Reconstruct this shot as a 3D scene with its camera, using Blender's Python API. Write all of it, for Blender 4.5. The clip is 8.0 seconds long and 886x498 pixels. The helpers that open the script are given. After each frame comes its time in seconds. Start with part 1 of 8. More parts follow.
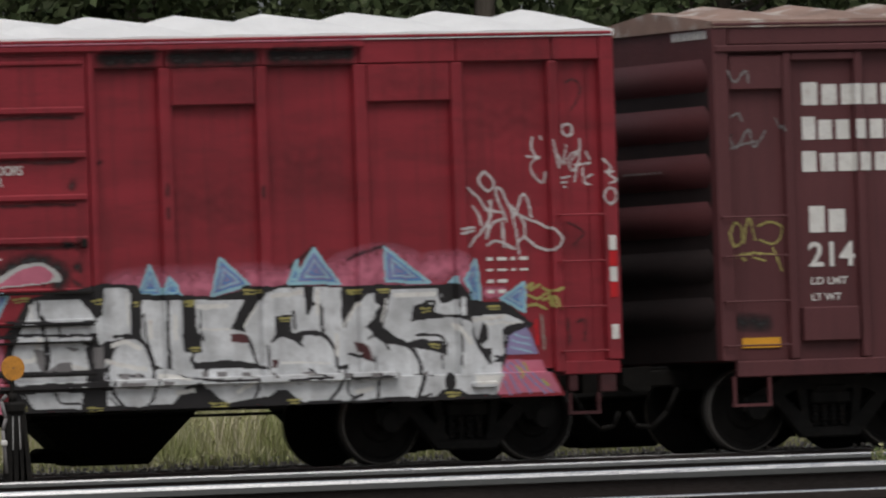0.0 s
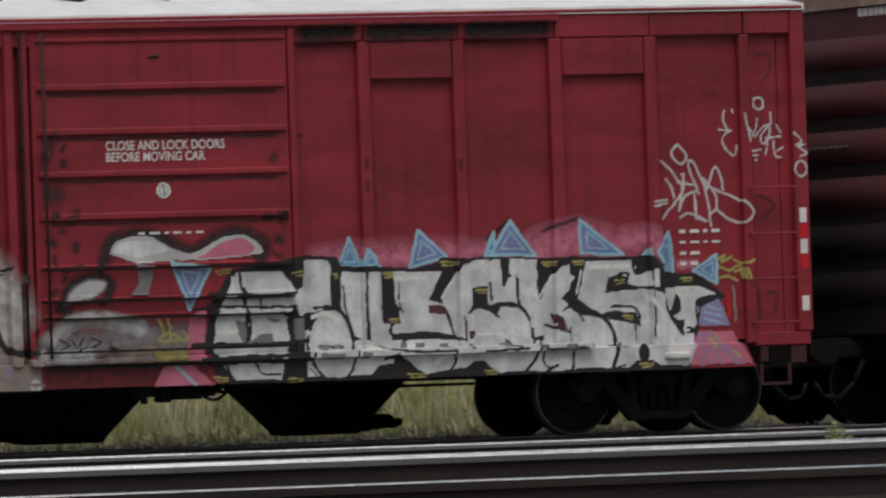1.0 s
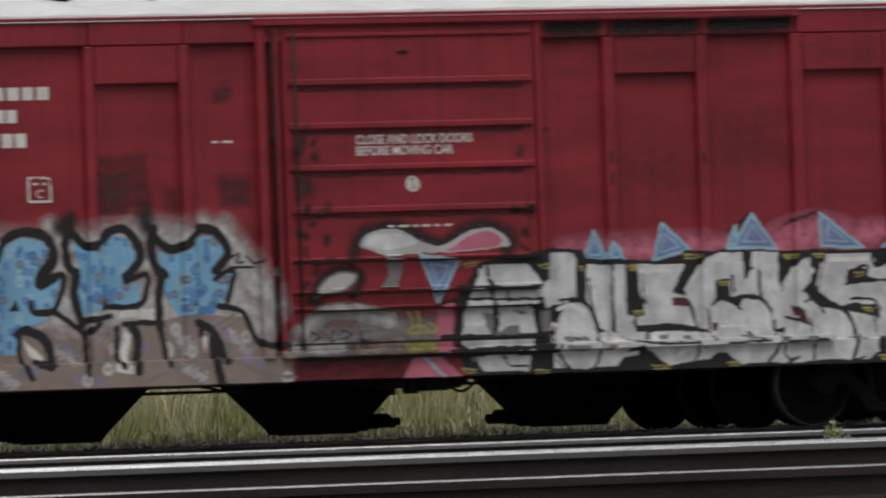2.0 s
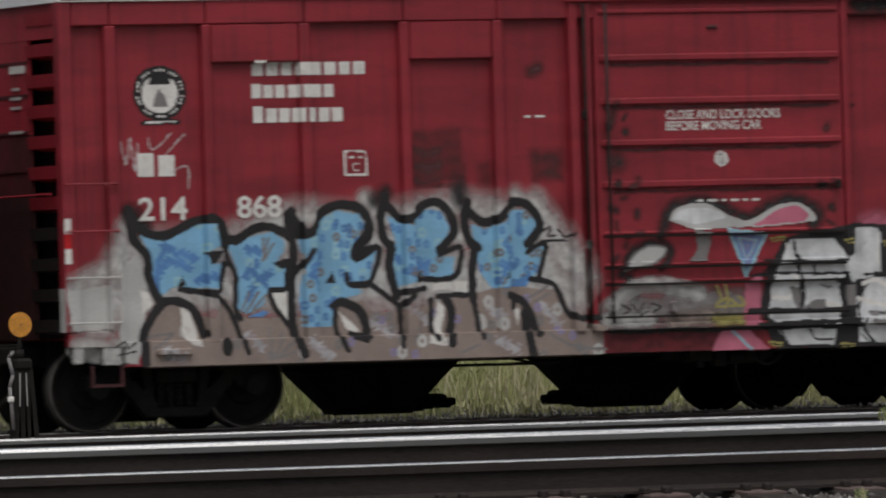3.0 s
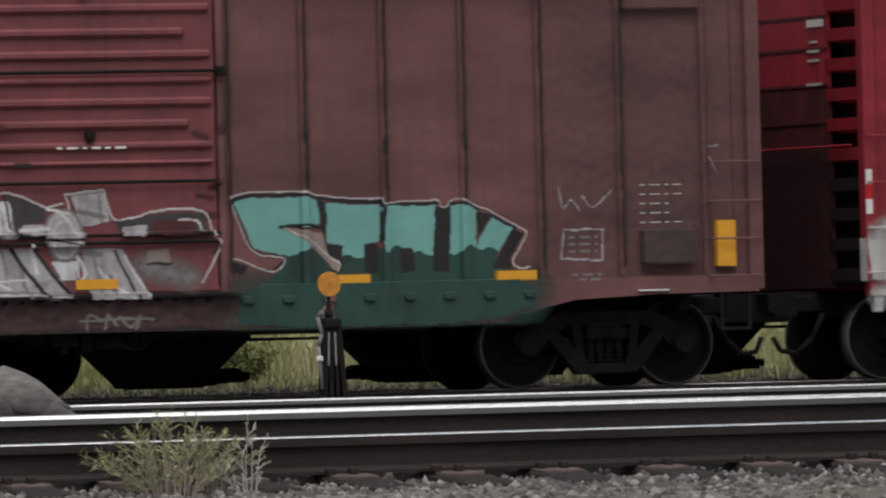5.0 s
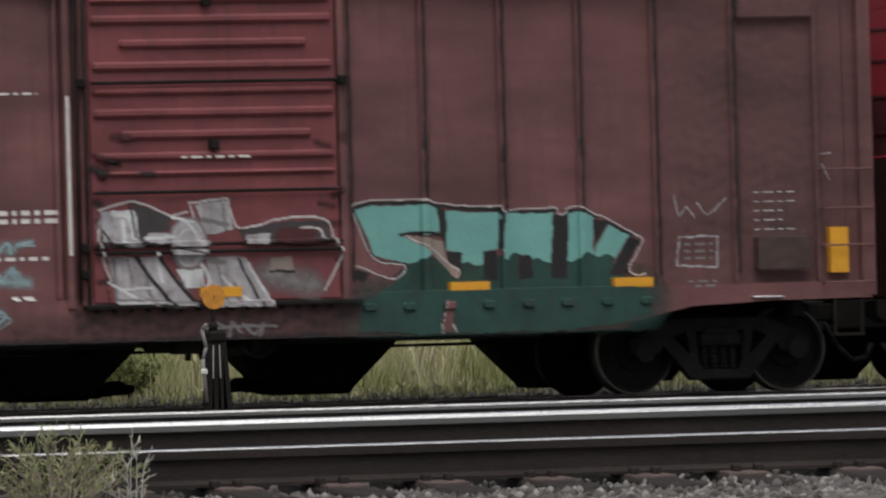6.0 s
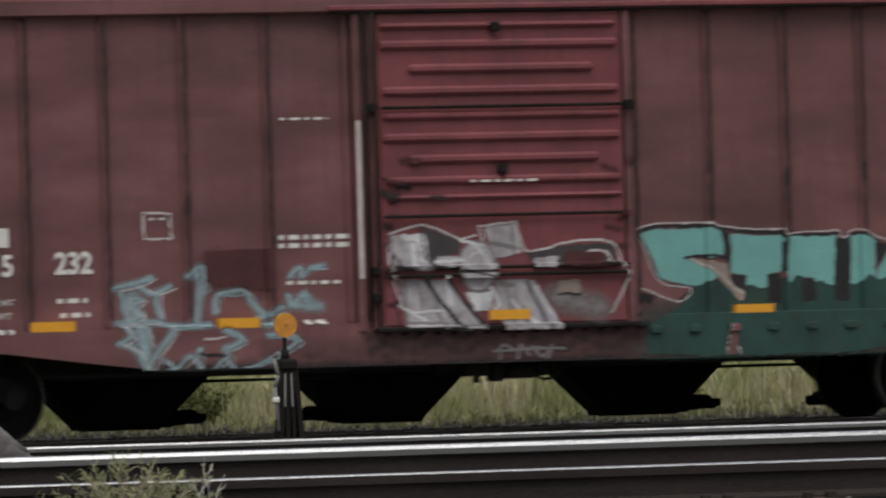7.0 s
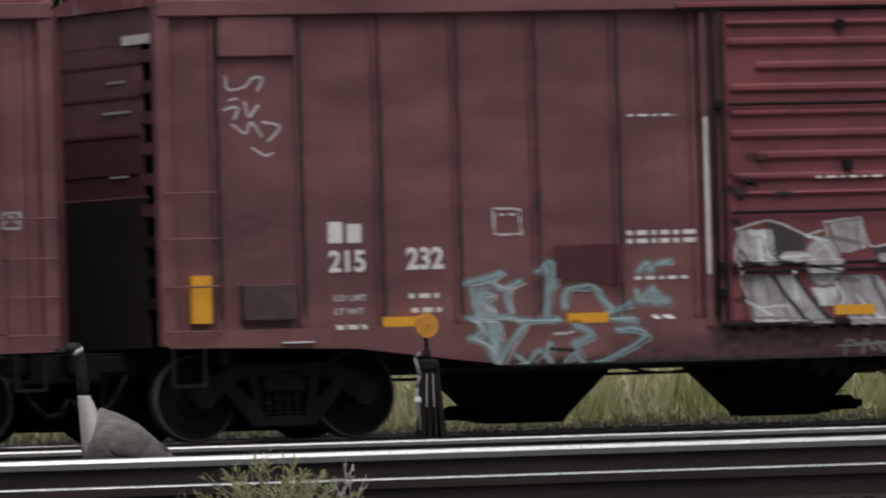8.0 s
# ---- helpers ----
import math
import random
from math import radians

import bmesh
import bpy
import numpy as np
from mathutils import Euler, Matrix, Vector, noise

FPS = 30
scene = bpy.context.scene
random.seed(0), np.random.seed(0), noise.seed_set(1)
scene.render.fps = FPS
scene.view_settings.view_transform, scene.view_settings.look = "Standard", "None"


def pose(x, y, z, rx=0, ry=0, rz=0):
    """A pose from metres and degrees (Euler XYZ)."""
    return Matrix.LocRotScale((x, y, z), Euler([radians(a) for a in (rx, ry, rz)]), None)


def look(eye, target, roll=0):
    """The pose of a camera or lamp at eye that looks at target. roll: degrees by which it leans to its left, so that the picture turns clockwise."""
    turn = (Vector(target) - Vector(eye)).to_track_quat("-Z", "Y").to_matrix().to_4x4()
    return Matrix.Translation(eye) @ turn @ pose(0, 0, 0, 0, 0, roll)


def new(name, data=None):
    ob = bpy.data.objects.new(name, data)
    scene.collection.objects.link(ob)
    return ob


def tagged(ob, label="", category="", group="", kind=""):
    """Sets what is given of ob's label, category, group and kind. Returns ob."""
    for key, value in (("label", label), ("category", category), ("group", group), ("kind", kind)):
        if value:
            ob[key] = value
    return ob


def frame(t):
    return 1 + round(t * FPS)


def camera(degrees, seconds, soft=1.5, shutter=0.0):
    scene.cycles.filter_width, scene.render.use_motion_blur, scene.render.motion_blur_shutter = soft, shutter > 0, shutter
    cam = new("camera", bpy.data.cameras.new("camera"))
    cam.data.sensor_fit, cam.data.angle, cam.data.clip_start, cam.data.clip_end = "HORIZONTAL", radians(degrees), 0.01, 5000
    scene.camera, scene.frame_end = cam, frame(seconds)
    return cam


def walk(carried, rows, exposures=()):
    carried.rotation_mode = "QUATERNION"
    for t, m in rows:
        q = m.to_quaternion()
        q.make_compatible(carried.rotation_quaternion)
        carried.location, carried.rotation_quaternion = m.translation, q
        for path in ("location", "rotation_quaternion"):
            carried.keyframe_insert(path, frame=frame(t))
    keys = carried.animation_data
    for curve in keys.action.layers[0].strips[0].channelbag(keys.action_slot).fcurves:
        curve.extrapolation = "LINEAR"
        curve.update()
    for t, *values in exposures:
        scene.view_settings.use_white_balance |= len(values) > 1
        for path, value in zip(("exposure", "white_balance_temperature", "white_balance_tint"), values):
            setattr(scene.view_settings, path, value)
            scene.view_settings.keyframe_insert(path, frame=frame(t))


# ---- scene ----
P = 107.8    # distance of the train's near side from the camera, across the tracks
EYE = 0.40   # the camera's height over the rails of the train
cam = camera(4.60, 8.0, soft=2.1, shutter=0.5)


def aim(pan, tilt, roll):
    return pose(0, 0, EYE) @ pose(0, 0, 0, 0, 0, -pan) @ pose(0, 0, 0, 90 + tilt) @ pose(0, 0, 0, 0, 0, roll)


walk(cam, [(t, aim(*r)) for t, *r in (
    (0.0, 24.2396, 0.9154, -1.953),
    (0.5, 24.2577, 0.9381, -1.966),
    (0.6, 24.2586, 0.8905, -1.909),
    (0.8, 24.3475, 0.8381, -1.824),
    (1.0, 24.4771, 0.7966, -1.947),
    (1.2, 24.5732, 0.7633, -1.975),
    (2.3, 24.3779, 0.8016, -1.953),
    (2.5, 24.2596, 0.7588, -1.942),
    (3.0, 24.1929, 0.7002, -1.718),
    (3.5, 24.3400, 0.6958, -1.846),
    (3.7, 24.4055, 0.6722, -1.823),
    (3.9, 24.2848, 0.6702, -1.715),
    (4.0, 24.1819, 0.6694, -1.638),
    (4.1, 23.7499, 0.6370, -1.584),
    (4.2, 23.3675, 0.6102, -1.548),
    (4.3, 23.0966, 0.5798, -1.526),
    (4.4, 22.8818, 0.5651, -1.512),
    (4.5, 22.7213, 0.5516, -1.501),
    (4.7, 22.5208, 0.5411, -1.479),
    (5.8, 23.0905, 0.5509, -1.503),
    (6.0, 23.1850, 0.5883, -1.582),
    (6.5, 23.0725, 0.7848, -1.608),
    (7.0, 22.8169, 0.7445, -1.681),
    (7.5, 22.4008, 0.7245, -1.663),
    (8.0, 22.0815, 0.7666, -1.652),
)], exposures=((0.0, 0.04), (0.5, 0.03), (1.0, -0.1), (2.5, -0.09), (3.0, 0.0), (3.5, 0.03), (4.0, -0.03), (4.5, 0.16), (6.0, 0.18), (7.0, 0.1), (8.0, 0.07)))

# how far the train has rolled along its track, by the second
TRAIN = (
    (0.0, 0.000),
    (0.5, 1.442),
    (0.6, 1.726),
    (0.8, 2.288),
    (1.0, 2.853),
    (1.2, 3.431),
    (2.3, 6.673),
    (2.5, 7.275),
    (3.0, 8.781),
    (3.5, 10.224),
    (3.7, 10.787),
    (3.9, 11.348),
    (4.0, 11.630),
    (4.1, 11.928),
    (4.2, 12.220),
    (4.3, 12.507),
    (4.4, 12.791),
    (4.5, 13.075),
    (4.7, 13.645),
    (5.8, 16.687),
    (6.0, 17.202),
    (6.5, 18.479),
    (7.0, 19.689),
    (7.5, 20.867),
    (8.0, 22.058),
)

# ---- sky and light: an overcast day ----
world = bpy.data.worlds.new("overcast_sky")
scene.world = world
world.use_nodes = True
wn, wl = world.node_tree.nodes, world.node_tree.links
sky = wn.new("ShaderNodeTexSky")
sky.sky_type, sky.sun_disc = "NISHITA", False
sky.sun_elevation, sky.sun_rotation = radians(55), radians(200)
sky.dust_density, sky.air_density = 4.0, 0.8
hsv = wn.new("ShaderNodeHueSaturation")
hsv.inputs["Saturation"].default_value = 0.42
wl.new(sky.outputs["Color"], hsv.inputs["Color"])
wl.new(hsv.outputs["Color"], wn["Background"].inputs["Color"])
wn["Background"].inputs["Strength"].default_value = 0.085
sun = new("sun", bpy.data.lights.new("sun", "SUN"))
sun.data.energy, sun.data.angle, sun.data.color = 1.5, radians(60), (1.0, 0.97, 0.93)
sun.matrix_basis = look((-10, -22, 60), (0, 0, 0))


# ---- materials ----
COLOURS = {}


def material(name, colour, rough=0.6, metal=0.0, var=0.25, scale=3.0, bump=0.15, grain=60.0, streak=0.0, dirt=None, dirt_amount=0.0, stretch=(1, 1, 1), spec=0.4):
    m = bpy.data.materials.new(name)
    COLOURS[name] = colour
    m.use_nodes = True
    n, l = m.node_tree.nodes, m.node_tree.links
    b = n["Principled BSDF"]
    b.inputs["Metallic"].default_value = metal
    b.inputs["Specular IOR Level"].default_value = spec
    co = n.new("ShaderNodeTexCoord")
    mp = n.new("ShaderNodeMapping")
    mp.inputs["Scale"].default_value = stretch
    l.new(co.outputs["Object"], mp.inputs["Vector"])

    def nz(sc, det=4.0, vec=None):
        t = n.new("ShaderNodeTexNoise")
        t.inputs["Scale"].default_value = sc
        t.inputs["Detail"].default_value = det
        l.new(vec or mp.outputs["Vector"], t.inputs["Vector"])
        return t.outputs["Fac"]

    def ramp(src, lo, hi, a=0.3, z=0.7):
        r = n.new("ShaderNodeMapRange")
        r.inputs["From Min"].default_value, r.inputs["From Max"].default_value = a, z
        r.inputs["To Min"].default_value, r.inputs["To Max"].default_value = lo, hi
        l.new(src, r.inputs["Value"])
        return r.outputs["Result"]

    def mix(fac, a, c, kind="MIX"):
        x = n.new("ShaderNodeMix")
        x.data_type, x.blend_type = "RGBA", kind
        for sock, v in ((x.inputs[0], fac), (x.inputs[6], a), (x.inputs[7], c)):
            if hasattr(v, "is_output"):
                l.new(v, sock)
            else:
                sock.default_value = v if isinstance(v, (int, float)) else (*v, 1)
        return x.outputs[2]

    big, small = nz(scale), nz(grain, 6.0)
    dark = tuple(c * (1 - var) for c in colour)
    light = tuple(min(1, c * (1 + var)) for c in colour)
    col = mix(ramp(big, 0, 1), dark, light)
    col = mix(ramp(small, 0, 0.35), col, tuple(c * 0.55 for c in colour))
    if streak:
        ms = n.new("ShaderNodeMapping")
        ms.inputs["Scale"].default_value = (6, 6, 0.35)
        l.new(co.outputs["Object"], ms.inputs["Vector"])
        st = nz(1.6, 8.0, ms.outputs["Vector"])
        col = mix(ramp(st, 0, streak, 0.5, 0.75), col, dirt or (0.03, 0.02, 0.018))
    if dirt_amount:
        ds = nz(scale * 2.3, 9.0)
        col = mix(ramp(ds, 0, dirt_amount, 0.55, 0.7), col, dirt or (0.03, 0.02, 0.018))
    l.new(col, b.inputs["Base Color"])
    l.new(ramp(small, max(0, rough - 0.12), min(1, rough + 0.12)), b.inputs["Roughness"])
    if bump:
        bp = n.new("ShaderNodeBump")
        bp.inputs["Strength"].default_value = bump
        bp.inputs["Distance"].default_value = 0.02
        l.new(small, bp.inputs["Height"])
        l.new(bp.outputs["Normal"], b.inputs["Normal"])
    return m


RED = material("red_paint", (0.26, 0.022, 0.033), 0.5, var=0.26, scale=1.1, stretch=(0.6, 1, 2.6), bump=0.05, streak=0.45, dirt=(0.085, 0.014, 0.016), dirt_amount=0.28)
# the car's red, made lighter to carry the light that falls on its ends
RED_END_LIT = material("lightened_red_end_paint", (0.38, 0.026, 0.042), 0.55, var=0.15, scale=1.0, bump=0.05, streak=0.5, dirt=(0.07, 0.012, 0.014))
RED_GRIMY_DARK = material("grimy_dark_red_paint", (0.05, 0.012, 0.014), 0.7, var=0.35, scale=6, bump=0.1, dirt=(0.02, 0.014, 0.012), dirt_amount=0.6)
MAROON = material("maroon_paint", (0.17, 0.073, 0.074), 0.6, var=0.38, scale=1.0, stretch=(0.7, 1, 2.0), bump=0.05, streak=0.5, dirt=(0.095, 0.055, 0.05), dirt_amount=0.35)
MAROON_DOOR = material("maroon_door_paint", (0.205, 0.058, 0.064), 0.55, var=0.25, scale=1.4, stretch=(0.7, 1, 1.6), bump=0.05, streak=0.5, dirt=(0.09, 0.038, 0.04), dirt_amount=0.35)
DARK_MAROON = material("dark_maroon_paint", (0.105, 0.032, 0.035), 0.6, var=0.15, scale=0.9, bump=0.05, streak=0.3, dirt=(0.045, 0.016, 0.018))
ROOF_WHITE = material("galvanised_white_roof", (0.86, 0.86, 0.86), 0.5, var=0.06, scale=1.5, bump=0.05, dirt=(0.5, 0.49, 0.47), dirt_amount=0.15)
ROOF_BROWN = material("rusty_roof", (0.30, 0.20, 0.16), 0.6, var=0.3, scale=1.2, dirt=(0.55, 0.52, 0.48), dirt_amount=0.8)
ROOF_MAROON = material("maroon_roof", (0.2, 0.06, 0.06), 0.6, var=0.3, scale=1.2, dirt=(0.4, 0.36, 0.34), dirt_amount=0.6)
BLACK_STEEL = material("grimy_black_steel", (0.014, 0.013, 0.012), 0.75, var=0.35, scale=4, bump=0.2, dirt=(0.03, 0.024, 0.02), dirt_amount=0.5, spec=0.14)
TRUCK = material("oily_cast_steel", (0.010, 0.0095, 0.009), 0.7, var=0.4, scale=6, bump=0.25, dirt=(0.03, 0.024, 0.02), dirt_amount=0.5, spec=0.14)
WHEEL = material("rusty_wheel_steel", (0.012, 0.011, 0.0105), 0.85, var=0.3, scale=5, bump=0.1, spec=0.12)
TREAD = material("worn_tread_steel", (0.20, 0.19, 0.18), 0.45, metal=0.6, var=0.2, scale=8, bump=0.02)
RAIL_HEAD = material("polished_rail_head", (0.88, 0.87, 0.86), 0.25, metal=1.0, var=0.1, scale=2, bump=0.02, stretch=(0.1, 4, 4))
RAIL_DULL = material("dull_rail_head", (0.62, 0.61, 0.60), 0.35, metal=0.85, var=0.15, scale=2, bump=0.02, stretch=(0.1, 4, 4))
RAIL_RUST = material("brown_rail_web", (0.027, 0.020, 0.0175), 0.8, var=0.4, scale=3, bump=0.2, stretch=(0.4, 2, 2))
TIE = material("creosoted_tie", (0.03, 0.025, 0.022), 0.85, var=0.35, scale=5, bump=0.5, stretch=(4, 0.5, 1))
PLATE = material("rusty_tie_plate", (0.12, 0.088, 0.08), 0.8, var=0.3, scale=9, bump=0.3)
WHITE = material("white_lettering", (0.72, 0.71, 0.68), 0.6, var=0.1, scale=5, bump=0, dirt=(0.3, 0.2, 0.19), dirt_amount=0.35)
YELLOW = material("yellow_reflector", (0.75, 0.36, 0.03), 0.45, var=0.08, scale=6, bump=0)
SIGNAL_RED = material("red_reflector", (0.55, 0.015, 0.02), 0.4, var=0.1, bump=0)
ORANGE = material("orange_target_paint", (0.62, 0.27, 0.04), 0.5, var=0.2, scale=12, bump=0.05, dirt=(0.3, 0.14, 0.05), dirt_amount=0.6)
SILVER = material("silver_spray", (0.62, 0.635, 0.65), 0.45, metal=0.0, var=0.28, scale=4, bump=0, streak=0.4, dirt=(0.33, 0.32, 0.33), dirt_amount=0.4)
SPRAY_BLACK = material("black_spray", (0.018, 0.016, 0.017), 0.6, var=0.3, scale=4, bump=0)
SPRAY_BLUE = material("sky_blue_spray", (0.215, 0.445, 0.65), 0.6, var=0.16, scale=2.5, bump=0)
SPRAY_DEEP = material("deep_blue_spray", (0.095, 0.23, 0.49), 0.6, var=0.2, scale=3, bump=0)
SPRAY_PINK = material("pink_spray", (0.52, 0.15, 0.22), 0.6, var=0.2, scale=3, bump=0)
SPRAY_VIOLET = material("violet_spray", (0.25, 0.22, 0.38), 0.6, var=0.2, scale=3, bump=0)
SPRAY_CYAN = material("light_cyan_spray", (0.3, 0.52, 0.6), 0.6, var=0.15, scale=3, bump=0)
SPRAY_TAN = material("tan_primer_spray", (0.27, 0.215, 0.19), 0.7, var=0.16, scale=3, bump=0)
SPRAY_GREY = material("pale_grey_spray", (0.49, 0.49, 0.48), 0.7, var=0.18, scale=2, bump=0)
SPRAY_DKGREY = material("grey_spray", (0.2, 0.19, 0.19), 0.7, var=0.18, scale=2, bump=0)
SPRAY_TEAL = material("pale_teal_spray", (0.17, 0.40, 0.37), 0.6, var=0.1, scale=3, bump=0)
SPRAY_GREEN = material("dark_green_spray", (0.021, 0.064, 0.053), 0.7, var=0.3, scale=2.5, bump=0, streak=0.6, dirt=(0.032, 0.034, 0.031), dirt_amount=0.7)
SPRAY_YELLOW = material("yellow_spray", (0.38, 0.34, 0.11), 0.6, var=0.2, scale=4, bump=0)
TAG_WHITE = material("white_marker", (0.55, 0.52, 0.52), 0.6, var=0.15, scale=6, bump=0)
TAG_BLUE = material("pale_blue_marker", (0.29, 0.40, 0.43), 0.6, var=0.2, scale=6, bump=0)
# dark red for faded patches, and for the shade painted under the door ribs
PATCH_AND_SHADE = material("faded_patch_and_rib_shade", (0.075, 0.022, 0.024), 0.65, var=0.3, scale=3, bump=0)
GRIME_FILM = material("brown_road_film", (0.075, 0.06, 0.054), 0.85, var=0.2, bump=0)
PLACARD = material("brown_placard_paint", (0.085, 0.05, 0.045), 0.7, var=0.3, scale=5, bump=0.05, dirt=(0.05, 0.036, 0.03), dirt_amount=0.5)
GULL_WHITE = material("white_feathers", (0.5, 0.48, 0.46), 0.8, var=0.1, scale=20, bump=0.1)
GULL_GREY = material("grey_feathers", (0.185, 0.172, 0.165), 0.8, var=0.3, scale=18, bump=0.2, stretch=(1, 1, 2.5))
GULL_BLACK = material("black_feathers", (0.009, 0.009, 0.01), 0.7, var=0.2, bump=0)


def foliage_material(name, colours, rough=0.75, patch=None):
    m = bpy.data.materials.new(name)
    m.use_nodes = True
    n, l = m.node_tree.nodes, m.node_tree.links
    b = n["Principled BSDF"]
    geo = n.new("ShaderNodeNewGeometry")
    r = n.new("ShaderNodeValToRGB")
    while len(r.color_ramp.elements) < len(colours):
        r.color_ramp.elements.new(0.5)
    for i, c in enumerate(colours):
        r.color_ramp.elements[i].position = i / (len(colours) - 1)
        r.color_ramp.elements[i].color = (*c, 1)
    l.new(geo.outputs["Random Per Island"], r.inputs["Fac"])
    out = r.outputs["Color"]
    if patch:
        co, tx, mr, mx = n.new("ShaderNodeTexCoord"), n.new("ShaderNodeTexNoise"), n.new("ShaderNodeMapRange"), n.new("ShaderNodeMix")
        tx.inputs["Scale"].default_value, tx.inputs["Detail"].default_value = 1.1, 3.0
        mr.inputs["From Min"].default_value, mr.inputs["From Max"].default_value = 0.42, 0.62
        mr.inputs["To Max"].default_value = 0.8
        mx.data_type = "RGBA"
        l.new(co.outputs["Object"], tx.inputs["Vector"])
        l.new(tx.outputs["Fac"], mr.inputs["Value"])
        l.new(mr.outputs["Result"], mx.inputs[0])
        l.new(out, mx.inputs[6])
        mx.inputs[7].default_value = (*patch, 1)
        out = mx.outputs[2]
    l.new(out, b.inputs["Base Color"])
    b.inputs["Roughness"].default_value = rough
    b.inputs["Specular IOR Level"].default_value = 0.2
    return m


GRASS = foliage_material("meadow_grass", ((0.34, 0.34, 0.17), (0.34, 0.35, 0.15), (0.48, 0.45, 0.28), (0.58, 0.53, 0.39), (0.36, 0.38, 0.15)), patch=(0.26, 0.30, 0.11))
WEED = foliage_material("weed_leaves", ((0.11, 0.15, 0.06), (0.20, 0.25, 0.10), (0.32, 0.34, 0.16), (0.46, 0.43, 0.26), (0.24, 0.27, 0.12)))
DRY_WEED = foliage_material("dry_weed_leaves", ((0.34, 0.31, 0.25), (0.24, 0.26, 0.15), (0.46, 0.43, 0.37), (0.30, 0.30, 0.2)))
BUSH = foliage_material("bush_leaves", ((0.11, 0.13, 0.05), (0.19, 0.21, 0.08), (0.28, 0.30, 0.13)))
LEAF = foliage_material("tree_leaves", ((0.03, 0.045, 0.018), (0.05, 0.07, 0.028), (0.075, 0.095, 0.042), (0.045, 0.055, 0.028)))
BARK = material("grey_bark", (0.09, 0.075, 0.06), 0.9, var=0.3, scale=6, bump=0.5, stretch=(3, 3, 0.4))
GROUND = material("earth_and_gravel", (0.15, 0.14, 0.125), 0.95, var=0.4, scale=0.7, bump=0.4, grain=18, dirt=(0.12, 0.13, 0.05), dirt_amount=0.5)
HOPPER = material("dark_hopper_paint", (0.02, 0.019, 0.019), 0.75, var=0.3, scale=1.5, bump=0.1, streak=0.3, dirt=(0.04, 0.03, 0.026))
RED_DARK = material("darkened_red_paint", (0.10, 0.016, 0.019), 0.65, var=0.45, scale=2, bump=0.05, streak=0.6, dirt=(0.035, 0.012, 0.013), dirt_amount=0.5)
# near black for low end sheets, and for shade painted in recesses and beside posts
NEAR_BLACK = material("near_black_sheet_and_shade", (0.018, 0.011, 0.011), 0.75, var=0.4, scale=2, bump=0.1, streak=0.4, dirt=(0.015, 0.01, 0.01))
SPRAY_WORN = material("worn_silver_spray", (0.40, 0.39, 0.41), 0.65, var=0.3, scale=4, bump=0, streak=0.6, dirt=(0.17, 0.11, 0.11), dirt_amount=0.6)
SPRAY_CHAR = material("charcoal_spray", (0.055, 0.048, 0.05), 0.65, var=0.3, scale=4, bump=0)
SOFT = {}


def soft_paint(mat):
    """The same paint as a thin overspray; how much of the sheet it covers is stored on the mesh."""
    if mat.name not in SOFT:
        m = bpy.data.materials.new(mat.name + "_overspray")
        m.use_nodes = True
        n, l = m.node_tree.nodes, m.node_tree.links
        b = n["Principled BSDF"]
        b.inputs["Base Color"].default_value = (*COLOURS[mat.name], 1)
        b.inputs["Roughness"].default_value = 0.7
        at = n.new("ShaderNodeAttribute")
        at.attribute_name = "cover"
        tx = n.new("ShaderNodeTexNoise")
        tx.inputs["Scale"].default_value, tx.inputs["Detail"].default_value = 9.0, 8.0
        co = n.new("ShaderNodeTexCoord")
        l.new(co.outputs["Object"], tx.inputs["Vector"])
        mr = n.new("ShaderNodeMapRange")
        mr.inputs["From Min"].default_value, mr.inputs["From Max"].default_value = 0.3, 0.7
        mr.inputs["To Min"].default_value, mr.inputs["To Max"].default_value = 0.6, 1.25
        l.new(tx.outputs["Fac"], mr.inputs["Value"])
        mu = n.new("ShaderNodeMath")
        mu.operation, mu.use_clamp = "MULTIPLY", True
        l.new(at.outputs["Fac"], mu.inputs[0])
        l.new(mr.outputs["Result"], mu.inputs[1])
        l.new(mu.outputs["Value"], b.inputs["Alpha"])
        SOFT[mat.name] = m
    return SOFT[mat.name]
RAIL_SIDE = material("grey_rail_head_side", (0.16, 0.165, 0.16), 0.5, metal=0.3, var=0.2, scale=2, bump=0.05, stretch=(0.1, 4, 4))


# ---- building blocks ----
def part(name, bm, mat, parent=None, label=""):
    me = bpy.data.meshes.new(name)
    bm.to_mesh(me)
    bm.free()
    for mm in (mat if isinstance(mat, (list, tuple)) else [mat]):
        me.materials.append(mm)
    ob = new(name, me)
    ob.parent = parent
    return tagged(ob, label)


def shared(name, me, parent, loc=(0, 0, 0), label=""):
    ob = new(name, me)
    ob.parent = parent
    ob.location = loc
    return tagged(ob, label)


def box(bm, x0, x1, y0, y1, z0, z1, bevel=0.0, index=0):
    v = [bm.verts.new((x, y, z)) for x in (x0, x1) for y in (y0, y1) for z in (z0, z1)]
    fs = [bm.faces.new([v[i] for i in q]) for q in ((0, 1, 3, 2), (4, 6, 7, 5), (0, 4, 5, 1), (2, 3, 7, 6), (0, 2, 6, 4), (1, 5, 7, 3))]
    for q in fs:
        q.material_index = index
    if bevel:
        es = list({e for q in fs for e in q.edges})
        bmesh.ops.bevel(bm, geom=es, offset=bevel, segments=1, affect="EDGES")
    return bm


def boxed(*a, **k):
    return box(bmesh.new(), *a, **k)


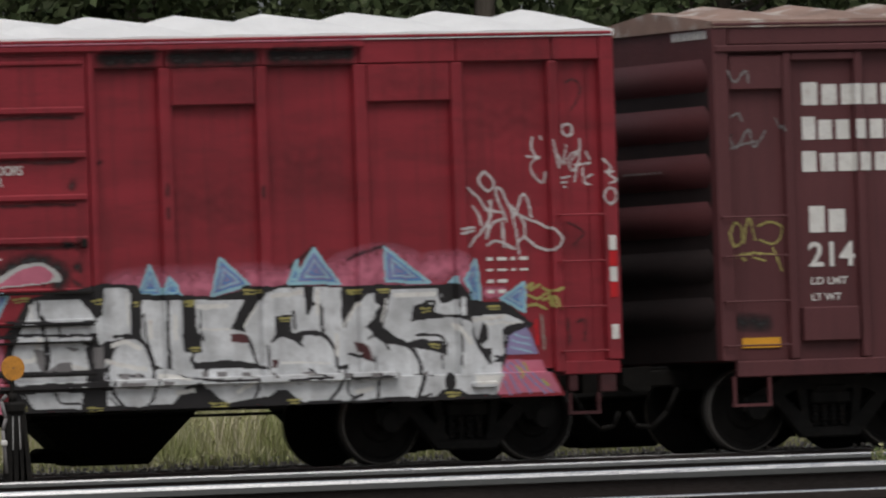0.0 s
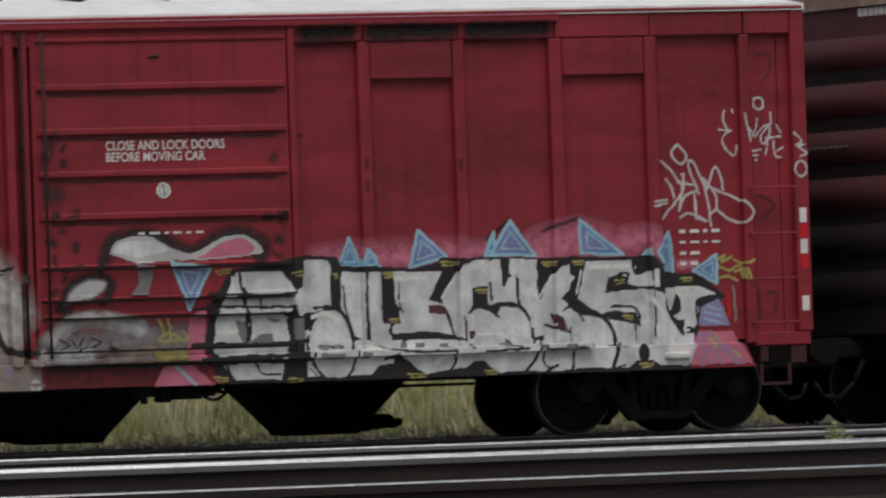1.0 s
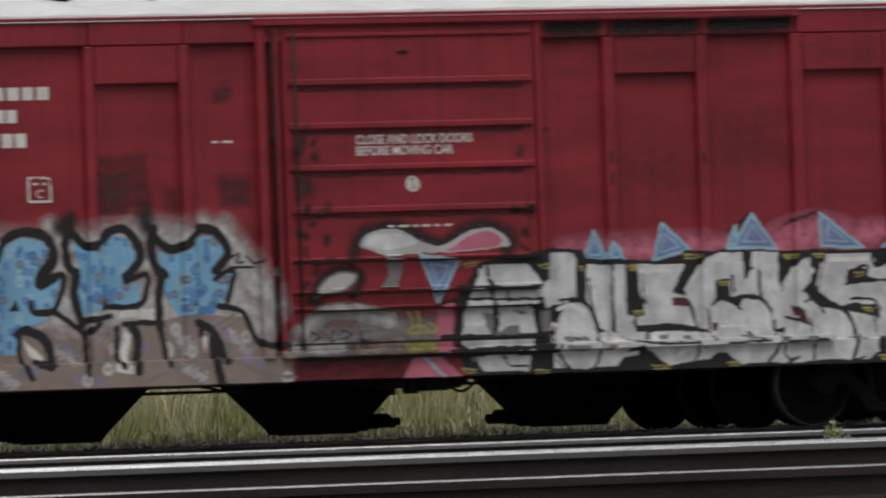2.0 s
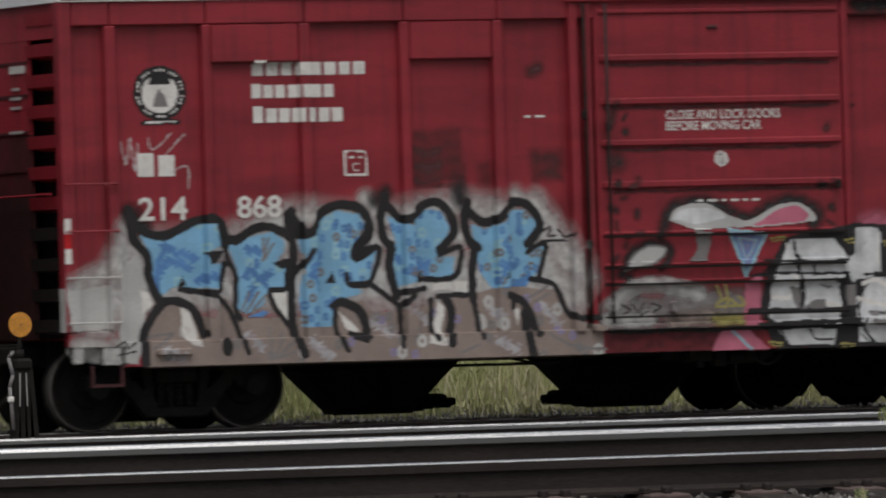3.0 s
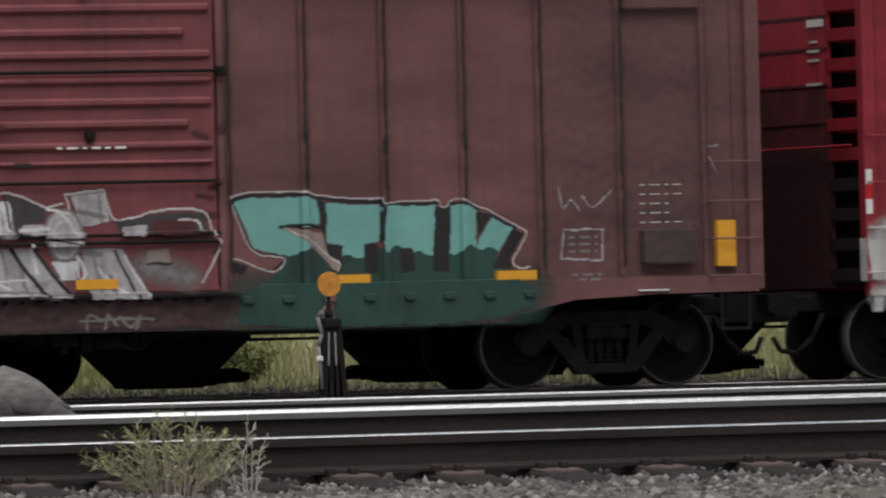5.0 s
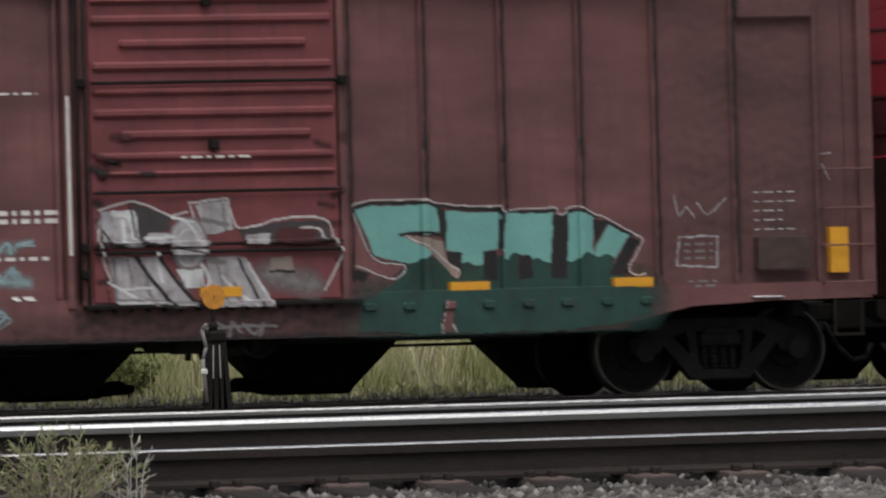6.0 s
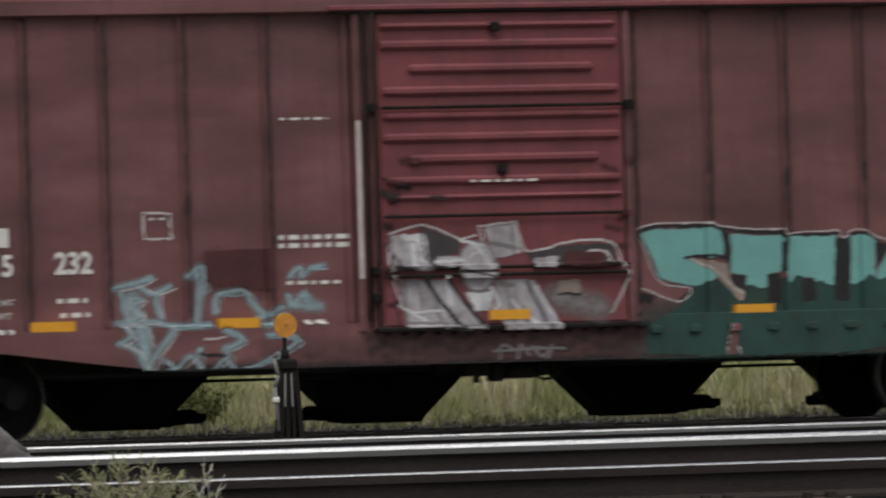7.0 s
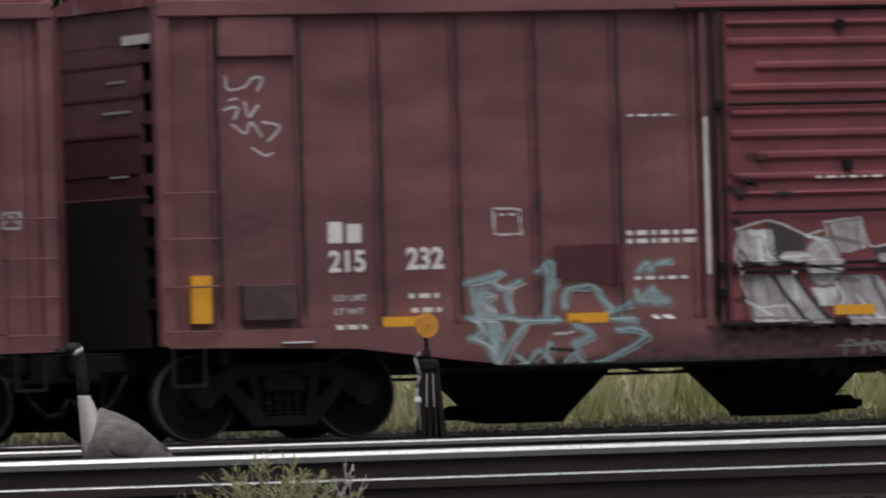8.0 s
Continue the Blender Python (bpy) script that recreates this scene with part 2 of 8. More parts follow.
def prism(bm, outline, y0, y1, index=0):
    """A plate with the outline in x and z, from y0 to y1."""
    a = [bm.verts.new((x, y0, z)) for x, z in outline]
    b = [bm.verts.new((x, y1, z)) for x, z in outline]
    n = len(a)
    fs = [bm.faces.new(a), bm.faces.new(b[::-1])]
    for i in range(n):
        fs.append(bm.faces.new((a[(i + 1) % n], a[i], b[i], b[(i + 1) % n])))
    for q in fs:
        q.material_index = index
    bmesh.ops.recalc_face_normals(bm, faces=fs)
    return bm


def rod(bm, a, b, r, n=8, r2=None, index=0):
    a, b = Vector(a), Vector(b)
    q = (b - a).to_track_quat("Z", "Y")
    rings = []
    for c, rr in ((a, r), (b, r if r2 is None else r2)):
        rings.append([bm.verts.new(c + q @ Vector((rr * math.cos(k * math.tau / n), rr * math.sin(k * math.tau / n), 0))) for k in range(n)])
    fs = [bm.faces.new((rings[0][k], rings[0][(k + 1) % n], rings[1][(k + 1) % n], rings[1][k])) for k in range(n)]
    fs += [bm.faces.new(rings[0][::-1]), bm.faces.new(rings[1])]
    for f in fs:
        f.material_index = index
        f.smooth = n > 6 and len(f.verts) == 4
    return bm


def turned(bm, profile, centre, n=40):
    """A solid of rotation about y: profile rows of (y, radius, material)."""
    rings = []
    for y, r, _ in profile:
        rings.append([bm.verts.new((centre[0] + r * math.cos(k * math.tau / n), centre[1] + y, centre[2] + r * math.sin(k * math.tau / n))) for k in range(n)])
    for i in range(len(rings) - 1):
        for k in range(n):
            f = bm.faces.new((rings[i][k], rings[i][(k + 1) % n], rings[i + 1][(k + 1) % n], rings[i + 1][k]))
            f.material_index = profile[i][2]
    bm.faces.new(rings[0])
    bm.faces.new(rings[-1][::-1])
    bmesh.ops.recalc_face_normals(bm, faces=bm.faces)
    return bm


# ---- ground ----
def ground_height(y):
    rows = ((-300, -1.5), (20, -1.4), (39, -1.05), (42.6, -0.45), (43.6, -0.24), (45.1, -0.19), (48.0, -0.06), (50.5, -0.35), (90, -0.36), (92.2, -0.19), (98.2, -0.19),
            (100.2, -0.33), (105.6, -0.33), (107.4, -0.19), (110.7, -0.19), (111.4, -0.02), (112.3, -0.02), (113.0, -0.19), (115.0, -0.18), (116.4, -0.02), (119.0, 0.05), (122.5, 0.16), (135, 2.0), (156, 4.6), (200, 6.0), (3000, 8.0))
    for (a, za), (b, zb) in zip(rows, rows[1:]):
        if y <= b:
            return za + (zb - za) * (y - a) / (b - a)
    return rows[-1][1]


def build_ground():
    ys = [-300, -60, 0, 20, 32, 39, 41, 42.6, 43.1, 43.6, 44.3, 45.1, 46, 47, 48.0, 49, 50.5, 60, 75, 90, 91, 92.2, 95, 98.2, 99, 100.2, 103, 105.6, 106.5, 107.4, 109.5, 110.7, 111.4, 112.3,
          113, 115, 116.4, 117.5, 119, 120.5, 122.5, 127, 131, 135, 142, 149, 156, 170, 200, 400, 1000, 3000]
    xs = [-2500, -600, -150, -40] + [-20 + 2.0 * i for i in range(61)] + [140, 240, 600, 2500]
    bm = bmesh.new()
    grid = [[bm.verts.new((x, y, ground_height(y) + (0.03 * noise.noise((x * 0.7, y * 0.7, 0)) if 40 < y < 130 else 0))) for x in xs] for y in ys]
    for r in range(len(ys) - 1):
        for c in range(len(xs) - 1):
            bm.faces.new((grid[r][c], grid[r][c + 1], grid[r + 1][c + 1], grid[r + 1][c])).smooth = True
    return tagged(part("ground", bm, GROUND), "gravelly earth between railway tracks and a rough grass bank", "ground", kind="structure")


build_ground()


def rail(y, z, x0, x1, head, lean=0.0, worn=0.008):
    """One rail with foot, web and head; z is the height of its running surface."""
    prof = ((-0.07, -0.165), (0.07, -0.165), (0.07, -0.152), (0.012, -0.135), (0.009, -0.05), (0.036, -0.04), (0.036, -0.008), (0.028, 0),
            (-0.036 + worn * 0.8, 0), (-0.036, -worn), (-0.036, -0.042), (-0.009, -0.05), (-0.012, -0.135), (-0.07, -0.152))
    bm = bmesh.new()
    c, s = math.cos(lean), math.sin(lean)
    rings = [[bm.verts.new((x, y + py * c - pz * s, z + py * s + pz * c)) for py, pz in prof] for x in (x0, x1)]
    n = len(prof)
    for i in range(n):
        f = bm.faces.new((rings[0][i], rings[0][(i + 1) % n], rings[1][(i + 1) % n], rings[1][i]))
        f.material_index = 1 if i in head else 2 if i == 9 and worn > 0.008 else 0
    bm.faces.new(rings[0][::-1])
    bm.faces.new(rings[1])
    bmesh.ops.recalc_face_normals(bm, faces=bm.faces)
    return bm


def track(name, y, z, x0, x1, cant, heads, label, polish=RAIL_HEAD, worn=(0.008, 0.008)):
    """y, z: the nearer rail; cant: how much higher the farther rail lies."""
    base = tagged(new(name), label, "railway track", kind="structure")
    lean = math.atan2(cant, 1.505)
    for k, head in enumerate(heads):
        part("rail", rail(y + 1.505 * k, z + cant * k, x0, x1, head, lean, worn[k]), [RAIL_RUST, polish, RAIL_SIDE], base, "steel rail with a worn running surface")
    return base, lean


# the nearer track is canted towards the camera; the ties stand out of the ballast
NEAR_Y, NEAR_Z, NEAR_CANT = 45.3, 0.046, 0.115
near, near_lean = track("near_track", NEAR_Y, NEAR_Z, -20, 60, NEAR_CANT, ((7, 8), (7, 8)), "canted railway track on timber ties in grey ballast", worn=(0.0034, 0.015))
middle, _ = track("middle_track", 94.9, 0.0, -40, 150, 0.0, ((7, 8), (7, 8)), "railway track with bright rails beyond the nearer one", worn=(0.010, 0.012))
running, _ = track("train_track", P + 0.87, 0.0, -40, 170, 0.0, ((7, 8), (7, 8)), "railway track under the freight train", RAIL_DULL)
siding, _ = track("far_track", P + 5.45, 0.0, -40, 170, 0.0, ((7, 8), (7, 8)), "railway track under the standing hopper cars", RAIL_DULL)


def plain_ties():
    """Ties under the farther tracks, alike and half sunk in the ballast."""
    bm = boxed(-0.115, 0.115, -1.3, 1.3, -0.17, 0, 0.012)
    me = bpy.data.meshes.new("tie")
    bm.to_mesh(me), bm.free()
    me.materials.append(TIE)
    for base, y in ((middle, 94.9), (running, P + 0.87), (siding, P + 5.45)):
        for k in range(150):
            shared("tie", me, base, (20 + 0.52 * k, y + 0.7525, -0.166))


plain_ties()


# ---- rolling stock ----
W, MID = 3.25, 1.625


def wheelset_mesh():
    bm = bmesh.new()
    for s in (-1, 1):
        prof = [(-0.075, 0.10, 0), (-0.07, 0.19, 0), (-0.02, 0.22, 0), (-0.015, 0.37, 0), (-0.07, 0.395, 0), (-0.072, 0.43, 0), (-0.071, 0.441, 1), (-0.068, 0.452, 1), (0.03, 0.456, 0), (0.045, 0.482, 0), (0.065, 0.482, 0), (0.066, 0.395, 0), (0.02, 0.2, 0), (0.06, 0.1, 0)]
        pr = [(y * -s, r, m) for y, r, m in prof] if s > 0 else prof
        turned(bm, pr, (0, s * 0.75, 0), 44)
    rod(bm, (0, -1.0, 0), (0, 1.0, 0), 0.075, 12)
    for s in (-1, 1):
        rod(bm, (0, s * 0.82, 0), (0, s * 0.86, 0), 0.13, 14)
    me = bpy.data.meshes.new("wheelset")
    bm.to_mesh(me)
    bm.free()
    me.materials.append(WHEEL)
    me.materials.append(TREAD)
    return me


WHEELSET = wheelset_mesh()
WHEELS = []


def side_frame(bm, y0, y1):
    """A cast truck side frame: a top chord, two slanting legs round the springs, a bottom chord and journal boxes."""
    half = 0.905
    prism(bm, [(-1.06, 0.58), (-0.55, 0.80), (0.55, 0.80), (1.06, 0.58), (1.06, 0.44), (0.72, 0.44), (0.66, 0.55), (0.42, 0.66), (-0.42, 0.66), (-0.66, 0.55), (-0.72, 0.44), (-1.06, 0.44)], y0, y1)
    for s in (-1, 1):
        prism(bm, [(s * 0.74, 0.60), (s * 0.58, 0.62), (s * 0.22, 0.28), (s * 0.22, 0.16), (s * 0.36, 0.16)], y0 + 0.005, y1 - 0.005)
        prism(bm, [(s * 0.40, 0.70), (s * 0.29, 0.70), (s * 0.25, 0.30), (s * 0.33, 0.26)], y0 + 0.01, y1 - 0.01)
        rod(bm, (s * half, y0 - 0.05, 0.455), (s * half, y1, 0.455), 0.115, 12)
        box(bm, s * half - 0.13, s * half + 0.13, y0 - 0.01, y1 + 0.01, 0.42, 0.62, 0.02)
    box(bm, -0.36, 0.36, y0 - 0.006, y1 + 0.006, 0.13, 0.25, 0.02)
    box(bm, -0.24, 0.24, y0 - 0.03, y1 + 0.03, 0.50, 0.64, 0.02)
    for i in range(4):
        rod(bm, (-0.165 + 0.11 * i, (y0 + y1) / 2, 0.25), (-0.165 + 0.11 * i, (y0 + y1) / 2, 0.50), 0.044, 8)
        for k in range(5):
            rod(bm, (-0.165 + 0.11 * i, (y0 + y1) / 2, 0.262 + k * 0.05), (-0.165 + 0.11 * i, (y0 + y1) / 2, 0.285 + k * 0.05), 0.053, 8)


def truck_mesh():
    bm = bmesh.new()
    side_frame(bm, -1.08, -0.94)
    side_frame(bm, 0.94, 1.08)
    box(bm, -0.2, 0.2, -1.1, 1.1, 0.52, 0.72, 0.03)
    for s in (-1, 1):
        box(bm, s * 0.36 - 0.05, s * 0.36 + 0.05, -0.7, 0.7, 0.30, 0.40, 0.01)
        for k in (-1, 1):
            box(bm, s * 0.43 - 0.04, s * 0.43 + 0.04, k * 0.75 - 0.06, k * 0.75 + 0.06, 0.28, 0.50, 0.01)
    me = bpy.data.meshes.new("truck")
    bm.to_mesh(me)
    bm.free()
    me.materials.append(TRUCK)
    return me


TRUCK_MESH = truck_mesh()


def add_truck(car, x):
    t = shared("truck", TRUCK_MESH, car, (x, MID, 0), "oily black cast-steel freight truck")
    for s in (-0.905, 0.905):
        w = shared("wheelset", WHEELSET, t, (s, 0, 0.456), "dark steel wheels with a worn bright tread")
        WHEELS.append((w, s))
    return t


def end_rib_mesh(h, depth):
    bm = bmesh.new()
    n = 8
    prof = [(-depth * math.sin(math.pi * i / n) ** 0.8, -h / 2 + h * i / n) for i in range(n + 1)]
    ys = ((0.22, 0.0), (0.36, 1.0), (W - 0.36, 1.0), (W - 0.22, 0.0))
    rings = [[bm.verts.new((px * k, y, pz * (0.5 + 0.5 * k))) for px, pz in prof] for y, k in ys]
    for a, b in zip(rings, rings[1:]):
        for i in range(n):
            bm.faces.new((a[i], a[i + 1], b[i + 1], b[i])).smooth = True
    return bm


def roof_mesh(length, eave, rise, waves):
    """A gable roof of ribbed panels: every panel swells towards its seam."""
    bm = bmesh.new()
    nx, ys = waves * 6, (-0.02, 0.05, 0.5, 1.0, MID - 0.1, MID, MID + 0.1, W - 1.0, W - 0.5, W + 0.02)
    top = []
    for i in range(nx + 1):
        x, ph = length * i / nx, (i / 6.0 - 0.33) % 1.0
        bump = 0.085 * (1 - abs(ph - 0.3) / (0.3 if ph < 0.3 else 0.7))
        edge = 0.2 if i in (0, nx) else 1
        top.append([bm.verts.new((x, y, eave + 0.02 + rise * (1 - abs(y - MID) / MID) + bump * edge * (0.15 if y < 0.1 or y > W - 0.1 else 1))) for y in ys])
    low = [[bm.verts.new((length * i / nx, y, eave - 0.05)) for y in (ys[0], ys[-1])] for i in (0, nx)]
    for a, b in zip(top, top[1:]):
        for k in range(len(ys) - 1):
            bm.faces.new((a[k], b[k], b[k + 1], a[k + 1]))
    bm.faces.new([low[0][0], low[0][1]] + top[0][::-1])
    bm.faces.new([low[1][1], low[1][0]] + top[-1])
    bm.faces.new([low[0][0]] + [r[0] for r in top] + [low[1][0]])
    bm.faces.new([low[0][1], low[1][1]] + [r[-1] for r in top][::-1])
    bmesh.ops.recalc_face_normals(bm, faces=bm.faces)
    return bm


PANEL = 0.10  # depth of the side sheets behind the faces of the posts


class Car:
    """A box car in parts; x runs along the train from its rear end, y inwards from the faces of its posts."""

    def __init__(self, label, u0, length, paint, end_paint, roof_paint, eave, rise, waves, floor=0.98, rear_truck=1.55):
        self.u0, self.length, self.paint, self.eave = u0, length, paint, eave
        self.root = tagged(new("box_car"), label, "box car", group="cars of the freight train")
        self.root.location = (u0, P, 0)
        self.boxes = []
        body = box(bmesh.new(), 0.30, length - 0.30, PANEL, W - PANEL, floor, eave)
        part("body", body, paint, self.root, "ribbed steel body of the car")
        for x in (0.11, length - 0.31):
            for y in (PANEL, W - PANEL - 0.04):
                part("end_strip", boxed(x, x + 0.187, y, y + 0.04, floor, eave), paint, self.root)
        part("roof", roof_mesh(length, eave, rise, waves), roof_paint, self.root, "low gabled roof of ribbed sheets")
        under = box(bmesh.new(), 0.3, length - 0.3, MID - 0.35, MID + 0.35, 0.70, floor - 0.004)
        for i in range(9):
            x = 0.8 + (length - 1.6) * i / 8
            box(under, x - 0.06, x + 0.06, 0.3, W - 0.3, 0.80, floor - 0.008)
        part("underframe", under, BLACK_STEEL, self.root, "black underframe with cross bearers")
        for x, y in ((length * 0.47, 0.7), (length * 0.53, 1.1)):
            rig = bmesh.new()
            rod(rig, (x, y, 0.70), (x + 0.5, y, 0.70), 0.12, 14)
            rod(rig, (x + 0.5, y, 0.70), (x + 0.85, y, 0.68), 0.025, 8)
            part("brake_cylinder", rig, BLACK_STEEL, self.root, "black brake cylinder under the floor")
        rig = bmesh.new()
        pts = [(length * 0.36 + 0.1 * k, 0.9, 0.66 - 0.07 * math.sin(k / 9 * math.pi)) for k in range(10)] + [(length * 0.36 + 1.2, 0.9, 0.66), (length * 0.66, 0.9, 0.66)]
        for a, b in zip(pts, pts[1:]):
            rod(rig, a, b, 0.016, 6)
        box(rig, length * 0.56, length * 0.56 + 0.09, 0.85, 0.95, 0.58, 0.75, 0.01)
        part("brake_rigging", rig, BLACK_STEEL, self.root, "sagging brake pipe and lever")
        valve = bmesh.new()
        x = length * 0.485
        box(valve, x, x + 0.28, 0.36, 0.62, 0.56, 0.72, 0.02)
        box(valve, x + 0.32, x + 0.46, 0.40, 0.60, 0.50, 0.70, 0.02)
        rod(valve, (x + 0.50, 0.48, 0.60), (x + 0.82, 0.48, 0.60), 0.075, 12)
        box(valve, x + 0.10, x + 0.16, 0.36, 0.44, 0.49, 0.58, 0.01)
        box(valve, x + 0.86, x + 0.98, 0.42, 0.56, 0.55, 0.70, 0.02)
        part("brake_valve", valve, BLACK_STEEL, self.root, "black brake valve under the side sill")
        hose = bmesh.new()
        pts = [(x + 0.70 + 0.06 * k, 0.34, 0.64 - 0.13 * math.sin(k / 7 * math.pi)) for k in range(8)]
        for a, b in zip(pts, pts[1:]):
            rod(hose, a, b, 0.018, 6)
        part("brake_hose", hose, BLACK_STEEL, self.root, "sagging black rubber hose")
        for x in (rear_truck, length - 1.63):
            add_truck(self.root, x)
        for s, x in ((-1, 0.1), (1, length - 0.1)):
            part("coupler", self.coupler(s, x), BLACK_STEEL, self.root, "rusty knuckle coupler")

    def coupler(self, s, x):
        bm = bmesh.new()
        box(bm, min(x - s * 0.3, x + s * 0.34), max(x - s * 0.3, x + s * 0.34), MID - 0.09, MID + 0.09, 0.74, 0.93, 0.02)
        prism(bm, [(x + s * 0.28, 0.70), (x + s * 0.5, 0.70), (x + s * 0.62, 0.78), (x + s * 0.62, 0.95), (x + s * 0.28, 0.97)], MID - 0.16, MID + 0.14)
        pts = [(x + s * 0.05, MID - 0.35, 0.72), (x + s * 0.2, MID - 0.37, 0.46), (x + s * 0.38, MID - 0.36, 0.30), (x + s * 0.56, MID - 0.33, 0.33), (x + s * 0.64, MID - 0.3, 0.48)]
        for a, b in zip(pts, pts[1:]):
            rod(bm, a, b, 0.028, 7)
        return bm

    def add(self, name, x0, x1, z0, z1, y0, y1, mat=None, label="", bevel=0.012, parent=None):
        """A plate or bar on the side, given along the train."""
        a, b = x0 - self.u0, x1 - self.u0
        self.boxes.append((x0, x1, z0, z1, y0))
        return part(name, boxed(a, b, y0, y1, z0, z1, bevel), mat or self.paint, parent or self.root, label)

    def outline(self, name, pts, y0, y1, mat=None, label=""):
        bm = prism(bmesh.new(), [(x - self.u0, z) for x, z in pts], y0, y1)
        zs = [z for _, z in pts]
        xs = [x for x, _ in pts]
        self.boxes.append((min(xs), max(xs), min(zs), max(zs), y0))
        return part(name, bm, mat or self.paint, self.root, label)

    def ends(self, ribs, height, depth, mat, z0=1.0, dark_below=0.0, back=None, pocket=0.56, dark_ribs=0, faded=None):
        """Ribbed end walls, framed by corner posts; below a given height the sheets are near black, and pockets lie
        beside the corner posts.
        """
        for x, s in ((0.0, 1), (self.length, -1)):
            def slab(a, b, y0, y1, za, zb):
                return boxed(min(x + s * a, x + s * b), max(x + s * a, x + s * b), y0, y1, za, zb)
            deep = 0.24 if dark_below else 0.05
            # near-black wall colour holds the shade of the pockets and of the rib gaps
            wall = part("end_wall", slab(deep, deep + 0.05, 0.14, W - 0.14, z0, self.eave + 0.02), NEAR_BLACK if dark_below else back or mat, self.root, "pressed steel end wall with level ribs")
            if dark_below:
                part("end_sheet", slab(0.06, 0.09, pocket, W - 0.2, dark_below + 0.63, self.eave + 0.02), mat, wall, "flat end sheet")
                # the sheets get darker in steps towards the bottom
                part("end_sheet", slab(0.062, 0.09, pocket, W - 0.2, dark_below, dark_below + 0.626), faded or mat, wall, "darker middle end sheet")
                part("end_sheet", slab(0.07, 0.10, pocket, W - 0.2, z0, dark_below - 0.004), RED_GRIMY_DARK if faded is RED_DARK else NEAR_BLACK, wall, "near-black lower end sheet")
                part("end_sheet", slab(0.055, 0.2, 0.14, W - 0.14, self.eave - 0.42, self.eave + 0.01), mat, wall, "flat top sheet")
            gable = prism(bmesh.new(), [(0.14, 0), (W - 0.14, 0), (MID, 0.13)], 0, 0.046)
            for v in gable.verts:
                v.co = Vector((x + s * (0.05 + v.co.y), v.co.x, self.eave + 0.015 + v.co.z))
            part("gable", gable, mat, wall)
            if not ribs:
                continue
            bm = end_rib_mesh(height, depth)
            if dark_below:
                bm.free()
                bm = prism(bmesh.new(), [(0.0, height * 0.75), (0.02, -height * 0.5), (0.22, -height * 0.8), (0.22, height * 0.75)], 0.13, pocket + 0.015)
                for v in bm.verts:
                    v.co.x += 0.02
            else:
                for v in bm.verts:
                    v.co.x += 0.05
            for v in bm.verts:
                v.co.x = x + s * v.co.x
            bmesh.ops.recalc_face_normals(bm, faces=bm.faces)
            if dark_ribs:
                # the lower ribs are darker than the upper ones
                low = part("end_rib", bm.copy(), NEAR_BLACK, wall, "darker lower rib")
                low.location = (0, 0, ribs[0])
                for z in ribs[1:dark_ribs]:
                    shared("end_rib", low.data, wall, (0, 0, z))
            first = part("end_rib", bm, mat, wall)
            first.location = (0, 0, ribs[dark_ribs])
            for z in ribs[dark_ribs + 1:]:
                shared("end_rib", first.data, wall, (0, 0, z))
            if dark_below:
                flat = part("end_ridge", slab(0.048, 0.062, pocket + 0.02, W - 0.22, -0.015, 0.015), faded or mat, wall)
                flat.location = (0, 0, dark_below + 0.25)
                for z in (dark_below + 0.655, dark_below + 1.05, dark_below + 1.4):
                    shared("end_ridge", flat.data, wall, (0, 0, z))
                bar = bmesh.new()
                rod(bar, (x - s * 0.02, 0.3, dark_below - 0.02), (x - s * 0.02, W - 0.3, dark_below - 0.02), 0.014, 6)
                part("grab_rail", bar, mat, wall)

    def rungs(self, x0, x1, zs, mat=None):
        a, b = x0 - self.u0, x1 - self.u0
        for z in zs:
            bm = bmesh.new()
            rod(bm, (a, -0.06, z), (b, -0.06, z), 0.012, 6)
            for x in (a, b):
                rod(bm, (x, -0.066, z), (x, 0.03, z - 0.01), 0.012, 6)
            part("rung", bm, mat or self.paint, self.root, "thin steel grab iron")

    def stirrup(self, x0, x1, z0, z1, mat):
        a, b = x0 - self.u0, x1 - self.u0
        bm = bmesh.new()
        box(bm, a, a + 0.03, 0.02, 0.06, z0, z1)
        box(bm, b - 0.03, b, 0.02, 0.06, z0, z1)
        box(bm, a - 0.004, b + 0.004, 0.016, 0.064, z0 - 0.03, z0 + 0.003)
        part("step", bm, mat, self.root, "hanging steel step under the corner")

    def relief(self, u, z):
        y = np.full(u.shape, PANEL)
        for x0, x1, z0, z1, d in self.boxes:
            inside = (u > x0) & (u < x1) & (z > z0) & (z < z1)
            y = np.where(inside, np.minimum(y, d), y)
        return y

    def text(self, body, x0, x1, z0, z1, mat=None, label="", bold=0.0):
        """Lettering painted on the side, fitted into a rectangle."""
        cu = bpy.data.curves.new("lettering", "FONT")
        cu.body, cu.offset = body, bold
        tmp = bpy.data.objects.new("lettering", cu)
        scene.collection.objects.link(tmp)
        me = bpy.data.meshes.new_from_object(tmp.evaluated_get(bpy.context.evaluated_depsgraph_get()))
        bpy.data.objects.remove(tmp)
        co = np.empty(len(me.vertices) * 3)
        me.vertices.foreach_get("co", co)
        co = co.reshape(-1, 3)
        lo, hi = co.min(0), co.max(0)
        out = np.empty_like(co)
        out[:, 0] = x0 + (co[:, 0] - lo[0]) / (hi[0] - lo[0]) * (x1 - x0)
        out[:, 2] = z0 + (co[:, 1] - lo[1]) / (hi[1] - lo[1]) * (z1 - z0)
        mid = self.relief(np.array([(x0 + x1) / 2]), np.array([(z0 + z1) / 2]))[0]
        out[:, 1] = mid - 0.012
        out[:, 0] -= self.u0
        faces = [list(p.vertices) for p in me.polygons]
        group = list(range(len(out)))

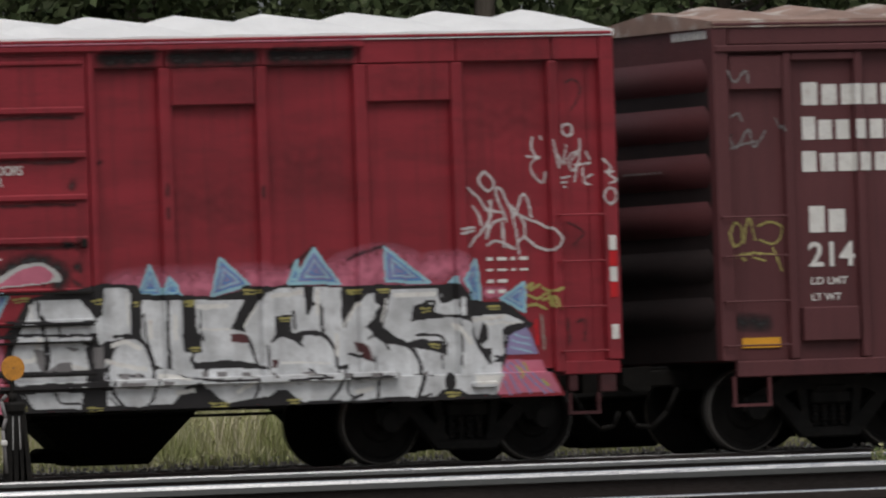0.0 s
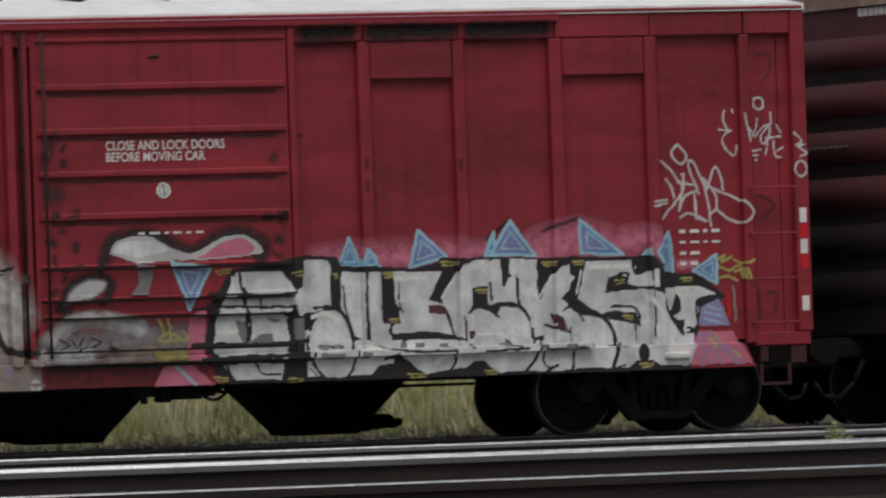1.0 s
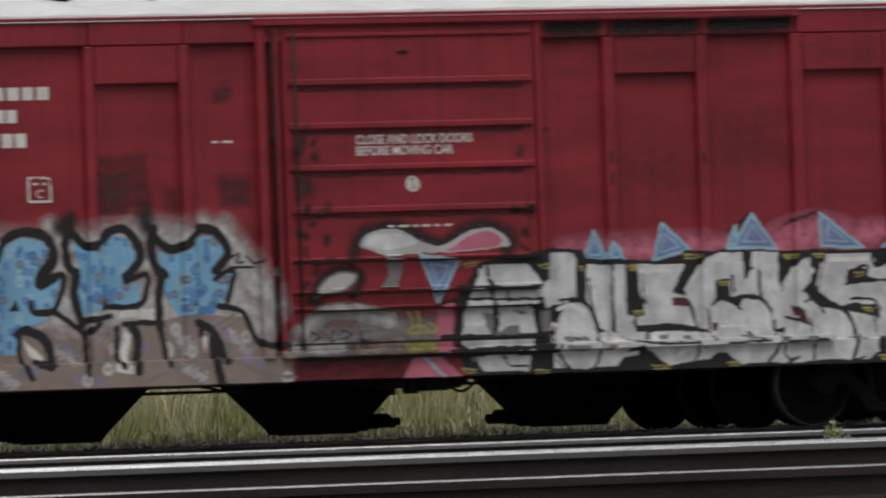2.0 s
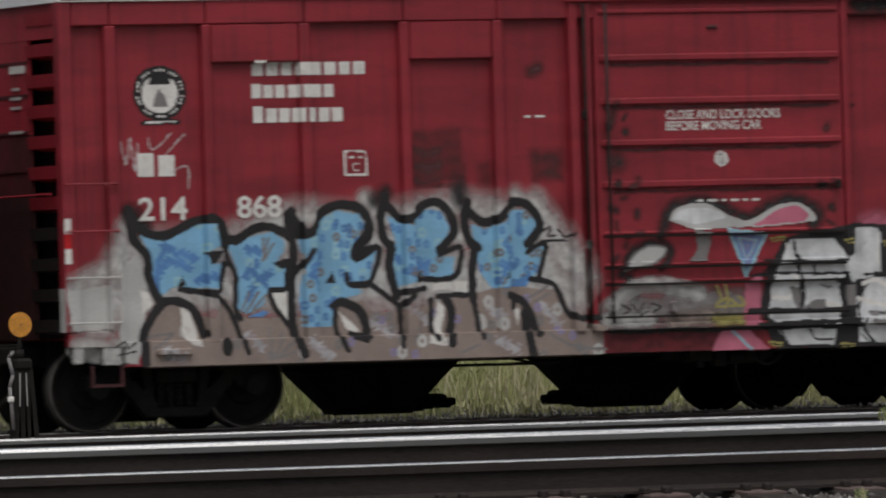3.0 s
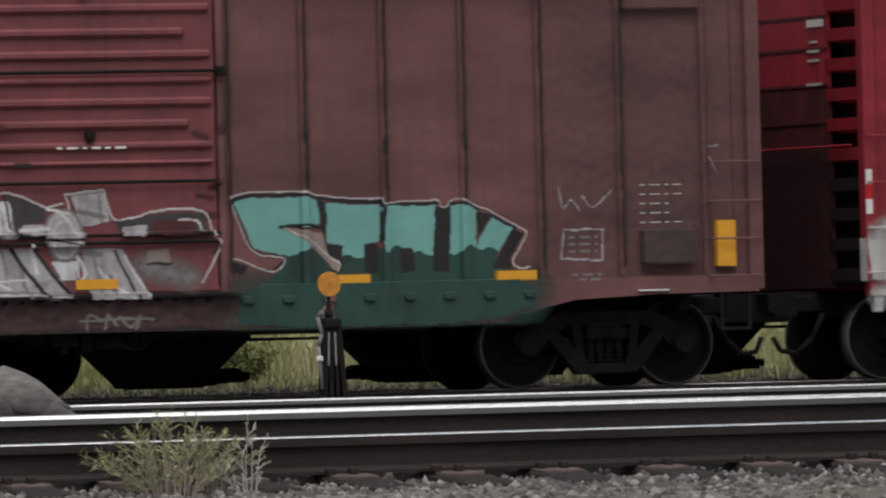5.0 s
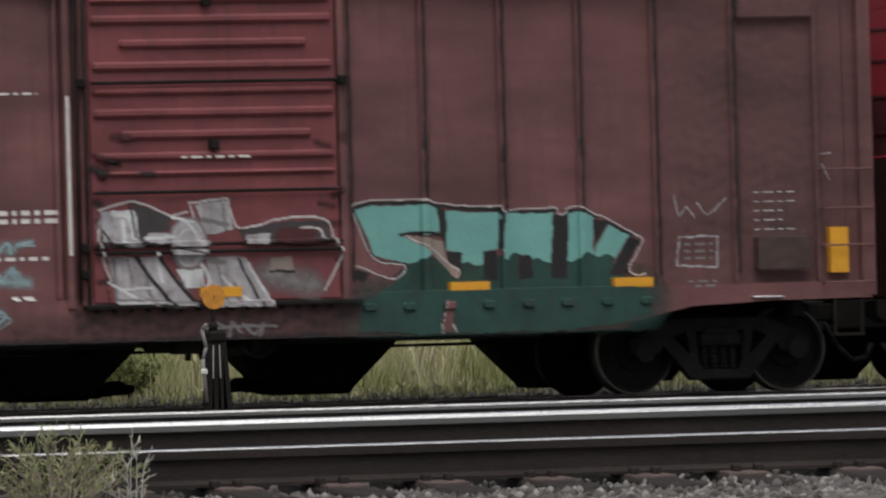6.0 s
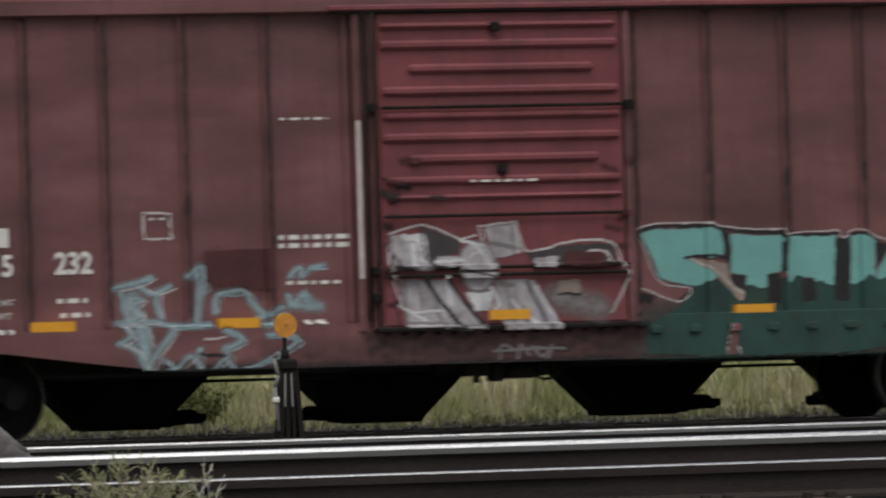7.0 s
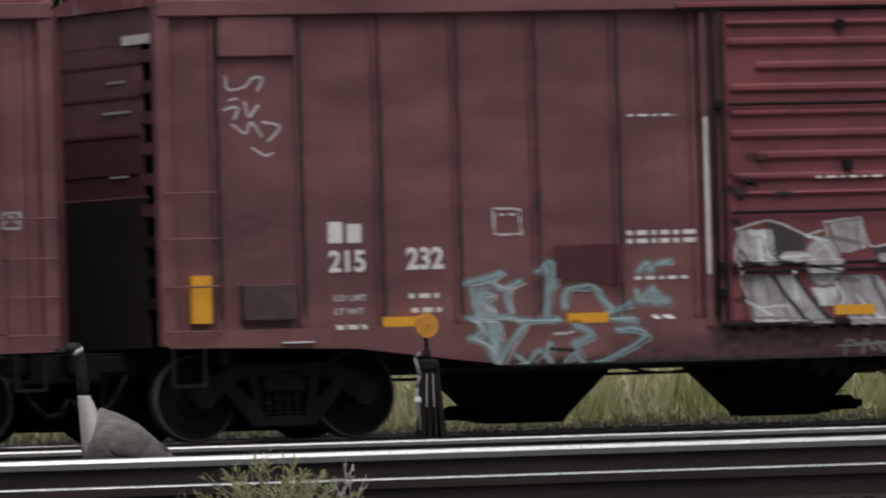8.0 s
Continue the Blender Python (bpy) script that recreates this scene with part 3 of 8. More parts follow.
        def find(a):
            while group[a] != a:
                a = group[a] = group[group[a]]
            return a
        for f in faces:
            for v in f[1:]:
                group[find(v)] = find(f[0])
        for g in sorted({find(f[0]) for f in faces}):
            mine = [f for f in faces if find(f[0]) == g]
            verts = sorted({v for f in mine for v in f})
            at = {v: i for i, v in enumerate(verts)}
            one = bpy.data.meshes.new("letter")
            one.from_pydata(out[verts].tolist(), [], [[at[v] for v in f] for f in mine])
            one.materials.append(mat or WHITE)
            ob = new("digit" if body.isdigit() else "letter", one)
            ob.parent = self.root
            tagged(ob, label)
        bpy.data.meshes.remove(me)


class Paint:
    """Spray paint laid on a car's side, cell by cell, following the posts and ledges under it."""

    def __init__(self, car, x0, x1, z0, z1, cell=0.0125):
        self.car, self.cell = car, cell
        self.nx, self.nz = int((x1 - x0) / cell), int((z1 - z0) / cell)
        self.x0, self.z0 = x0, z0
        cx = x0 + (np.arange(self.nx) + 0.5) * cell
        cz = z0 + (np.arange(self.nz) + 0.5) * cell
        self.u, self.z = np.meshgrid(cx, cz)
        self.rng = np.random.default_rng(5)
        self.wu = self.u + 0.006 * np.sin(self.z * 9 + 1.3 * np.sin(self.u * 5)) + 0.003 * np.sin(self.z * 31 + self.u * 17)
        self.wz = self.z + 0.006 * np.sin(self.u * 8 + 1.7 * np.sin(self.z * 6)) + 0.003 * np.sin(self.u * 29 - self.z * 19)
        self.ids = np.full(self.u.shape, -1)
        self.mats, self.soft = [], {}

    def key(self, mat):
        if mat not in self.mats:
            self.mats.append(mat)
        return self.mats.index(mat)

    def near(self, pts):
        d = np.full(self.u.shape, 9.0)
        if len(pts) == 1:
            return np.hypot(self.wu - pts[0][0], self.wz - pts[0][1])
        for (ax, az), (bx, bz) in zip(pts, pts[1:]):
            ex, ez = bx - ax, bz - az
            k = np.clip(((self.wu - ax) * ex + (self.wz - az) * ez) / max(ex * ex + ez * ez, 1e-9), 0, 1)
            d = np.minimum(d, np.hypot(self.wu - ax - k * ex, self.wz - az - k * ez))
        return d

    def inside(self, pts):
        c = np.zeros(self.u.shape, bool)
        for (ax, az), (bx, bz) in zip(pts, pts[1:] + pts[:1]):
            if az != bz:
                c ^= ((az > self.wz) != (bz > self.wz)) & (self.wu < (bx - ax) * (self.wz - az) / (bz - az) + ax)
        return c

    def stroke(self, mat, width, *pts):
        self.ids[self.near(self.curve(pts)) < width / 2] = self.key(mat)

    def curve(self, pts, n=5):
        """A smooth line through the points."""
        pts = [tuple(p) for p in pts]
        if len(pts) < 3:
            return pts
        q = [pts[0]] + pts + [pts[-1]]
        out = []
        for a, b, c, d in zip(q, q[1:], q[2:], q[3:]):
            for i in range(n):
                t = i / n
                out.append(tuple(0.5 * (2 * b[k] + (c[k] - a[k]) * t + (2 * a[k] - 5 * b[k] + 4 * c[k] - d[k]) * t * t + (3 * b[k] - a[k] - 3 * c[k] + d[k]) * t ** 3) for k in (0, 1)))
        return out + [pts[-1]]

    def block(self, mat, x0, x1, z0, z1):
        self.ids[(self.u > x0) & (self.u < x1) & (self.z > z0) & (self.z < z1)] = self.key(mat)

    def fill(self, mat, *pts):
        self.ids[self.inside(list(pts))] = self.key(mat)

    def ring(self, mat, width, *pts):
        pts = list(pts)
        self.ids[self.near(pts + pts[:1]) < width / 2] = self.key(mat)

    def letter(self, mat, edge, width, *pts):
        """A filled shape with a drawn outline."""
        self.fill(mat, *pts)
        self.ring(edge, width, *pts)

    def mist(self, mat, reach, power, *pts):
        """Overspray, dirt or painted shade that thins out with the distance from a line."""
        d = self.near(self.curve(pts))
        old = self.soft.get(mat)
        new_cover = np.clip(1 - d / reach, 0, 1) ** power
        self.soft[mat] = new_cover if old is None else np.maximum(old, new_cover)

    def soft_block(self, mat, edge, most, a, b):
        """A rolled-on patch with soft, uneven edges."""
        x0, x1, z0, z1 = min(a[0], b[0]), max(a[0], b[0]), min(a[1], b[1]), max(a[1], b[1])
        inner = np.minimum(np.minimum(self.wu - x0, x1 - self.wu), np.minimum(self.wz - z0, z1 - self.wz))
        rough = 0.85 + 0.15 * np.sin(self.z * 37 + 2 * np.sin(self.u * 11))
        cover = np.clip(0.5 + inner / edge, 0, 1) * most * rough
        old = self.soft.get(mat)
        self.soft[mat] = cover if old is None else np.maximum(old, cover)

    def spots(self, mat, only, count, size, start=0.0):
        k = self.key(only)
        where = np.argwhere((self.ids == k) & (self.u > start))
        for r, c in where[self.rng.choice(len(where), count)]:
            d = np.hypot(self.u - self.u[r, c], (self.z - self.z[r, c]) * 0.8)
            self.ids[(d < size) & (d > size * 0.35) & (self.ids == k)] = self.key(mat)

    def sheet(self, keep, lift):
        rows, cols = np.nonzero(keep)
        corner = np.full((self.nz + 1, self.nx + 1), -1)
        for dr in (0, 1):
            for dc in (0, 1):
                corner[rows + dr, cols + dc] = 0
        r, c = np.nonzero(corner == 0)
        corner[r, c] = np.arange(len(r))
        x, z = self.x0 + c * self.cell, self.z0 + r * self.cell
        y = self.car.relief(x, z)
        for e in (self.cell, -self.cell):
            y = np.minimum(y, self.car.relief(x + e, z))
            y = np.minimum(y, self.car.relief(x, z + e))
        quads = np.stack([corner[rows, cols], corner[rows, cols + 1], corner[rows + 1, cols + 1], corner[rows + 1, cols]], 1)
        return np.stack([x - self.car.u0, y - lift, z], 1), quads, rows, cols, r, c

    def islands(self, keep, least):
        """The separate patches of a sheet, and the small flecks beside them as one."""
        parent, runs = [], []

        def find(a):
            while parent[a] != a:
                a = parent[a] = parent[parent[a]]
            return a
        before = []
        for r in range(keep.shape[0]):
            edge = np.flatnonzero(np.diff(np.concatenate([[0], keep[r].astype(np.int8), [0]])))
            now = []
            for a, b in zip(edge[::2].tolist(), edge[1::2].tolist()):
                k = len(parent)
                parent.append(k)
                runs.append((r, a, b))
                now.append((a, b, k))
                for c, d, q in before:
                    if c < b and d > a:
                        parent[find(q)] = find(k)
            before = now
        label = np.full(keep.shape, -1)
        for k, (r, a, b) in enumerate(runs):
            label[r, a:b] = find(k)
        names, sizes = np.unique(label[label >= 0], return_counts=True)
        order = names[np.argsort(-sizes)]
        size = dict(zip(names.tolist(), sizes.tolist()))
        out = [label == q for q in order if size[int(q)] >= least]
        rest = keep.copy()
        for piece in out:
            rest &= ~piece
        return out, rest

    def lay(self, name, keep, lift, mats, ids, label, cover=None, kind=""):
        if not keep.any():
            return
        v, quads, rows, cols, r, c = self.sheet(keep, lift)
        me = bpy.data.meshes.new(name)
        me.from_pydata(v.tolist(), [], quads.tolist())
        if cover is not None:
            at = me.attributes.new("cover", "FLOAT", "POINT")
            at.data.foreach_set("value", cover[np.minimum(r, self.nz - 1), np.minimum(c, self.nx - 1)].astype(np.float32))
            me.materials.append(mats[0])
        else:
            used, index = np.unique(ids[rows, cols], return_inverse=True)
            me.polygons.foreach_set("material_index", index.astype(np.int32).ravel())
            for k in used:
                me.materials.append(mats[k])
        ob = new(name, me)
        ob.parent = self.car.root
        tagged(ob, label, kind=kind)

    def done(self, label, name="graffiti"):
        for k, (mat, cover) in enumerate(self.soft.items()):
            keep = (cover > 0.02) & (self.ids < 0)
            big, small = self.islands(keep, 300)
            lift, what = 0.002 + 0.0006 * k, "thin soft layer of overspray, dirt or painted shade on the car's side"
            for piece in big:
                self.lay("overspray", piece, lift, [soft_paint(mat)], None, what, cover)
            self.lay("fine_overspray", small, lift, [soft_paint(mat)], None, what, cover, "stuff")
        big, small = self.islands(self.ids >= 0, 60 if name == "lettering" else 200)
        for piece in big:
            self.lay(name, piece, 0.007, self.mats, self.ids, label)
        self.lay("fine_lettering" if name == "lettering" else "fine_paint", small, 0.007, self.mats, self.ids, label, None, "stuff")


# ---- the red car ----
def red_car():
    c = Car("bright red box car with sprayed graffiti and a white roof", 35.27, 15.36, RED, RED_END_LIT, ROOF_WHITE, 4.60, 0.21, 15, rear_truck=1.47)
    for x0, x1 in ((35.80, 35.93), (36.92, 37.02), (38.05, 38.17), (39.22, 39.33), (40.31, 40.43), (45.30, 45.44), (46.42, 46.55), (47.56, 47.71), (48.70, 48.84), (49.84, 49.96)):
        c.add("post", x0, x1, 0.93, 4.29, 0.0, 0.105, bevel=0.015)
    for x0, x1 in ((35.27, 35.42), (50.46, 50.63)):
        c.add("corner_post", x0, x1, 1.05, 4.56, -0.005, 0.16)
    edges = (35.42, 35.86, 36.97, 38.11, 39.27, 40.37, 41.22, 44.55, 45.37, 46.48, 47.63, 48.77, 49.9, 50.46)
    for k, (x0, x1) in enumerate(zip(edges, edges[1:])):
        c.add("header", x0 + 0.006, x1 - 0.006, 4.295, 4.56, 0.004 + 0.006 * (k % 2), 0.105)
    for x0, x1 in ((37.03, 38.04), (39.34, 40.30), (45.45, 46.41), (47.72, 48.69)):
        c.add("deep_header", x0, x1, 3.885, 4.288, 0.012, 0.105)
    c.add("eave_strip", 35.29, 50.61, 4.56, 4.60, -0.03, 0.1, label="narrow strip below the roof edge")
    c.outline("side_sill", [(35.95, 0.68), (49.92, 0.68), (49.80, 0.925), (36.05, 0.925)], 0.004, 0.09, label="deep side sill under the car body")
    for x0, x1 in ((35.30, 35.94), (49.93, 50.60)):
        c.add("sill_end", x0, x1, 0.90, 1.045, 0.006, 0.14)
        paint = SPRAY_GREY if x0 < 40 else RED_GRIMY_DARK
        c.add("corner_gusset", x0 + 0.06, x0 + 0.16, 0.72, 0.897, 0.02, 0.12, paint)
        c.add("corner_gusset", x1 - 0.24, x1 - 0.05, 0.70, 0.897, 0.02, 0.12, paint)
    c.stirrup(35.55, 35.92, 0.50, 0.70, RED_GRIMY_DARK)
    c.stirrup(49.98, 50.35, 0.50, 0.70, RED_GRIMY_DARK)
    # the plug door with its ribs, rods and tracks
    for x0, x1 in ((41.20, 41.30), (41.39, 41.46), (44.47, 44.55)):
        c.add("door_post", x0, x1, 0.93, 4.50, -0.03, 0.105)
    c.add("door_track", 41.15, 47.66, 4.47, 4.54, -0.07, -0.032, label="upper door rail with a worn bright edge")
    c.add("door_track", 41.40, 47.93, 0.927, 0.985, -0.08, 0.06, label="lower door rail along the sill")
    door = c.add("door", 41.50, 44.46, 0.99, 4.44, -0.01, 0.098, label="red ribbed sliding door")
    for z, h, d in ((4.36, 0.05, 0.03), (3.86, 0.075, 0.045), (3.39, 0.075, 0.045), (2.94, 0.07, 0.045), (2.49, 0.075, 0.045), (1.965, 0.04, 0.03), (1.62, 0.035, 0.035), (1.44, 0.035, 0.035)):
        c.add("rib", 41.55, 44.42, z - h / 2, z + h / 2, -0.01 - d, -0.007, parent=door, bevel=0.014)
    for x, y in ((41.36, -0.06), (41.60, -0.105)):
        part("locking_rod", rod(bmesh.new(), (x - c.u0, y, 1.0), (x - c.u0, y, 4.45), 0.016, 8), NEAR_BLACK if x > 41.5 else BLACK_STEEL, c.root, "dark steel locking rod")
    c.add("track_edge", 41.16, 47.65, 4.545, 4.556, -0.074, -0.034, SPRAY_PINK, "worn pale edge of the door rail")
    # thin black strips added as the shade below the lower door ribs
    for z in (1.93, 1.59, 1.41, 1.06):
        c.add("bar_or_rib_shade", 41.52, 44.44, z - 0.012, z + 0.012, -0.085, -0.06, BLACK_STEEL, "dark horizontal locking bar or strip of rib shade", bevel=0.0)
        c.boxes.pop()
    for x, z in ((41.34, 3.25), (41.62, 3.12), (41.62, 1.15), (42.35, 1.15), (44.36, 2.45), (41.36, 1.85)):
        c.add("latch", x - 0.03, x + 0.03, z - 0.05, z + 0.05, -0.09, -0.05, BLACK_STEEL, "dark worn door latch")
    c.add("door_stop", 42.85, 42.98, 4.16, 4.20, -0.04, -0.006, PATCH_AND_SHADE)
    c.ends([1.125 + 0.325 * i for i in range(11)], 0.105, 0.05, RED_END_LIT, dark_below=2.55, pocket=1.0, dark_ribs=4, faded=RED_DARK)
    c.rungs(49.90, 50.42, (1.15, 1.63, 2.12, 2.62))
    c.rungs(35.3, 35.88, (2.12, 2.62))
    c.rungs(35.3, 35.88, (1.15, 1.63), SPRAY_GREY)
    part("overspray", boxed(-0.006, -0.001, 0.0, 0.155, 1.06, 1.52), SPRAY_GREY, c.root, "pale grey paint on the corner post")
    for x in (48.57, 37.11):
        bm = turned(bmesh.new(), [(-0.011, 0.060, 0), (-0.002, 0.064, 0)], (x - c.u0, -0.004, 0.865), 18)
        for v in bm.verts:
            v.co.z = 0.865 + (v.co.z - 0.865) * 1.6
        part("drain_hole", bm, SPRAY_BLACK, c.root, "black round jacking hole")
    for x0, x1 in ((48.83, 49.10), (36.30, 36.68)):
        c.add("bracket", x0, x1, 0.80, 0.84, -0.06, 0.02, SILVER, "bright bare lever bracket")
    for i in range(16):
        x = 42.0 + i * 0.37
        c.add("roller", x - 0.03, x + 0.03, 0.90, 0.925, -0.03, 0.01, BLACK_STEEL)
    return c


RED_CAR = red_car()


# ---- the maroon car behind it ----
def sill_outline(a, b):
    """A fish-bellied side sill between the car's ends a and b."""
    return [(a + 0.06, 0.98), (a + 0.9, 0.97), (a + 2.2, 0.93), (a + 3.2, 0.80), (a + 3.9, 0.72), (b - 3.6, 0.69), (b - 3.1, 0.74), (b - 2.2, 0.93), (b - 1.2, 0.97), (b - 0.06, 0.98), (b - 0.06, 1.16), (a + 0.06, 1.16)]


def maroon_side(c, posts, recess):
    for x in posts:
        c.add("post", x - 0.03, x + 0.03, 1.16, c.eave - 0.2, 0.04, 0.105, bevel=0.012)
    a, b = c.u0, c.u0 + c.length
    for x0, x1 in ((a, a + 0.16), (b - 0.16, b)):
        c.add("corner_post", x0, x1, 1.0, c.eave - 0.03, 0.0, 0.16)
    c.add("eave_strip", a + 0.02, b - 0.02, c.eave - 0.17, c.eave, -0.03, 0.09, label="top rail below the roof edge")
    for x0, x1 in recess:
        c.add("header", x0, x1, 4.02, c.eave - 0.172, 0.012, 0.105)
    c.outline("side_sill", sill_outline(a, b), 0.006, 0.09, label="fish-bellied side sill")


def maroon_car():
    a, b = 18.50, 34.06
    c = Car("faded maroon box car with teal and silver graffiti", a, b - a, MAROON, MAROON, ROOF_MAROON, 4.62, 0.24, 15, 1.0)
    maroon_side(c, (19.15, 20.09, 20.98, 21.87, 22.77, 23.71, 24.62, 27.93, 28.80, 29.71, 30.62, 31.50, 32.43, 33.41), ((19.19, 20.05), (32.47, 33.37)))
    for x0, x1 in ((24.68, 24.76), (24.86, 24.95), (27.80, 27.88)):
        c.add("door_post", x0, x1, 1.06, 4.45, -0.03, 0.105)
    c.add("door_track", 24.4, 31.0, 4.46, 4.52, -0.08, -0.032, MAROON_DOOR, "upper door rail")
    # black strip added as the shadow line below the upper door rail
    c.add("track_shade", 24.42, 30.95, 4.43, 4.457, -0.07, 0.0, BLACK_STEEL, "black strip for the shade under the door rail")
    c.add("track_stop", 30.97, 31.12, 4.44, 4.53, -0.10, -0.03, BLACK_STEEL, "dark stop at the end of the door rail")
    c.add("door_track", 24.85, 28.0, 1.05, 1.10, -0.09, 0.06, BLACK_STEEL, "dark lower door rail")
    door = c.add("door", 24.97, 27.78, 1.11, 4.43, -0.01, 0.098, MAROON_DOOR, "maroon sliding door with pressed ribs")
    for z, x0, x1, h in ((4.29, 24.99, 27.72, 0.07), (4.09, 24.99, 27.73, 0.10), (3.835, 25.31, 27.44, 0.10), (3.60, 25.0, 27.73, 0.10), (3.335, 25.0, 27.74, 0.085), (3.105, 25.0, 27.74, 0.10),
                         (2.875, 25.31, 27.48, 0.10), (2.65, 25.02, 27.74, 0.09), (2.47, 25.02, 27.74, 0.06)):
        c.add("rib", x0, x1, z - h / 2, z + h / 2, -0.065, -0.006, MAROON_DOOR, parent=door, bevel=0.03)
    for z in (3.425, 2.27, 1.715, 1.635):
        c.add("bar_or_rib_shade", 24.97, 27.80, z - 0.018, z + 0.018, -0.085, -0.05, BLACK_STEEL, "dark horizontal locking bar or strip of rib shade")
    for x in (24.80, 24.90):
        part("locking_rod", rod(bmesh.new(), (x - a, -0.06, 1.1), (x - a, -0.06, 4.45), 0.018, 8), BLACK_STEEL, c.root, "dark vertical locking rod")
    c.add("edge_strip", 24.695, 24.735, 1.62, 3.30, -0.045, -0.028, WHITE, "worn white strip on the door post")
    for x, z in ((24.86, 3.43), (24.86, 1.42), (24.86, 1.7), (26.30, 4.27), (26.35, 2.76), (27.83, 3.42)):
        c.add("latch", x - 0.05, x + 0.05, z - 0.05, z + 0.05, -0.11, -0.028, BLACK_STEEL, "dark latch")
    for x in [28.1 + 0.46 * i for i in range(8)]:
        c.add("tie_down", x - 0.055, x + 0.055, 0.98, 1.03, -0.03, 0.008, BLACK_STEEL)
    for x in [25.0 + 0.19 * i for i in range(15)]:
        c.add("roller", x - 0.03, x + 0.03, 1.01, 1.047, -0.04, 0.008, BLACK_STEEL)
    for x0, x1, z0, z1 in ((19.40, 20.0, 1.25, 1.63), (32.65, 33.26, 1.30, 1.66)):
        c.add("placard_board", x0, x1, z0, z1, -0.045, 0.102, PLACARD, "small brown steel placard board")
    for x0, x1, z0, z1 in ((23.09, 23.55, 1.14, 1.245), (26.17, 26.64, 1.155, 1.26), (29.05, 29.50, 1.145, 1.25), (30.96, 31.41, 1.145, 1.255), (20.98, 21.47, 1.15, 1.255),
                           (33.52, 33.735, 1.255, 1.745), (18.835, 19.055, 1.235, 1.735)):
        y = float(c.relief(np.array([(x0 + x1) / 2]), np.array([(z0 + z1) / 2]))[0])
        c.add("reflector", x0, x1, z0, z1, min(y, 0.02) - 0.016, y + 0.002, YELLOW, "yellow reflective strip", bevel=0.0)
        c.boxes.pop()
    for x in (20.0, 32.75):
        c.add("step_plate", x - 0.18, x + 0.18, 1.0, 1.02, -0.05, 0.01, SILVER, "bright worn metal lip")
    c.ends([1.45 + 0.325 * i for i in range(9)], 0.10, 0.05, MAROON, dark_below=2.60, pocket=0.62, dark_ribs=3, faded=DARK_MAROON)
    part("corner_post", boxed(-0.085, 0.06, W - 0.22, W - 0.03, 1.02, 4.62, 0.01), MAROON, c.root, "far corner post of the end wall")
    c.rungs(33.42, 34.0, (1.15, 1.55, 1.95, 2.37))
    c.rungs(18.55, 19.12, (1.15, 1.62, 2.12, 2.6))
    c.stirrup(33.55, 33.9, 0.60, 1.0, BLACK_STEEL)
    c.stirrup(18.6, 18.98, 0.60, 1.0, BLACK_STEEL)
    return c


MAROON_CAR = maroon_car()


def next_car():
    """The dark maroon car ahead of the red one."""
    a = 51.82
    c = Car("dark maroon box car coupled ahead of the red one", a, 15.4, DARK_MAROON, DARK_MAROON, ROOF_BROWN, 4.66, 0.15, 15)
    for k in range(13):
        x = 52.71 + 0.87 * k + (2.4 if k > 5 else 0)
        c.add("post", x - 0.05, x + 0.05, 0.99, 4.33, 0.0, 0.105, bevel=0.015)
    for x0, x1 in ((a, a + 0.18), (a + 15.22, a + 15.4)):
        c.add("corner_post", x0, x1, 0.99, 4.62, -0.005, 0.16)
    c.add("top_plate", a + 0.19, a + 15.21, 4.42, 4.62, 0.004, 0.102)
    c.add("top_ledge", a + 0.02, a + 15.38, 4.34, 4.415, -0.03, 0.102)
    c.add("header", 52.02, 52.655, 3.93, 4.30, 0.012, 0.105)
    c.add("header", 52.77, 53.53, 4.24, 4.33, 0.012, 0.105)
    c.add("eave_strip", a, a + 15.4, 4.625, 4.66, -0.03, 0.1)
    c.add("side_sill", 52.0, a + 15.2, 0.81, 0.985, 0.006, 0.09, label="straight side sill")
    c.add("reflector", 52.10, 52.56, 1.125, 1.235, 0.08, 0.102, YELLOW, "yellow reflective strip", bevel=0.0)
    c.add("placard_board", 52.82, 53.5, 1.18, 1.55, 0.0, 0.102)
    # near-black back: the deep shade between the ribs is put into its colour
    c.ends([1.51 + 0.52 * i for i in range(6)], 0.37, 0.08, DARK_MAROON, back=NEAR_BLACK, dark_ribs=2)
    for s, x in ((1, 0.04), (-1, 15.36)):
        part("end_sheet", boxed(min(x, x + s * 0.05), max(x, x + s * 0.05), 0.14, W - 0.14, 4.1, 4.675), DARK_MAROON, c.root, "flat top sheet of the end wall")
    c.rungs(51.86, 52.62, (1.15, 1.63, 2.12, 2.55))
    c.stirrup(51.95, 52.4, 0.52, 0.82, DARK_MAROON)
    return c


NEXT_CAR = next_car()


def last_car():
    """The maroon car that follows."""
    a, b = 1.9, 17.36
    c = Car("faded maroon box car at the rear of the train", a, b - a, MAROON, MAROON, ROOF_MAROON, 4.62, 0.24, 15, 1.0)
    maroon_side(c, (2.6, 3.5, 4.4, 5.3, 6.2, 7.1, 8.0, 11.2, 12.1, 13.0, 13.9, 14.8, 15.75, 16.75), ((15.79, 16.7),))
    door = c.add("door", 8.2, 11.0, 1.11, 4.43, -0.01, 0.098, MAROON_DOOR, "maroon sliding door with pressed ribs")
    for k in range(9):
        c.add("rib", 8.25, 10.95, 2.5 + 0.22 * k - 0.045, 2.5 + 0.22 * k + 0.045, -0.06, -0.006, MAROON_DOOR, parent=door, bevel=0.03)
    c.ends([], 0, 0, MAROON)
    c.rungs(16.78, 17.32, (1.15, 1.55, 1.95, 2.37))
    c.stirrup(16.85, 17.2, 0.60, 1.0, BLACK_STEEL)
    return c


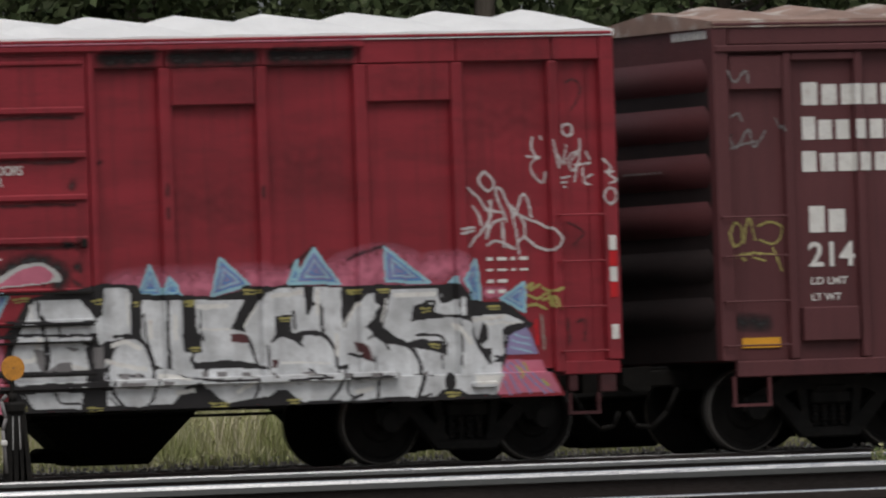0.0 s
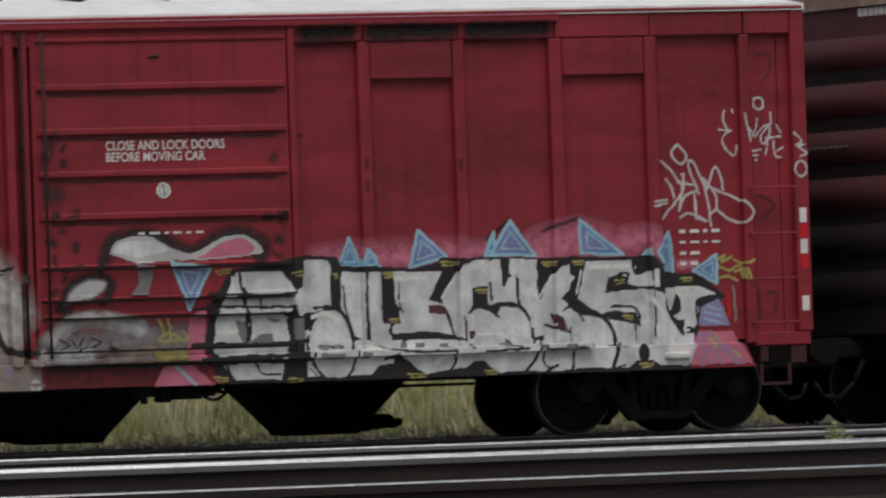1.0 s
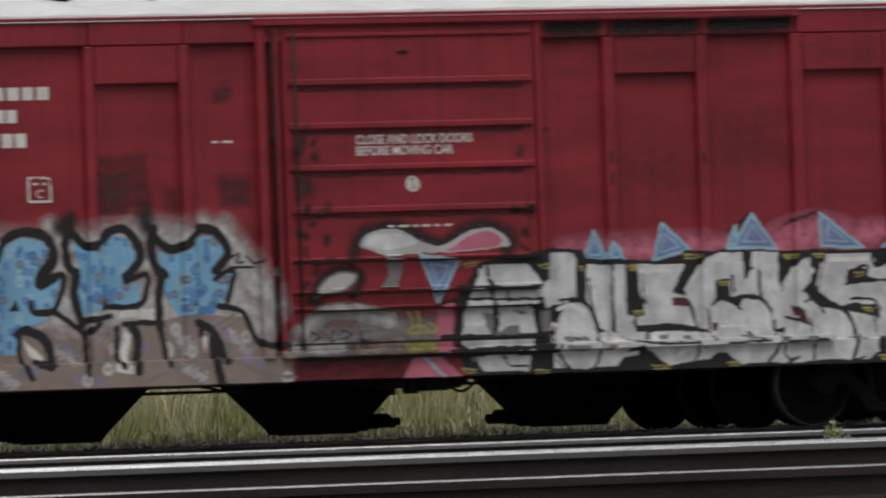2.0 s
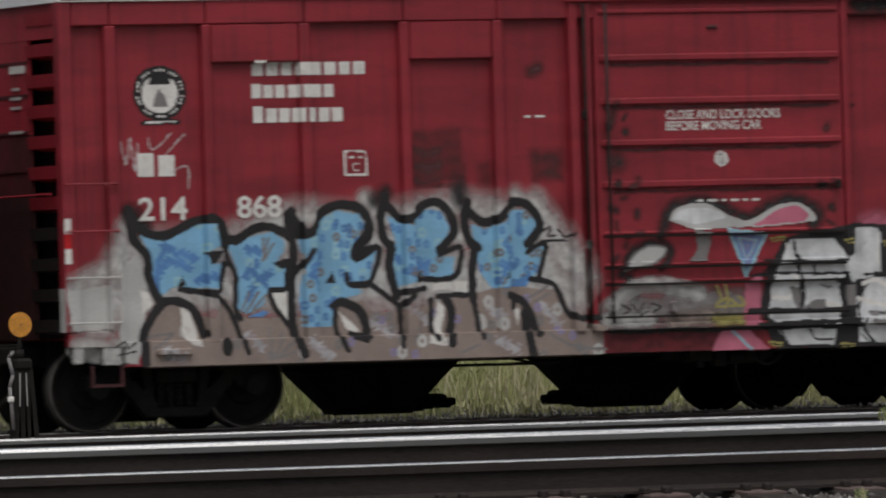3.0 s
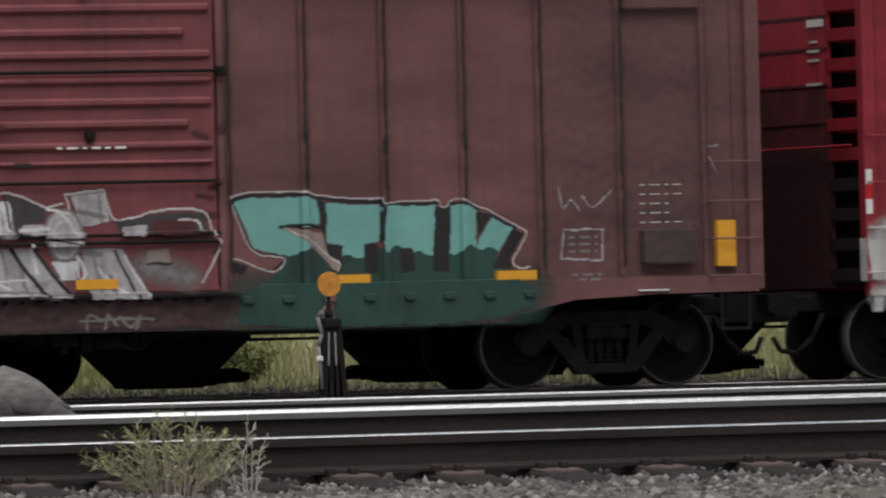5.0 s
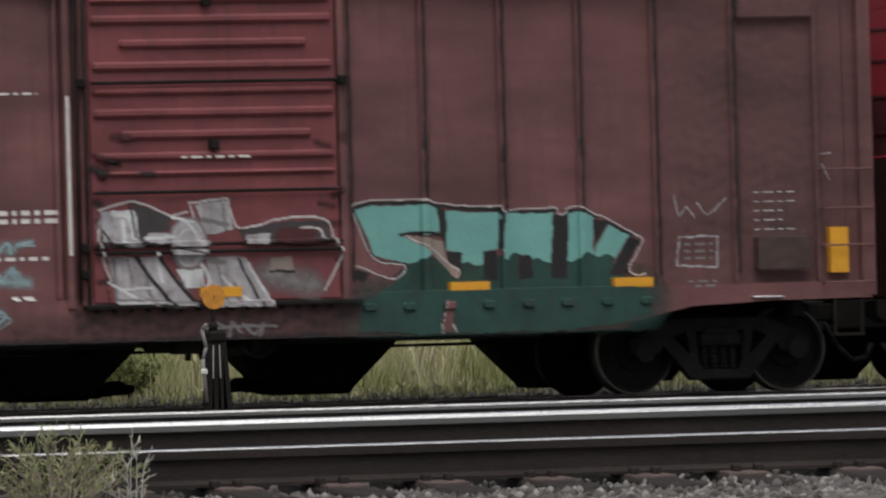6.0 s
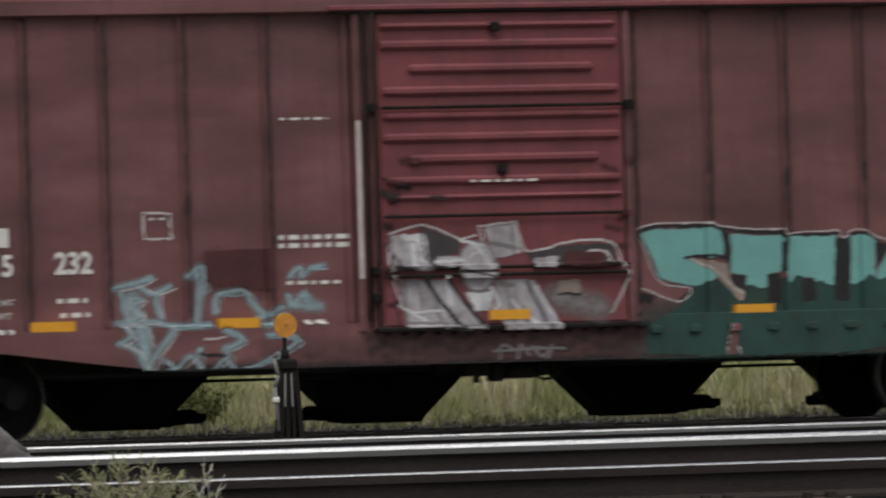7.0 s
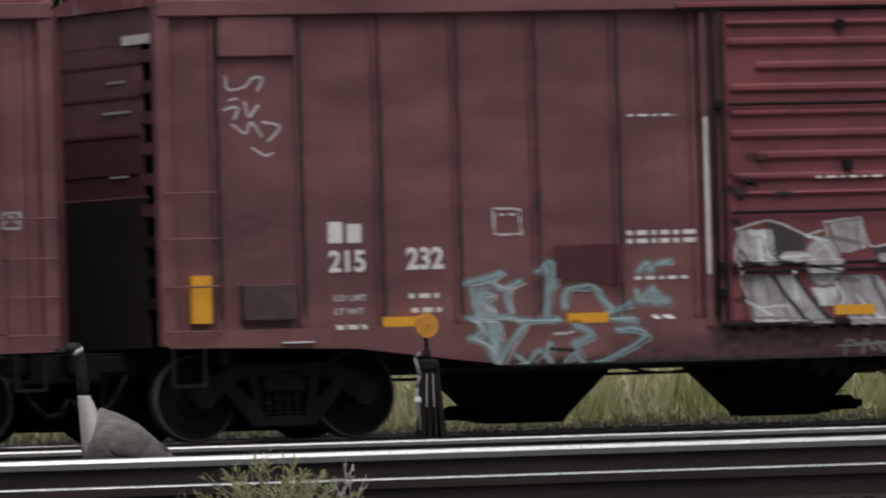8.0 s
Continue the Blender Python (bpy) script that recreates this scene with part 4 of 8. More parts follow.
LAST_CAR = last_car()


# ---- standing hopper cars on the far track ----
def hopper_car(x0, bays, label):
    root = tagged(new("hopper_car"), label, "hopper car")
    y0, y1 = P + 4.65, P + 7.75
    root.location = (x0, y0, 0)
    length = 3.13 * bays + 4.6
    part("body", boxed(0, length, 0, y1 - y0, 0.98, 4.05, 0.05), HOPPER, root, "dark hopper body")
    rib = part("side_rib", boxed(0, 0.08, -0.06, 0.0, 1.0, 4.0), HOPPER, root)
    rib.location = (0.4, 0, 0)
    for k in range(1, int(length / 0.9)):
        shared("side_rib", rib.data, root, (0.4 + 0.9 * k, 0, 0))
    part("side_sill", boxed(0.05, length - 0.05, -0.02, y1 - y0 + 0.02, 0.655, 0.975, 0.01), HOPPER, root)
    for k in range(bays):
        c = 2.36 + 3.13 * (k + 0.5)
        bm = prism(bmesh.new(), [(c - 1.02, 0.652), (c - 0.48, 0.15), (c - 0.44, 0.09), (c + 0.44, 0.09), (c + 0.48, 0.15), (c + 1.02, 0.652)], 1.3, 1.8)
        bay = part("hopper_chute", bm, HOPPER, root, "sloping discharge chute")
        side = 1 if k % 2 == 0 else -1
        gear = boxed(c - 0.44, c + 0.44, 1.29, 1.6, 0.08, 0.16, 0.02)
        for q, (far, low, high) in enumerate(((0.60, 0.10, 0.24), (0.74, 0.12, 0.25), (0.86, 0.14, 0.29), (0.97, 0.13, 0.24))):
            a, b = sorted((c + side * (far - 0.19), c + side * far))
            box(gear, a, b, 1.33 + 0.02 * q, 1.6, low, high, 0.02)
        rod(gear, (c + side * 0.4, 1.45, 0.2), (c + side * 1.02, 1.45, 0.2), 0.045, 8)
        rod(gear, (c + side * 0.8, 1.3, 0.22), (c + side * 0.8, 1.65, 0.22), 0.075, 8)
        part("outlet_gate", gear, BLACK_STEEL, bay, "rusty gate and capstan rods")
    bm = bmesh.new()
    rod(bm, (1.0, 0.2, 0.60), (length - 1.0, 0.2, 0.60), 0.02, 6)
    part("brake_pipe", bm, BLACK_STEEL, root)
    for x in (1.35, length - 1.35):
        t = shared("truck", TRUCK_MESH, root, (x, MID - 0.05, 0), "black cast-steel freight truck")
        for s in (-0.905, 0.905):
            shared("wheelset", WHEELSET, t, (s, 0, 0.456))
    return root


hopper_car(40.05, 4, "black hopper car standing on the far track")
hopper_car(22.0, 4, "black hopper car standing on the far track")
hopper_car(58.0, 4, "black hopper car standing on the far track")


# ---- ties, plates and ballast of the nearer track ----
def near_track_details():
    rng = random.Random(3)
    slope = NEAR_CANT / 1.505
    tie = boxed(-0.115, 0.115, -1.3, 1.3, -0.17, 0, 0.012)
    tie_me = bpy.data.meshes.new("tie")
    tie.to_mesh(tie_me), tie.free()
    tie_me.materials.append(TIE)
    plate = boxed(-0.10, 0.10, -0.19, 0.19, 0, 0.016, 0.004)
    plate_me = bpy.data.meshes.new("tie_plate")
    plate.to_mesh(plate_me), plate.free()
    plate_me.materials.append(PLATE)
    sp = bmesh.new()
    rod(sp, (0, 0, 0), (0, 0, 0.05), 0.013, 6)
    box(sp, -0.02, 0.02, -0.02, 0.028, 0.03, 0.062, 0.006)
    spike_me = bpy.data.meshes.new("spike")
    sp.to_mesh(spike_me), sp.free()
    spike_me.materials.append(RAIL_RUST)
    lean = math.degrees(math.atan(slope))
    for k in range(34):
        x = 11.2 + 0.507 * k + rng.uniform(-0.03, 0.03)
        mid_y, mid_z = NEAR_Y + 0.7525, NEAR_Z - 0.165 + NEAR_CANT / 2 - 0.012
        t = shared("tie", tie_me, near)
        t.matrix_basis = pose(x, mid_y, mid_z, lean, 0, rng.uniform(-1.5, 1.5))
        for s in (-1, 1):
            p = shared("tie_plate", plate_me, t)
            p.location = (0, s * 0.7525, -0.004)
    for k in range(34):
        x = 11.2 + 0.507 * k
        for s in (0, 1):
            for dx, dy in ((-0.06, -0.085), (0.05, -0.085), (0.0, 0.085)):
                q = shared("spike", spike_me, near)
                q.matrix_basis = pose(x + dx, NEAR_Y + 1.505 * s + dy, NEAR_Z - 0.196 + NEAR_CANT * s + dy * slope, lean, 0, 0 if dy < 0 else 180)


near_track_details()


def stones(name, label, count, place, size, seed, mat):
    """Loose broken stone, too many to count, in one mesh."""
    rng = np.random.default_rng(seed)
    base = bmesh.new()
    bmesh.ops.create_icosphere(base, subdivisions=1, radius=1.0)
    bv = np.array([v.co[:] for v in base.verts])
    bf = np.array([[v.index for v in f.verts] for f in base.faces])
    base.free()
    n = len(bv)
    pts = place(rng, count)
    s = rng.uniform(*size, (count, 1, 1)) * rng.uniform(0.6, 1.3, (count, 1, 3))
    v = bv[None] * rng.uniform(0.72, 1.15, (count, n, 1)) * s
    a = rng.uniform(0, math.tau, count)
    ca, sa = np.cos(a)[:, None], np.sin(a)[:, None]
    v = np.stack([v[..., 0] * ca - v[..., 1] * sa, v[..., 0] * sa + v[..., 1] * ca, v[..., 2]], -1) + pts[:, None]
    f = (bf[None] + (np.arange(count) * n)[:, None, None]).reshape(-1, 3)
    me = bpy.data.meshes.new(name)
    me.from_pydata(v.reshape(-1, 3).tolist(), [], f.tolist())
    me.materials.append(mat)
    return tagged(new(name, me), label, "ballast", kind="stuff")


STONE_MIX = foliage_material("mixed_ballast", ((0.05, 0.045, 0.042), (0.11, 0.10, 0.095), (0.13, 0.125, 0.12), (0.06, 0.05, 0.045), (0.30, 0.29, 0.28), (0.10, 0.088, 0.08)), 0.9)


STONE_FAR = foliage_material("pale_ballast", ((0.14, 0.13, 0.12), (0.19, 0.18, 0.17), (0.23, 0.22, 0.21), (0.16, 0.145, 0.135)), 0.9)


def near_place(rng, n):
    y = rng.uniform(42.9, 47.9, n)
    y = np.where(rng.random(n) < 0.62, rng.uniform(43.2, 45.15, n), y)
    x = rng.uniform(14.2, 25.5, n)
    z = np.array([ground_height(v) for v in y]) - 0.018 + 0.020 * np.clip((y - 44.2) / 0.8, 0, 1) + rng.uniform(-0.018, 0.016, n)
    return np.stack([x, y, z], 1)


def far_place(rng, n):
    y = rng.uniform(P - 1.2, P + 12.0, n)
    x = rng.uniform(38, 64, n)
    z = np.array([ground_height(v) for v in y]) + rng.uniform(-0.03, 0.05, n)
    return np.stack([x, y, z], 1)


stones("near_ballast", "grey broken stone round the ties of the nearer track", 26000, near_place, (0.012, 0.032), 1, STONE_MIX)
stones("far_ballast", "grey broken stone between the far tracks", 24000, far_place, (0.010, 0.024), 2, STONE_FAR)


# ---- switch stand ----
def switch_stand():
    y = P - 3.0
    root = tagged(new("switch_stand"), "rusty low switch stand with a round orange target", "switch stand")
    root.location = (42.30, y, 0)
    part("base_plate", boxed(-0.2, 0.2, -0.2, 0.2, ground_height(y) - 0.08, -0.02, 0.01), BLACK_STEEL, root)
    for x, t in ((-0.10, 0.034), (-0.02, 0.03), (0.05, 0.03), (0.11, 0.026)):
        bm = prism(bmesh.new(), [(x - t - 0.02, -0.03), (x + t + 0.02, -0.03), (x * 0.75 + t * 0.7, 0.68), (x * 0.75 - t * 0.7, 0.68)], -0.09, -0.03)
        part("leg", bm, BLACK_STEEL, root, "dark iron leg")
    for x in (-0.055, 0.028):
        bm = bmesh.new()
        rod(bm, (x, -0.10, 0.30), (x * 0.8, -0.10, 0.64), 0.008, 6)
        part("tie_rod", bm, RAIL_DULL, root, "bare bright rod")
    part("housing", boxed(-0.10, 0.10, -0.12, 0.10, 0.665, 0.79, 0.03), BLACK_STEEL, root, "dark cast housing")
    bm = bmesh.new()
    rod(bm, (0.0, 0, 0.78), (0.0, 0, 1.06), 0.022, 10)
    rod(bm, (0.0, 0, 0.78), (0.0, 0, 0.88), 0.045, 10)
    part("mast", bm, BLACK_STEEL, root)
    bm = bmesh.new()
    for a, b in (((-0.15, -0.06, 0.80), (-0.11, -0.1, 0.86)), ((-0.15, -0.06, 0.80), (-0.13, -0.12, 0.62)), ((-0.13, -0.12, 0.62), (-0.17, -0.12, 0.50)), ((-0.17, -0.12, 0.50), (-0.14, -0.12, 0.06))):
        rod(bm, a, b, 0.02, 8)
    part("lever", bm, SPRAY_DKGREY, root, "grey weathered throw lever")
    part("padlock", boxed(-0.205, -0.135, -0.16, -0.13, 0.345, 0.40, 0.01), WHITE, root, "small pale padlock tag")
    bm = turned(bmesh.new(), [(-0.012, 0.118, 0), (-0.012, 0.126, 0), (0.008, 0.126, 0)], (0, -0.03, 1.135), 32)
    part("target", bm, ORANGE, root, "faded orange round target")
    bm = turned(bmesh.new(), [(-0.006, 0.008, 0), (0.0, 0.010, 0)], (0, -0.045, 1.135), 12)
    part("bolt", bm, PLATE, root)


switch_stand()


# ---- the goose behind the nearer track ----
def blob(bm, rings, n=18, index=0):
    """A closed body through rings of (centre, axis, radius across, radius up)."""
    loops = []
    for c, ax, ra, rb in rings:
        ax = Vector(ax).normalized()
        side = Vector((0, 1, 0))
        up = ax.cross(side).normalized()
        if up.z < 0:
            up = -up
        loops.append([bm.verts.new(Vector(c) + side * (ra * math.cos(k * math.tau / n)) + up * (rb * math.sin(k * math.tau / n))) for k in range(n)])
    for a, b in zip(loops, loops[1:]):
        for k in range(n):
            f = bm.faces.new((a[k], a[(k + 1) % n], b[(k + 1) % n], b[k]))
            f.smooth, f.material_index = True, index
    bm.faces.new(loops[0]).material_index = index
    bm.faces.new(loops[-1][::-1]).material_index = index
    bmesh.ops.recalc_face_normals(bm, faces=bm.faces)
    return bm


def goose():
    root = tagged(new("goose"), "grey-brown goose with a pale breast resting beside the rail", "goose")
    gx, gy = 17.40, 47.42
    gz = ground_height(gy) + 0.0
    root.location = (gx, gy, gz)
    top = 0.44 - gz

    def z(v):
        return v - gz
    body = blob(bmesh.new(), [((0.046, 0, z(0.25)), (1, 0, -0.1), 0.05, 0.07), ((0.062, 0, z(0.262)), (1, 0, -0.2), 0.095, 0.105), ((0.09, 0, z(0.27)), (1, 0, -0.3), 0.112, 0.13), ((0.13, 0, z(0.25)), (1, 0, -0.3), 0.128, 0.135), ((0.18, 0, z(0.232)), (1, 0, -0.25), 0.135, 0.135),
                              ((0.26, 0, z(0.205)), (1, 0, -0.25), 0.125, 0.122), ((0.33, 0, z(0.18)), (1, 0, -0.25), 0.10, 0.095), ((0.40, 0, z(0.16)), (1, 0, -0.25), 0.065, 0.06), ((0.46, 0, z(0.14)), (1, 0, -0.25), 0.035, 0.028), ((0.50, 0, z(0.125)), (1, 0, -0.2), 0.008, 0.008)])
    part("body", body, GULL_GREY, root, "grey-brown feathered body")
    breast = blob(bmesh.new(), [((0.10, 0, z(0.13)), (0.2, 0, 1), 0.05, 0.03), ((0.088, 0, z(0.18)), (0.1, 0, 1), 0.08, 0.046), ((0.080, 0, z(0.25)), (0, 0, 1), 0.085, 0.046), ((0.074, 0, z(0.32)), (0.1, 0, 1), 0.072, 0.048), ((0.064, 0, z(0.37)), (0.1, 0, 1), 0.056, 0.042), ((0.053, 0, z(0.415)), (0, 0, 1), 0.046, 0.036), ((0.046, 0, z(0.44)), (0, 0, 1), 0.037, 0.030), ((0.043, 0, z(0.452)), (0, 0, 1), 0.032, 0.027)])
    part("breast", breast, GULL_WHITE, root, "pale whitish breast")
    neck = blob(bmesh.new(), [((0.043, 0, z(0.44)), (0, 0, 1), 0.0335, 0.0285), ((0.041, 0, z(0.475)), (-0.05, 0, 1), 0.032, 0.029), ((0.036, 0, z(0.57)), (-0.1, 0, 1), 0.025, 0.024), ((0.028, 0, z(0.63)), (-0.5, 0, 1), 0.027, 0.029), ((0.015, 0, z(0.665)), (-0.9, 0, 0.5), 0.03, 0.033), ((-0.02, 0, z(0.672)), (-1, 0, 0), 0.024, 0.026), ((-0.04, 0, z(0.665)), (-1, 0, -0.1), 0.014, 0.014)])
    part("neck", neck, GULL_BLACK, root, "black neck and head")
    cheek = blob(bmesh.new(), [((-0.012, -0.004, z(0.645)), (1, 0, 0.3), 0.006, 0.006), ((0.005, -0.004, z(0.65)), (1, 0, 0.3), 0.034, 0.018), ((0.028, -0.004, z(0.662)), (1, 0, 0.4), 0.034, 0.016), ((0.042, -0.004, z(0.672)), (1, 0, 0.4), 0.01, 0.006)])
    part("cheek", cheek, GULL_WHITE, root, "white cheek patch")
    bill = blob(bmesh.new(), [((-0.035, 0, z(0.664)), (-1, 0, -0.1), 0.013, 0.014), ((-0.065, 0, z(0.656)), (-1, 0, -0.1), 0.008, 0.008), ((-0.08, 0, z(0.652)), (-1, 0, -0.1), 0.003, 0.003)])
    part("bill", bill, GULL_BLACK, root)
    for s in (-1, 1):
        wing = blob(bmesh.new(), [((0.085, s * 0.10, z(0.275)), (1, 0, -0.25), 0.012, 0.03), ((0.15, s * 0.122, z(0.258)), (1, 0, -0.2), 0.025, 0.082), ((0.25, s * 0.112, z(0.23)), (1, 0, -0.2), 0.025, 0.08), ((0.34, s * 0.07, z(0.205)), (1, 0, -0.2), 0.02, 0.045), ((0.44, s * 0.03, z(0.188)), (1, 0, -0.1), 0.01, 0.01)], 12)
        part("wing", wing, GULL_GREY, root, "folded grey-brown wing")
    for s in (-1, 1):
        bm = bmesh.new()
        rod(bm, (0.17, s * 0.05, z(0.10)), (0.16, s * 0.05, 0.01), 0.010, 7)
        box(bm, 0.09, 0.18, s * 0.05 - 0.035, s * 0.05 + 0.035, -0.02, 0.012, 0.004)
        part("leg", bm, GULL_BLACK, root)


goose()


# ---- grass, weeds and trees ----
def blades(name, label, roots, height, width, lean, mat, seed, category="grass", kind="stuff"):
    """Bent, tapering blades of grass from their roots, all in one mesh."""
    rng = np.random.default_rng(seed)
    n = len(roots)
    h = rng.uniform(*height, n)
    a = rng.uniform(0, math.tau, n)
    b = rng.uniform(*lean, n) * h
    w = rng.uniform(0.6, 1.3, n) * width
    f = rng.uniform(-0.9, 0.9, n)
    side = np.stack([np.cos(f), np.sin(f), np.zeros(n)], 1) * w[:, None]
    out = np.stack([np.cos(a), np.sin(a), np.zeros(n)], 1) * b[:, None]
    up = np.zeros((n, 3))
    up[:, 2] = h
    v = np.stack([roots - side, roots + side, roots + up * 0.6 + out * 0.35 - side * 0.8, roots + up * 0.6 + out * 0.35 + side * 0.8, roots + up * (1 - 0.25 * rng.random(n))[:, None] + out], 1)
    k = np.arange(n)[:, None] * 5
    quads = np.concatenate([k, k + 1, k + 3, k + 2], 1).tolist()
    tris = np.concatenate([k + 2, k + 3, k + 4], 1).tolist()
    me = bpy.data.meshes.new(name)
    me.from_pydata(v.reshape(-1, 3).tolist(), [], quads + tris)
    me.materials.append(mat)
    ob = new(name, me)
    return tagged(ob, label, category, kind=kind) if category else ob


def rooted(rng, n, x0, x1, y0, y1):
    x, y = rng.uniform(x0, x1, n), rng.uniform(y0, y1, n)
    return np.stack([x, y, np.array([ground_height(v) for v in y]) - 0.02], 1)


def meadow():
    rng = np.random.default_rng(11)
    clump = rooted(rng, 1500, 38, 68, P + 11.6, P + 19)
    r = clump[rng.integers(0, 1500, 70000)] + np.concatenate([rng.normal(0, 0.22, (70000, 2)), np.zeros((70000, 1))], 1)
    blades("meadow_grass", "tall dry and green grass on the bank", r, (0.3, 0.9), 0.007, (0.05, 0.8), GRASS, 12)
    blades("grass_verge", "short thin grass beside the far track", rooted(rng, 9000, 38, 68, P + 9.2, P + 12.2), (0.05, 0.24), 0.010, (0.1, 0.7), GRASS, 13)
    blades("bank_grass", "rough grass higher on the bank", rooted(rng, 16000, 35, 90, P + 19, P + 45), (0.5, 1.1), 0.03, (0.1, 0.5), GRASS, 14)


meadow()


def leaves(bm_name, centres, spread, count, size, mat, parent, seed):
    rng = np.random.default_rng(seed)
    c = np.array(centres)[rng.integers(0, len(centres), count)]
    d = rng.normal(0, 1, (count, 3))
    d /= np.linalg.norm(d, axis=1)[:, None]
    p = c + d * (spread * rng.random((count, 1)) ** 0.45)
    a, b = rng.normal(0, 1, (count, 3)), rng.normal(0, 1, (count, 3))
    a /= np.linalg.norm(a, axis=1)[:, None]
    b -= a * (a * b).sum(1)[:, None]
    b /= np.linalg.norm(b, axis=1)[:, None]
    s = rng.uniform(0.6, 1.3, (count, 1)) * size
    v = np.stack([p - a * s, p + b * s * 0.5, p + a * s, p - b * s * 0.5], 1).reshape(-1, 3)
    me = bpy.data.meshes.new(bm_name)
    me.from_pydata(v.tolist(), [], np.arange(count * 4).reshape(-1, 4).tolist())
    me.materials.append(mat)
    ob = new(bm_name, me)
    ob.parent = parent
    return ob


def bush(x, y, r, h, seed):
    root = tagged(new("bush"), "low leafy green bush among the grass", "bush", group="bushes on the bank")
    root.location = (x, y, ground_height(y))
    rng = random.Random(seed)
    bm = bmesh.new()
    tips = []
    for k in range(9):
        tip = (rng.uniform(-r, r), rng.uniform(-r, r), h * rng.uniform(0.45, 0.9))
        rod(bm, (0, 0, -0.05), tip, 0.02, 6, 0.006)
        tips += [tip, (tip[0] * 0.7, tip[1] * 0.7, tip[2] * 0.6)]
    part("stem", bm, BARK, root)
    leaves("foliage", tips, r * 0.5, 2600, 0.026, BUSH, root, seed)


for bx, by, br, bh in ((46.9, P + 11.2, 0.3, 0.62), (53.2, P + 11.8, 0.3, 0.5)):
    bush(bx, by, br, bh, int(bx * 10))


def tree(x, y, h, seed):
    root = tagged(new("tree"), "tall leafy tree on the bank behind the tracks", "tree", group="trees on the bank")
    root.location = (x, y, ground_height(y) - 0.1)
    rng = random.Random(seed)
    bm = bmesh.new()
    pts = [Vector((0.15 * math.sin(k * 1.3 + seed), 0.15 * math.cos(k), h * k / 6)) for k in range(6)]
    for k, (a, b) in enumerate(zip(pts, pts[1:])):
        rod(bm, a, b, 0.22 - 0.034 * k, 9, 0.22 - 0.034 * (k + 1))
    tips = []
    for k in range(30):
        t = rng.uniform(0.12, 0.83)
        base = Vector((0, 0, h * t))
        ang, ln = rng.uniform(0, math.tau), h * rng.uniform(0.16, 0.32) * (1.15 - t * 0.7)
        tip = base + Vector((math.cos(ang) * ln, math.sin(ang) * ln, ln * rng.uniform(0.1, 0.6)))
        rod(bm, base, tip, 0.06, 6, 0.015)
        tips += [tip, base.lerp(tip, 0.6), base.lerp(tip, 0.8) + Vector((rng.uniform(-.4, .4), rng.uniform(-.4, .4), rng.uniform(-.3, .4)))]
    part("trunk", bm, BARK, root)
    leaves("crown", [tuple(t) for t in tips], 0.95, 11000, 0.12, LEAF, root, seed)


for k in range(12):
    tree(52 + 3.2 * k + (k % 3) * 0.8, 151 + (k * 7) % 11, 8.0 + (k * 5) % 4, k + 1)
for k in range(9):
    tree(58 + 4.1 * k, 168 + (k * 5) % 7, 9.5 + (k * 3) % 3, k + 31)


def leaf_blades(bm, base, along, length, width, droop):
    """One narrow leaf: two quads that bend down towards the tip."""
    side = along.cross(Vector((0, 1, 0)))
    side = (side.normalized() if side.length > 0.01 else Vector((1, 0, 0))) * width
    mid = base + along * length * 0.5
    tip = base + along * length + Vector((0, 0, -droop * length))
    v = [bm.verts.new(p) for p in (base - side * 0.4, base + side * 0.4, mid + side, mid - side, tip)]
    bm.faces.new((v[0], v[1], v[2], v[3]))
    bm.faces.new((v[3], v[2], v[4]))


def weed(x, y, stems, height, spread, leaf, width, dry, seed, label):
    """A weed of bent stems, each set with narrow leaves."""
    root = tagged(new("weed"), label, "weed", group="weeds by the rail")
    root.location = (x, y, ground_height(y))
    rng = random.Random(seed)
    wood, green = bmesh.new(), bmesh.new()
    for k in range(stems):
        out = rng.uniform(-1, 1)
        h = height * rng.uniform(0.55, 1.0) * (1.0 - 0.35 * abs(out))
        a = Vector((out * spread * 0.25, rng.uniform(-0.06, 0.06), -0.03))
        pts = [a + Vector((out * spread * (q ** 1.6) * 0.8 + 0.012 * math.sin(5 * q + k), rng.uniform(-0.01, 0.01), (h + 0.03) * (q - (0.18 * q * q * abs(out) if not dry else 0)))) for q in (0, 0.25, 0.5, 0.75, 1.0)]
        for i, (p, q) in enumerate(zip(pts, pts[1:])):
            rod(wood, p, q, 0.0042 - 0.0008 * i, 5, 0.0034 - 0.0008 * i)
        twigs = [(p, q) for p, q in zip(pts[1:], pts[2:])]
        if dry:
            for p, q in list(twigs):
                e = p + Vector((rng.choice((-1, 1)) * rng.uniform(0.03, 0.07), rng.uniform(-0.03, 0.03), rng.uniform(0.03, 0.07)))
                rod(wood, p, e, 0.0028, 4, 0.0014)
                twigs.append((p, e))
        for p, q in twigs:
            for n in range(3 if dry else 7):
                base = p.lerp(q, rng.random())
                way = (q - p).normalized() * rng.uniform(0.3, 1.0) + Vector((rng.uniform(-1, 1), rng.uniform(-0.6, 0.6), rng.uniform(-0.1, 0.6)))
                leaf_blades(green, base, way.normalized(), leaf * rng.uniform(0.5, 1.2), width * rng.uniform(0.7, 1.3), rng.uniform(0.1, 0.6) if not dry else 0.05)
    part("stem", wood, SPRAY_GREY if dry else SPRAY_TAN, root, "dry grey branching stems" if dry else "")
    part("foliage", green, DRY_WEED if dry else WEED, root)
    return root


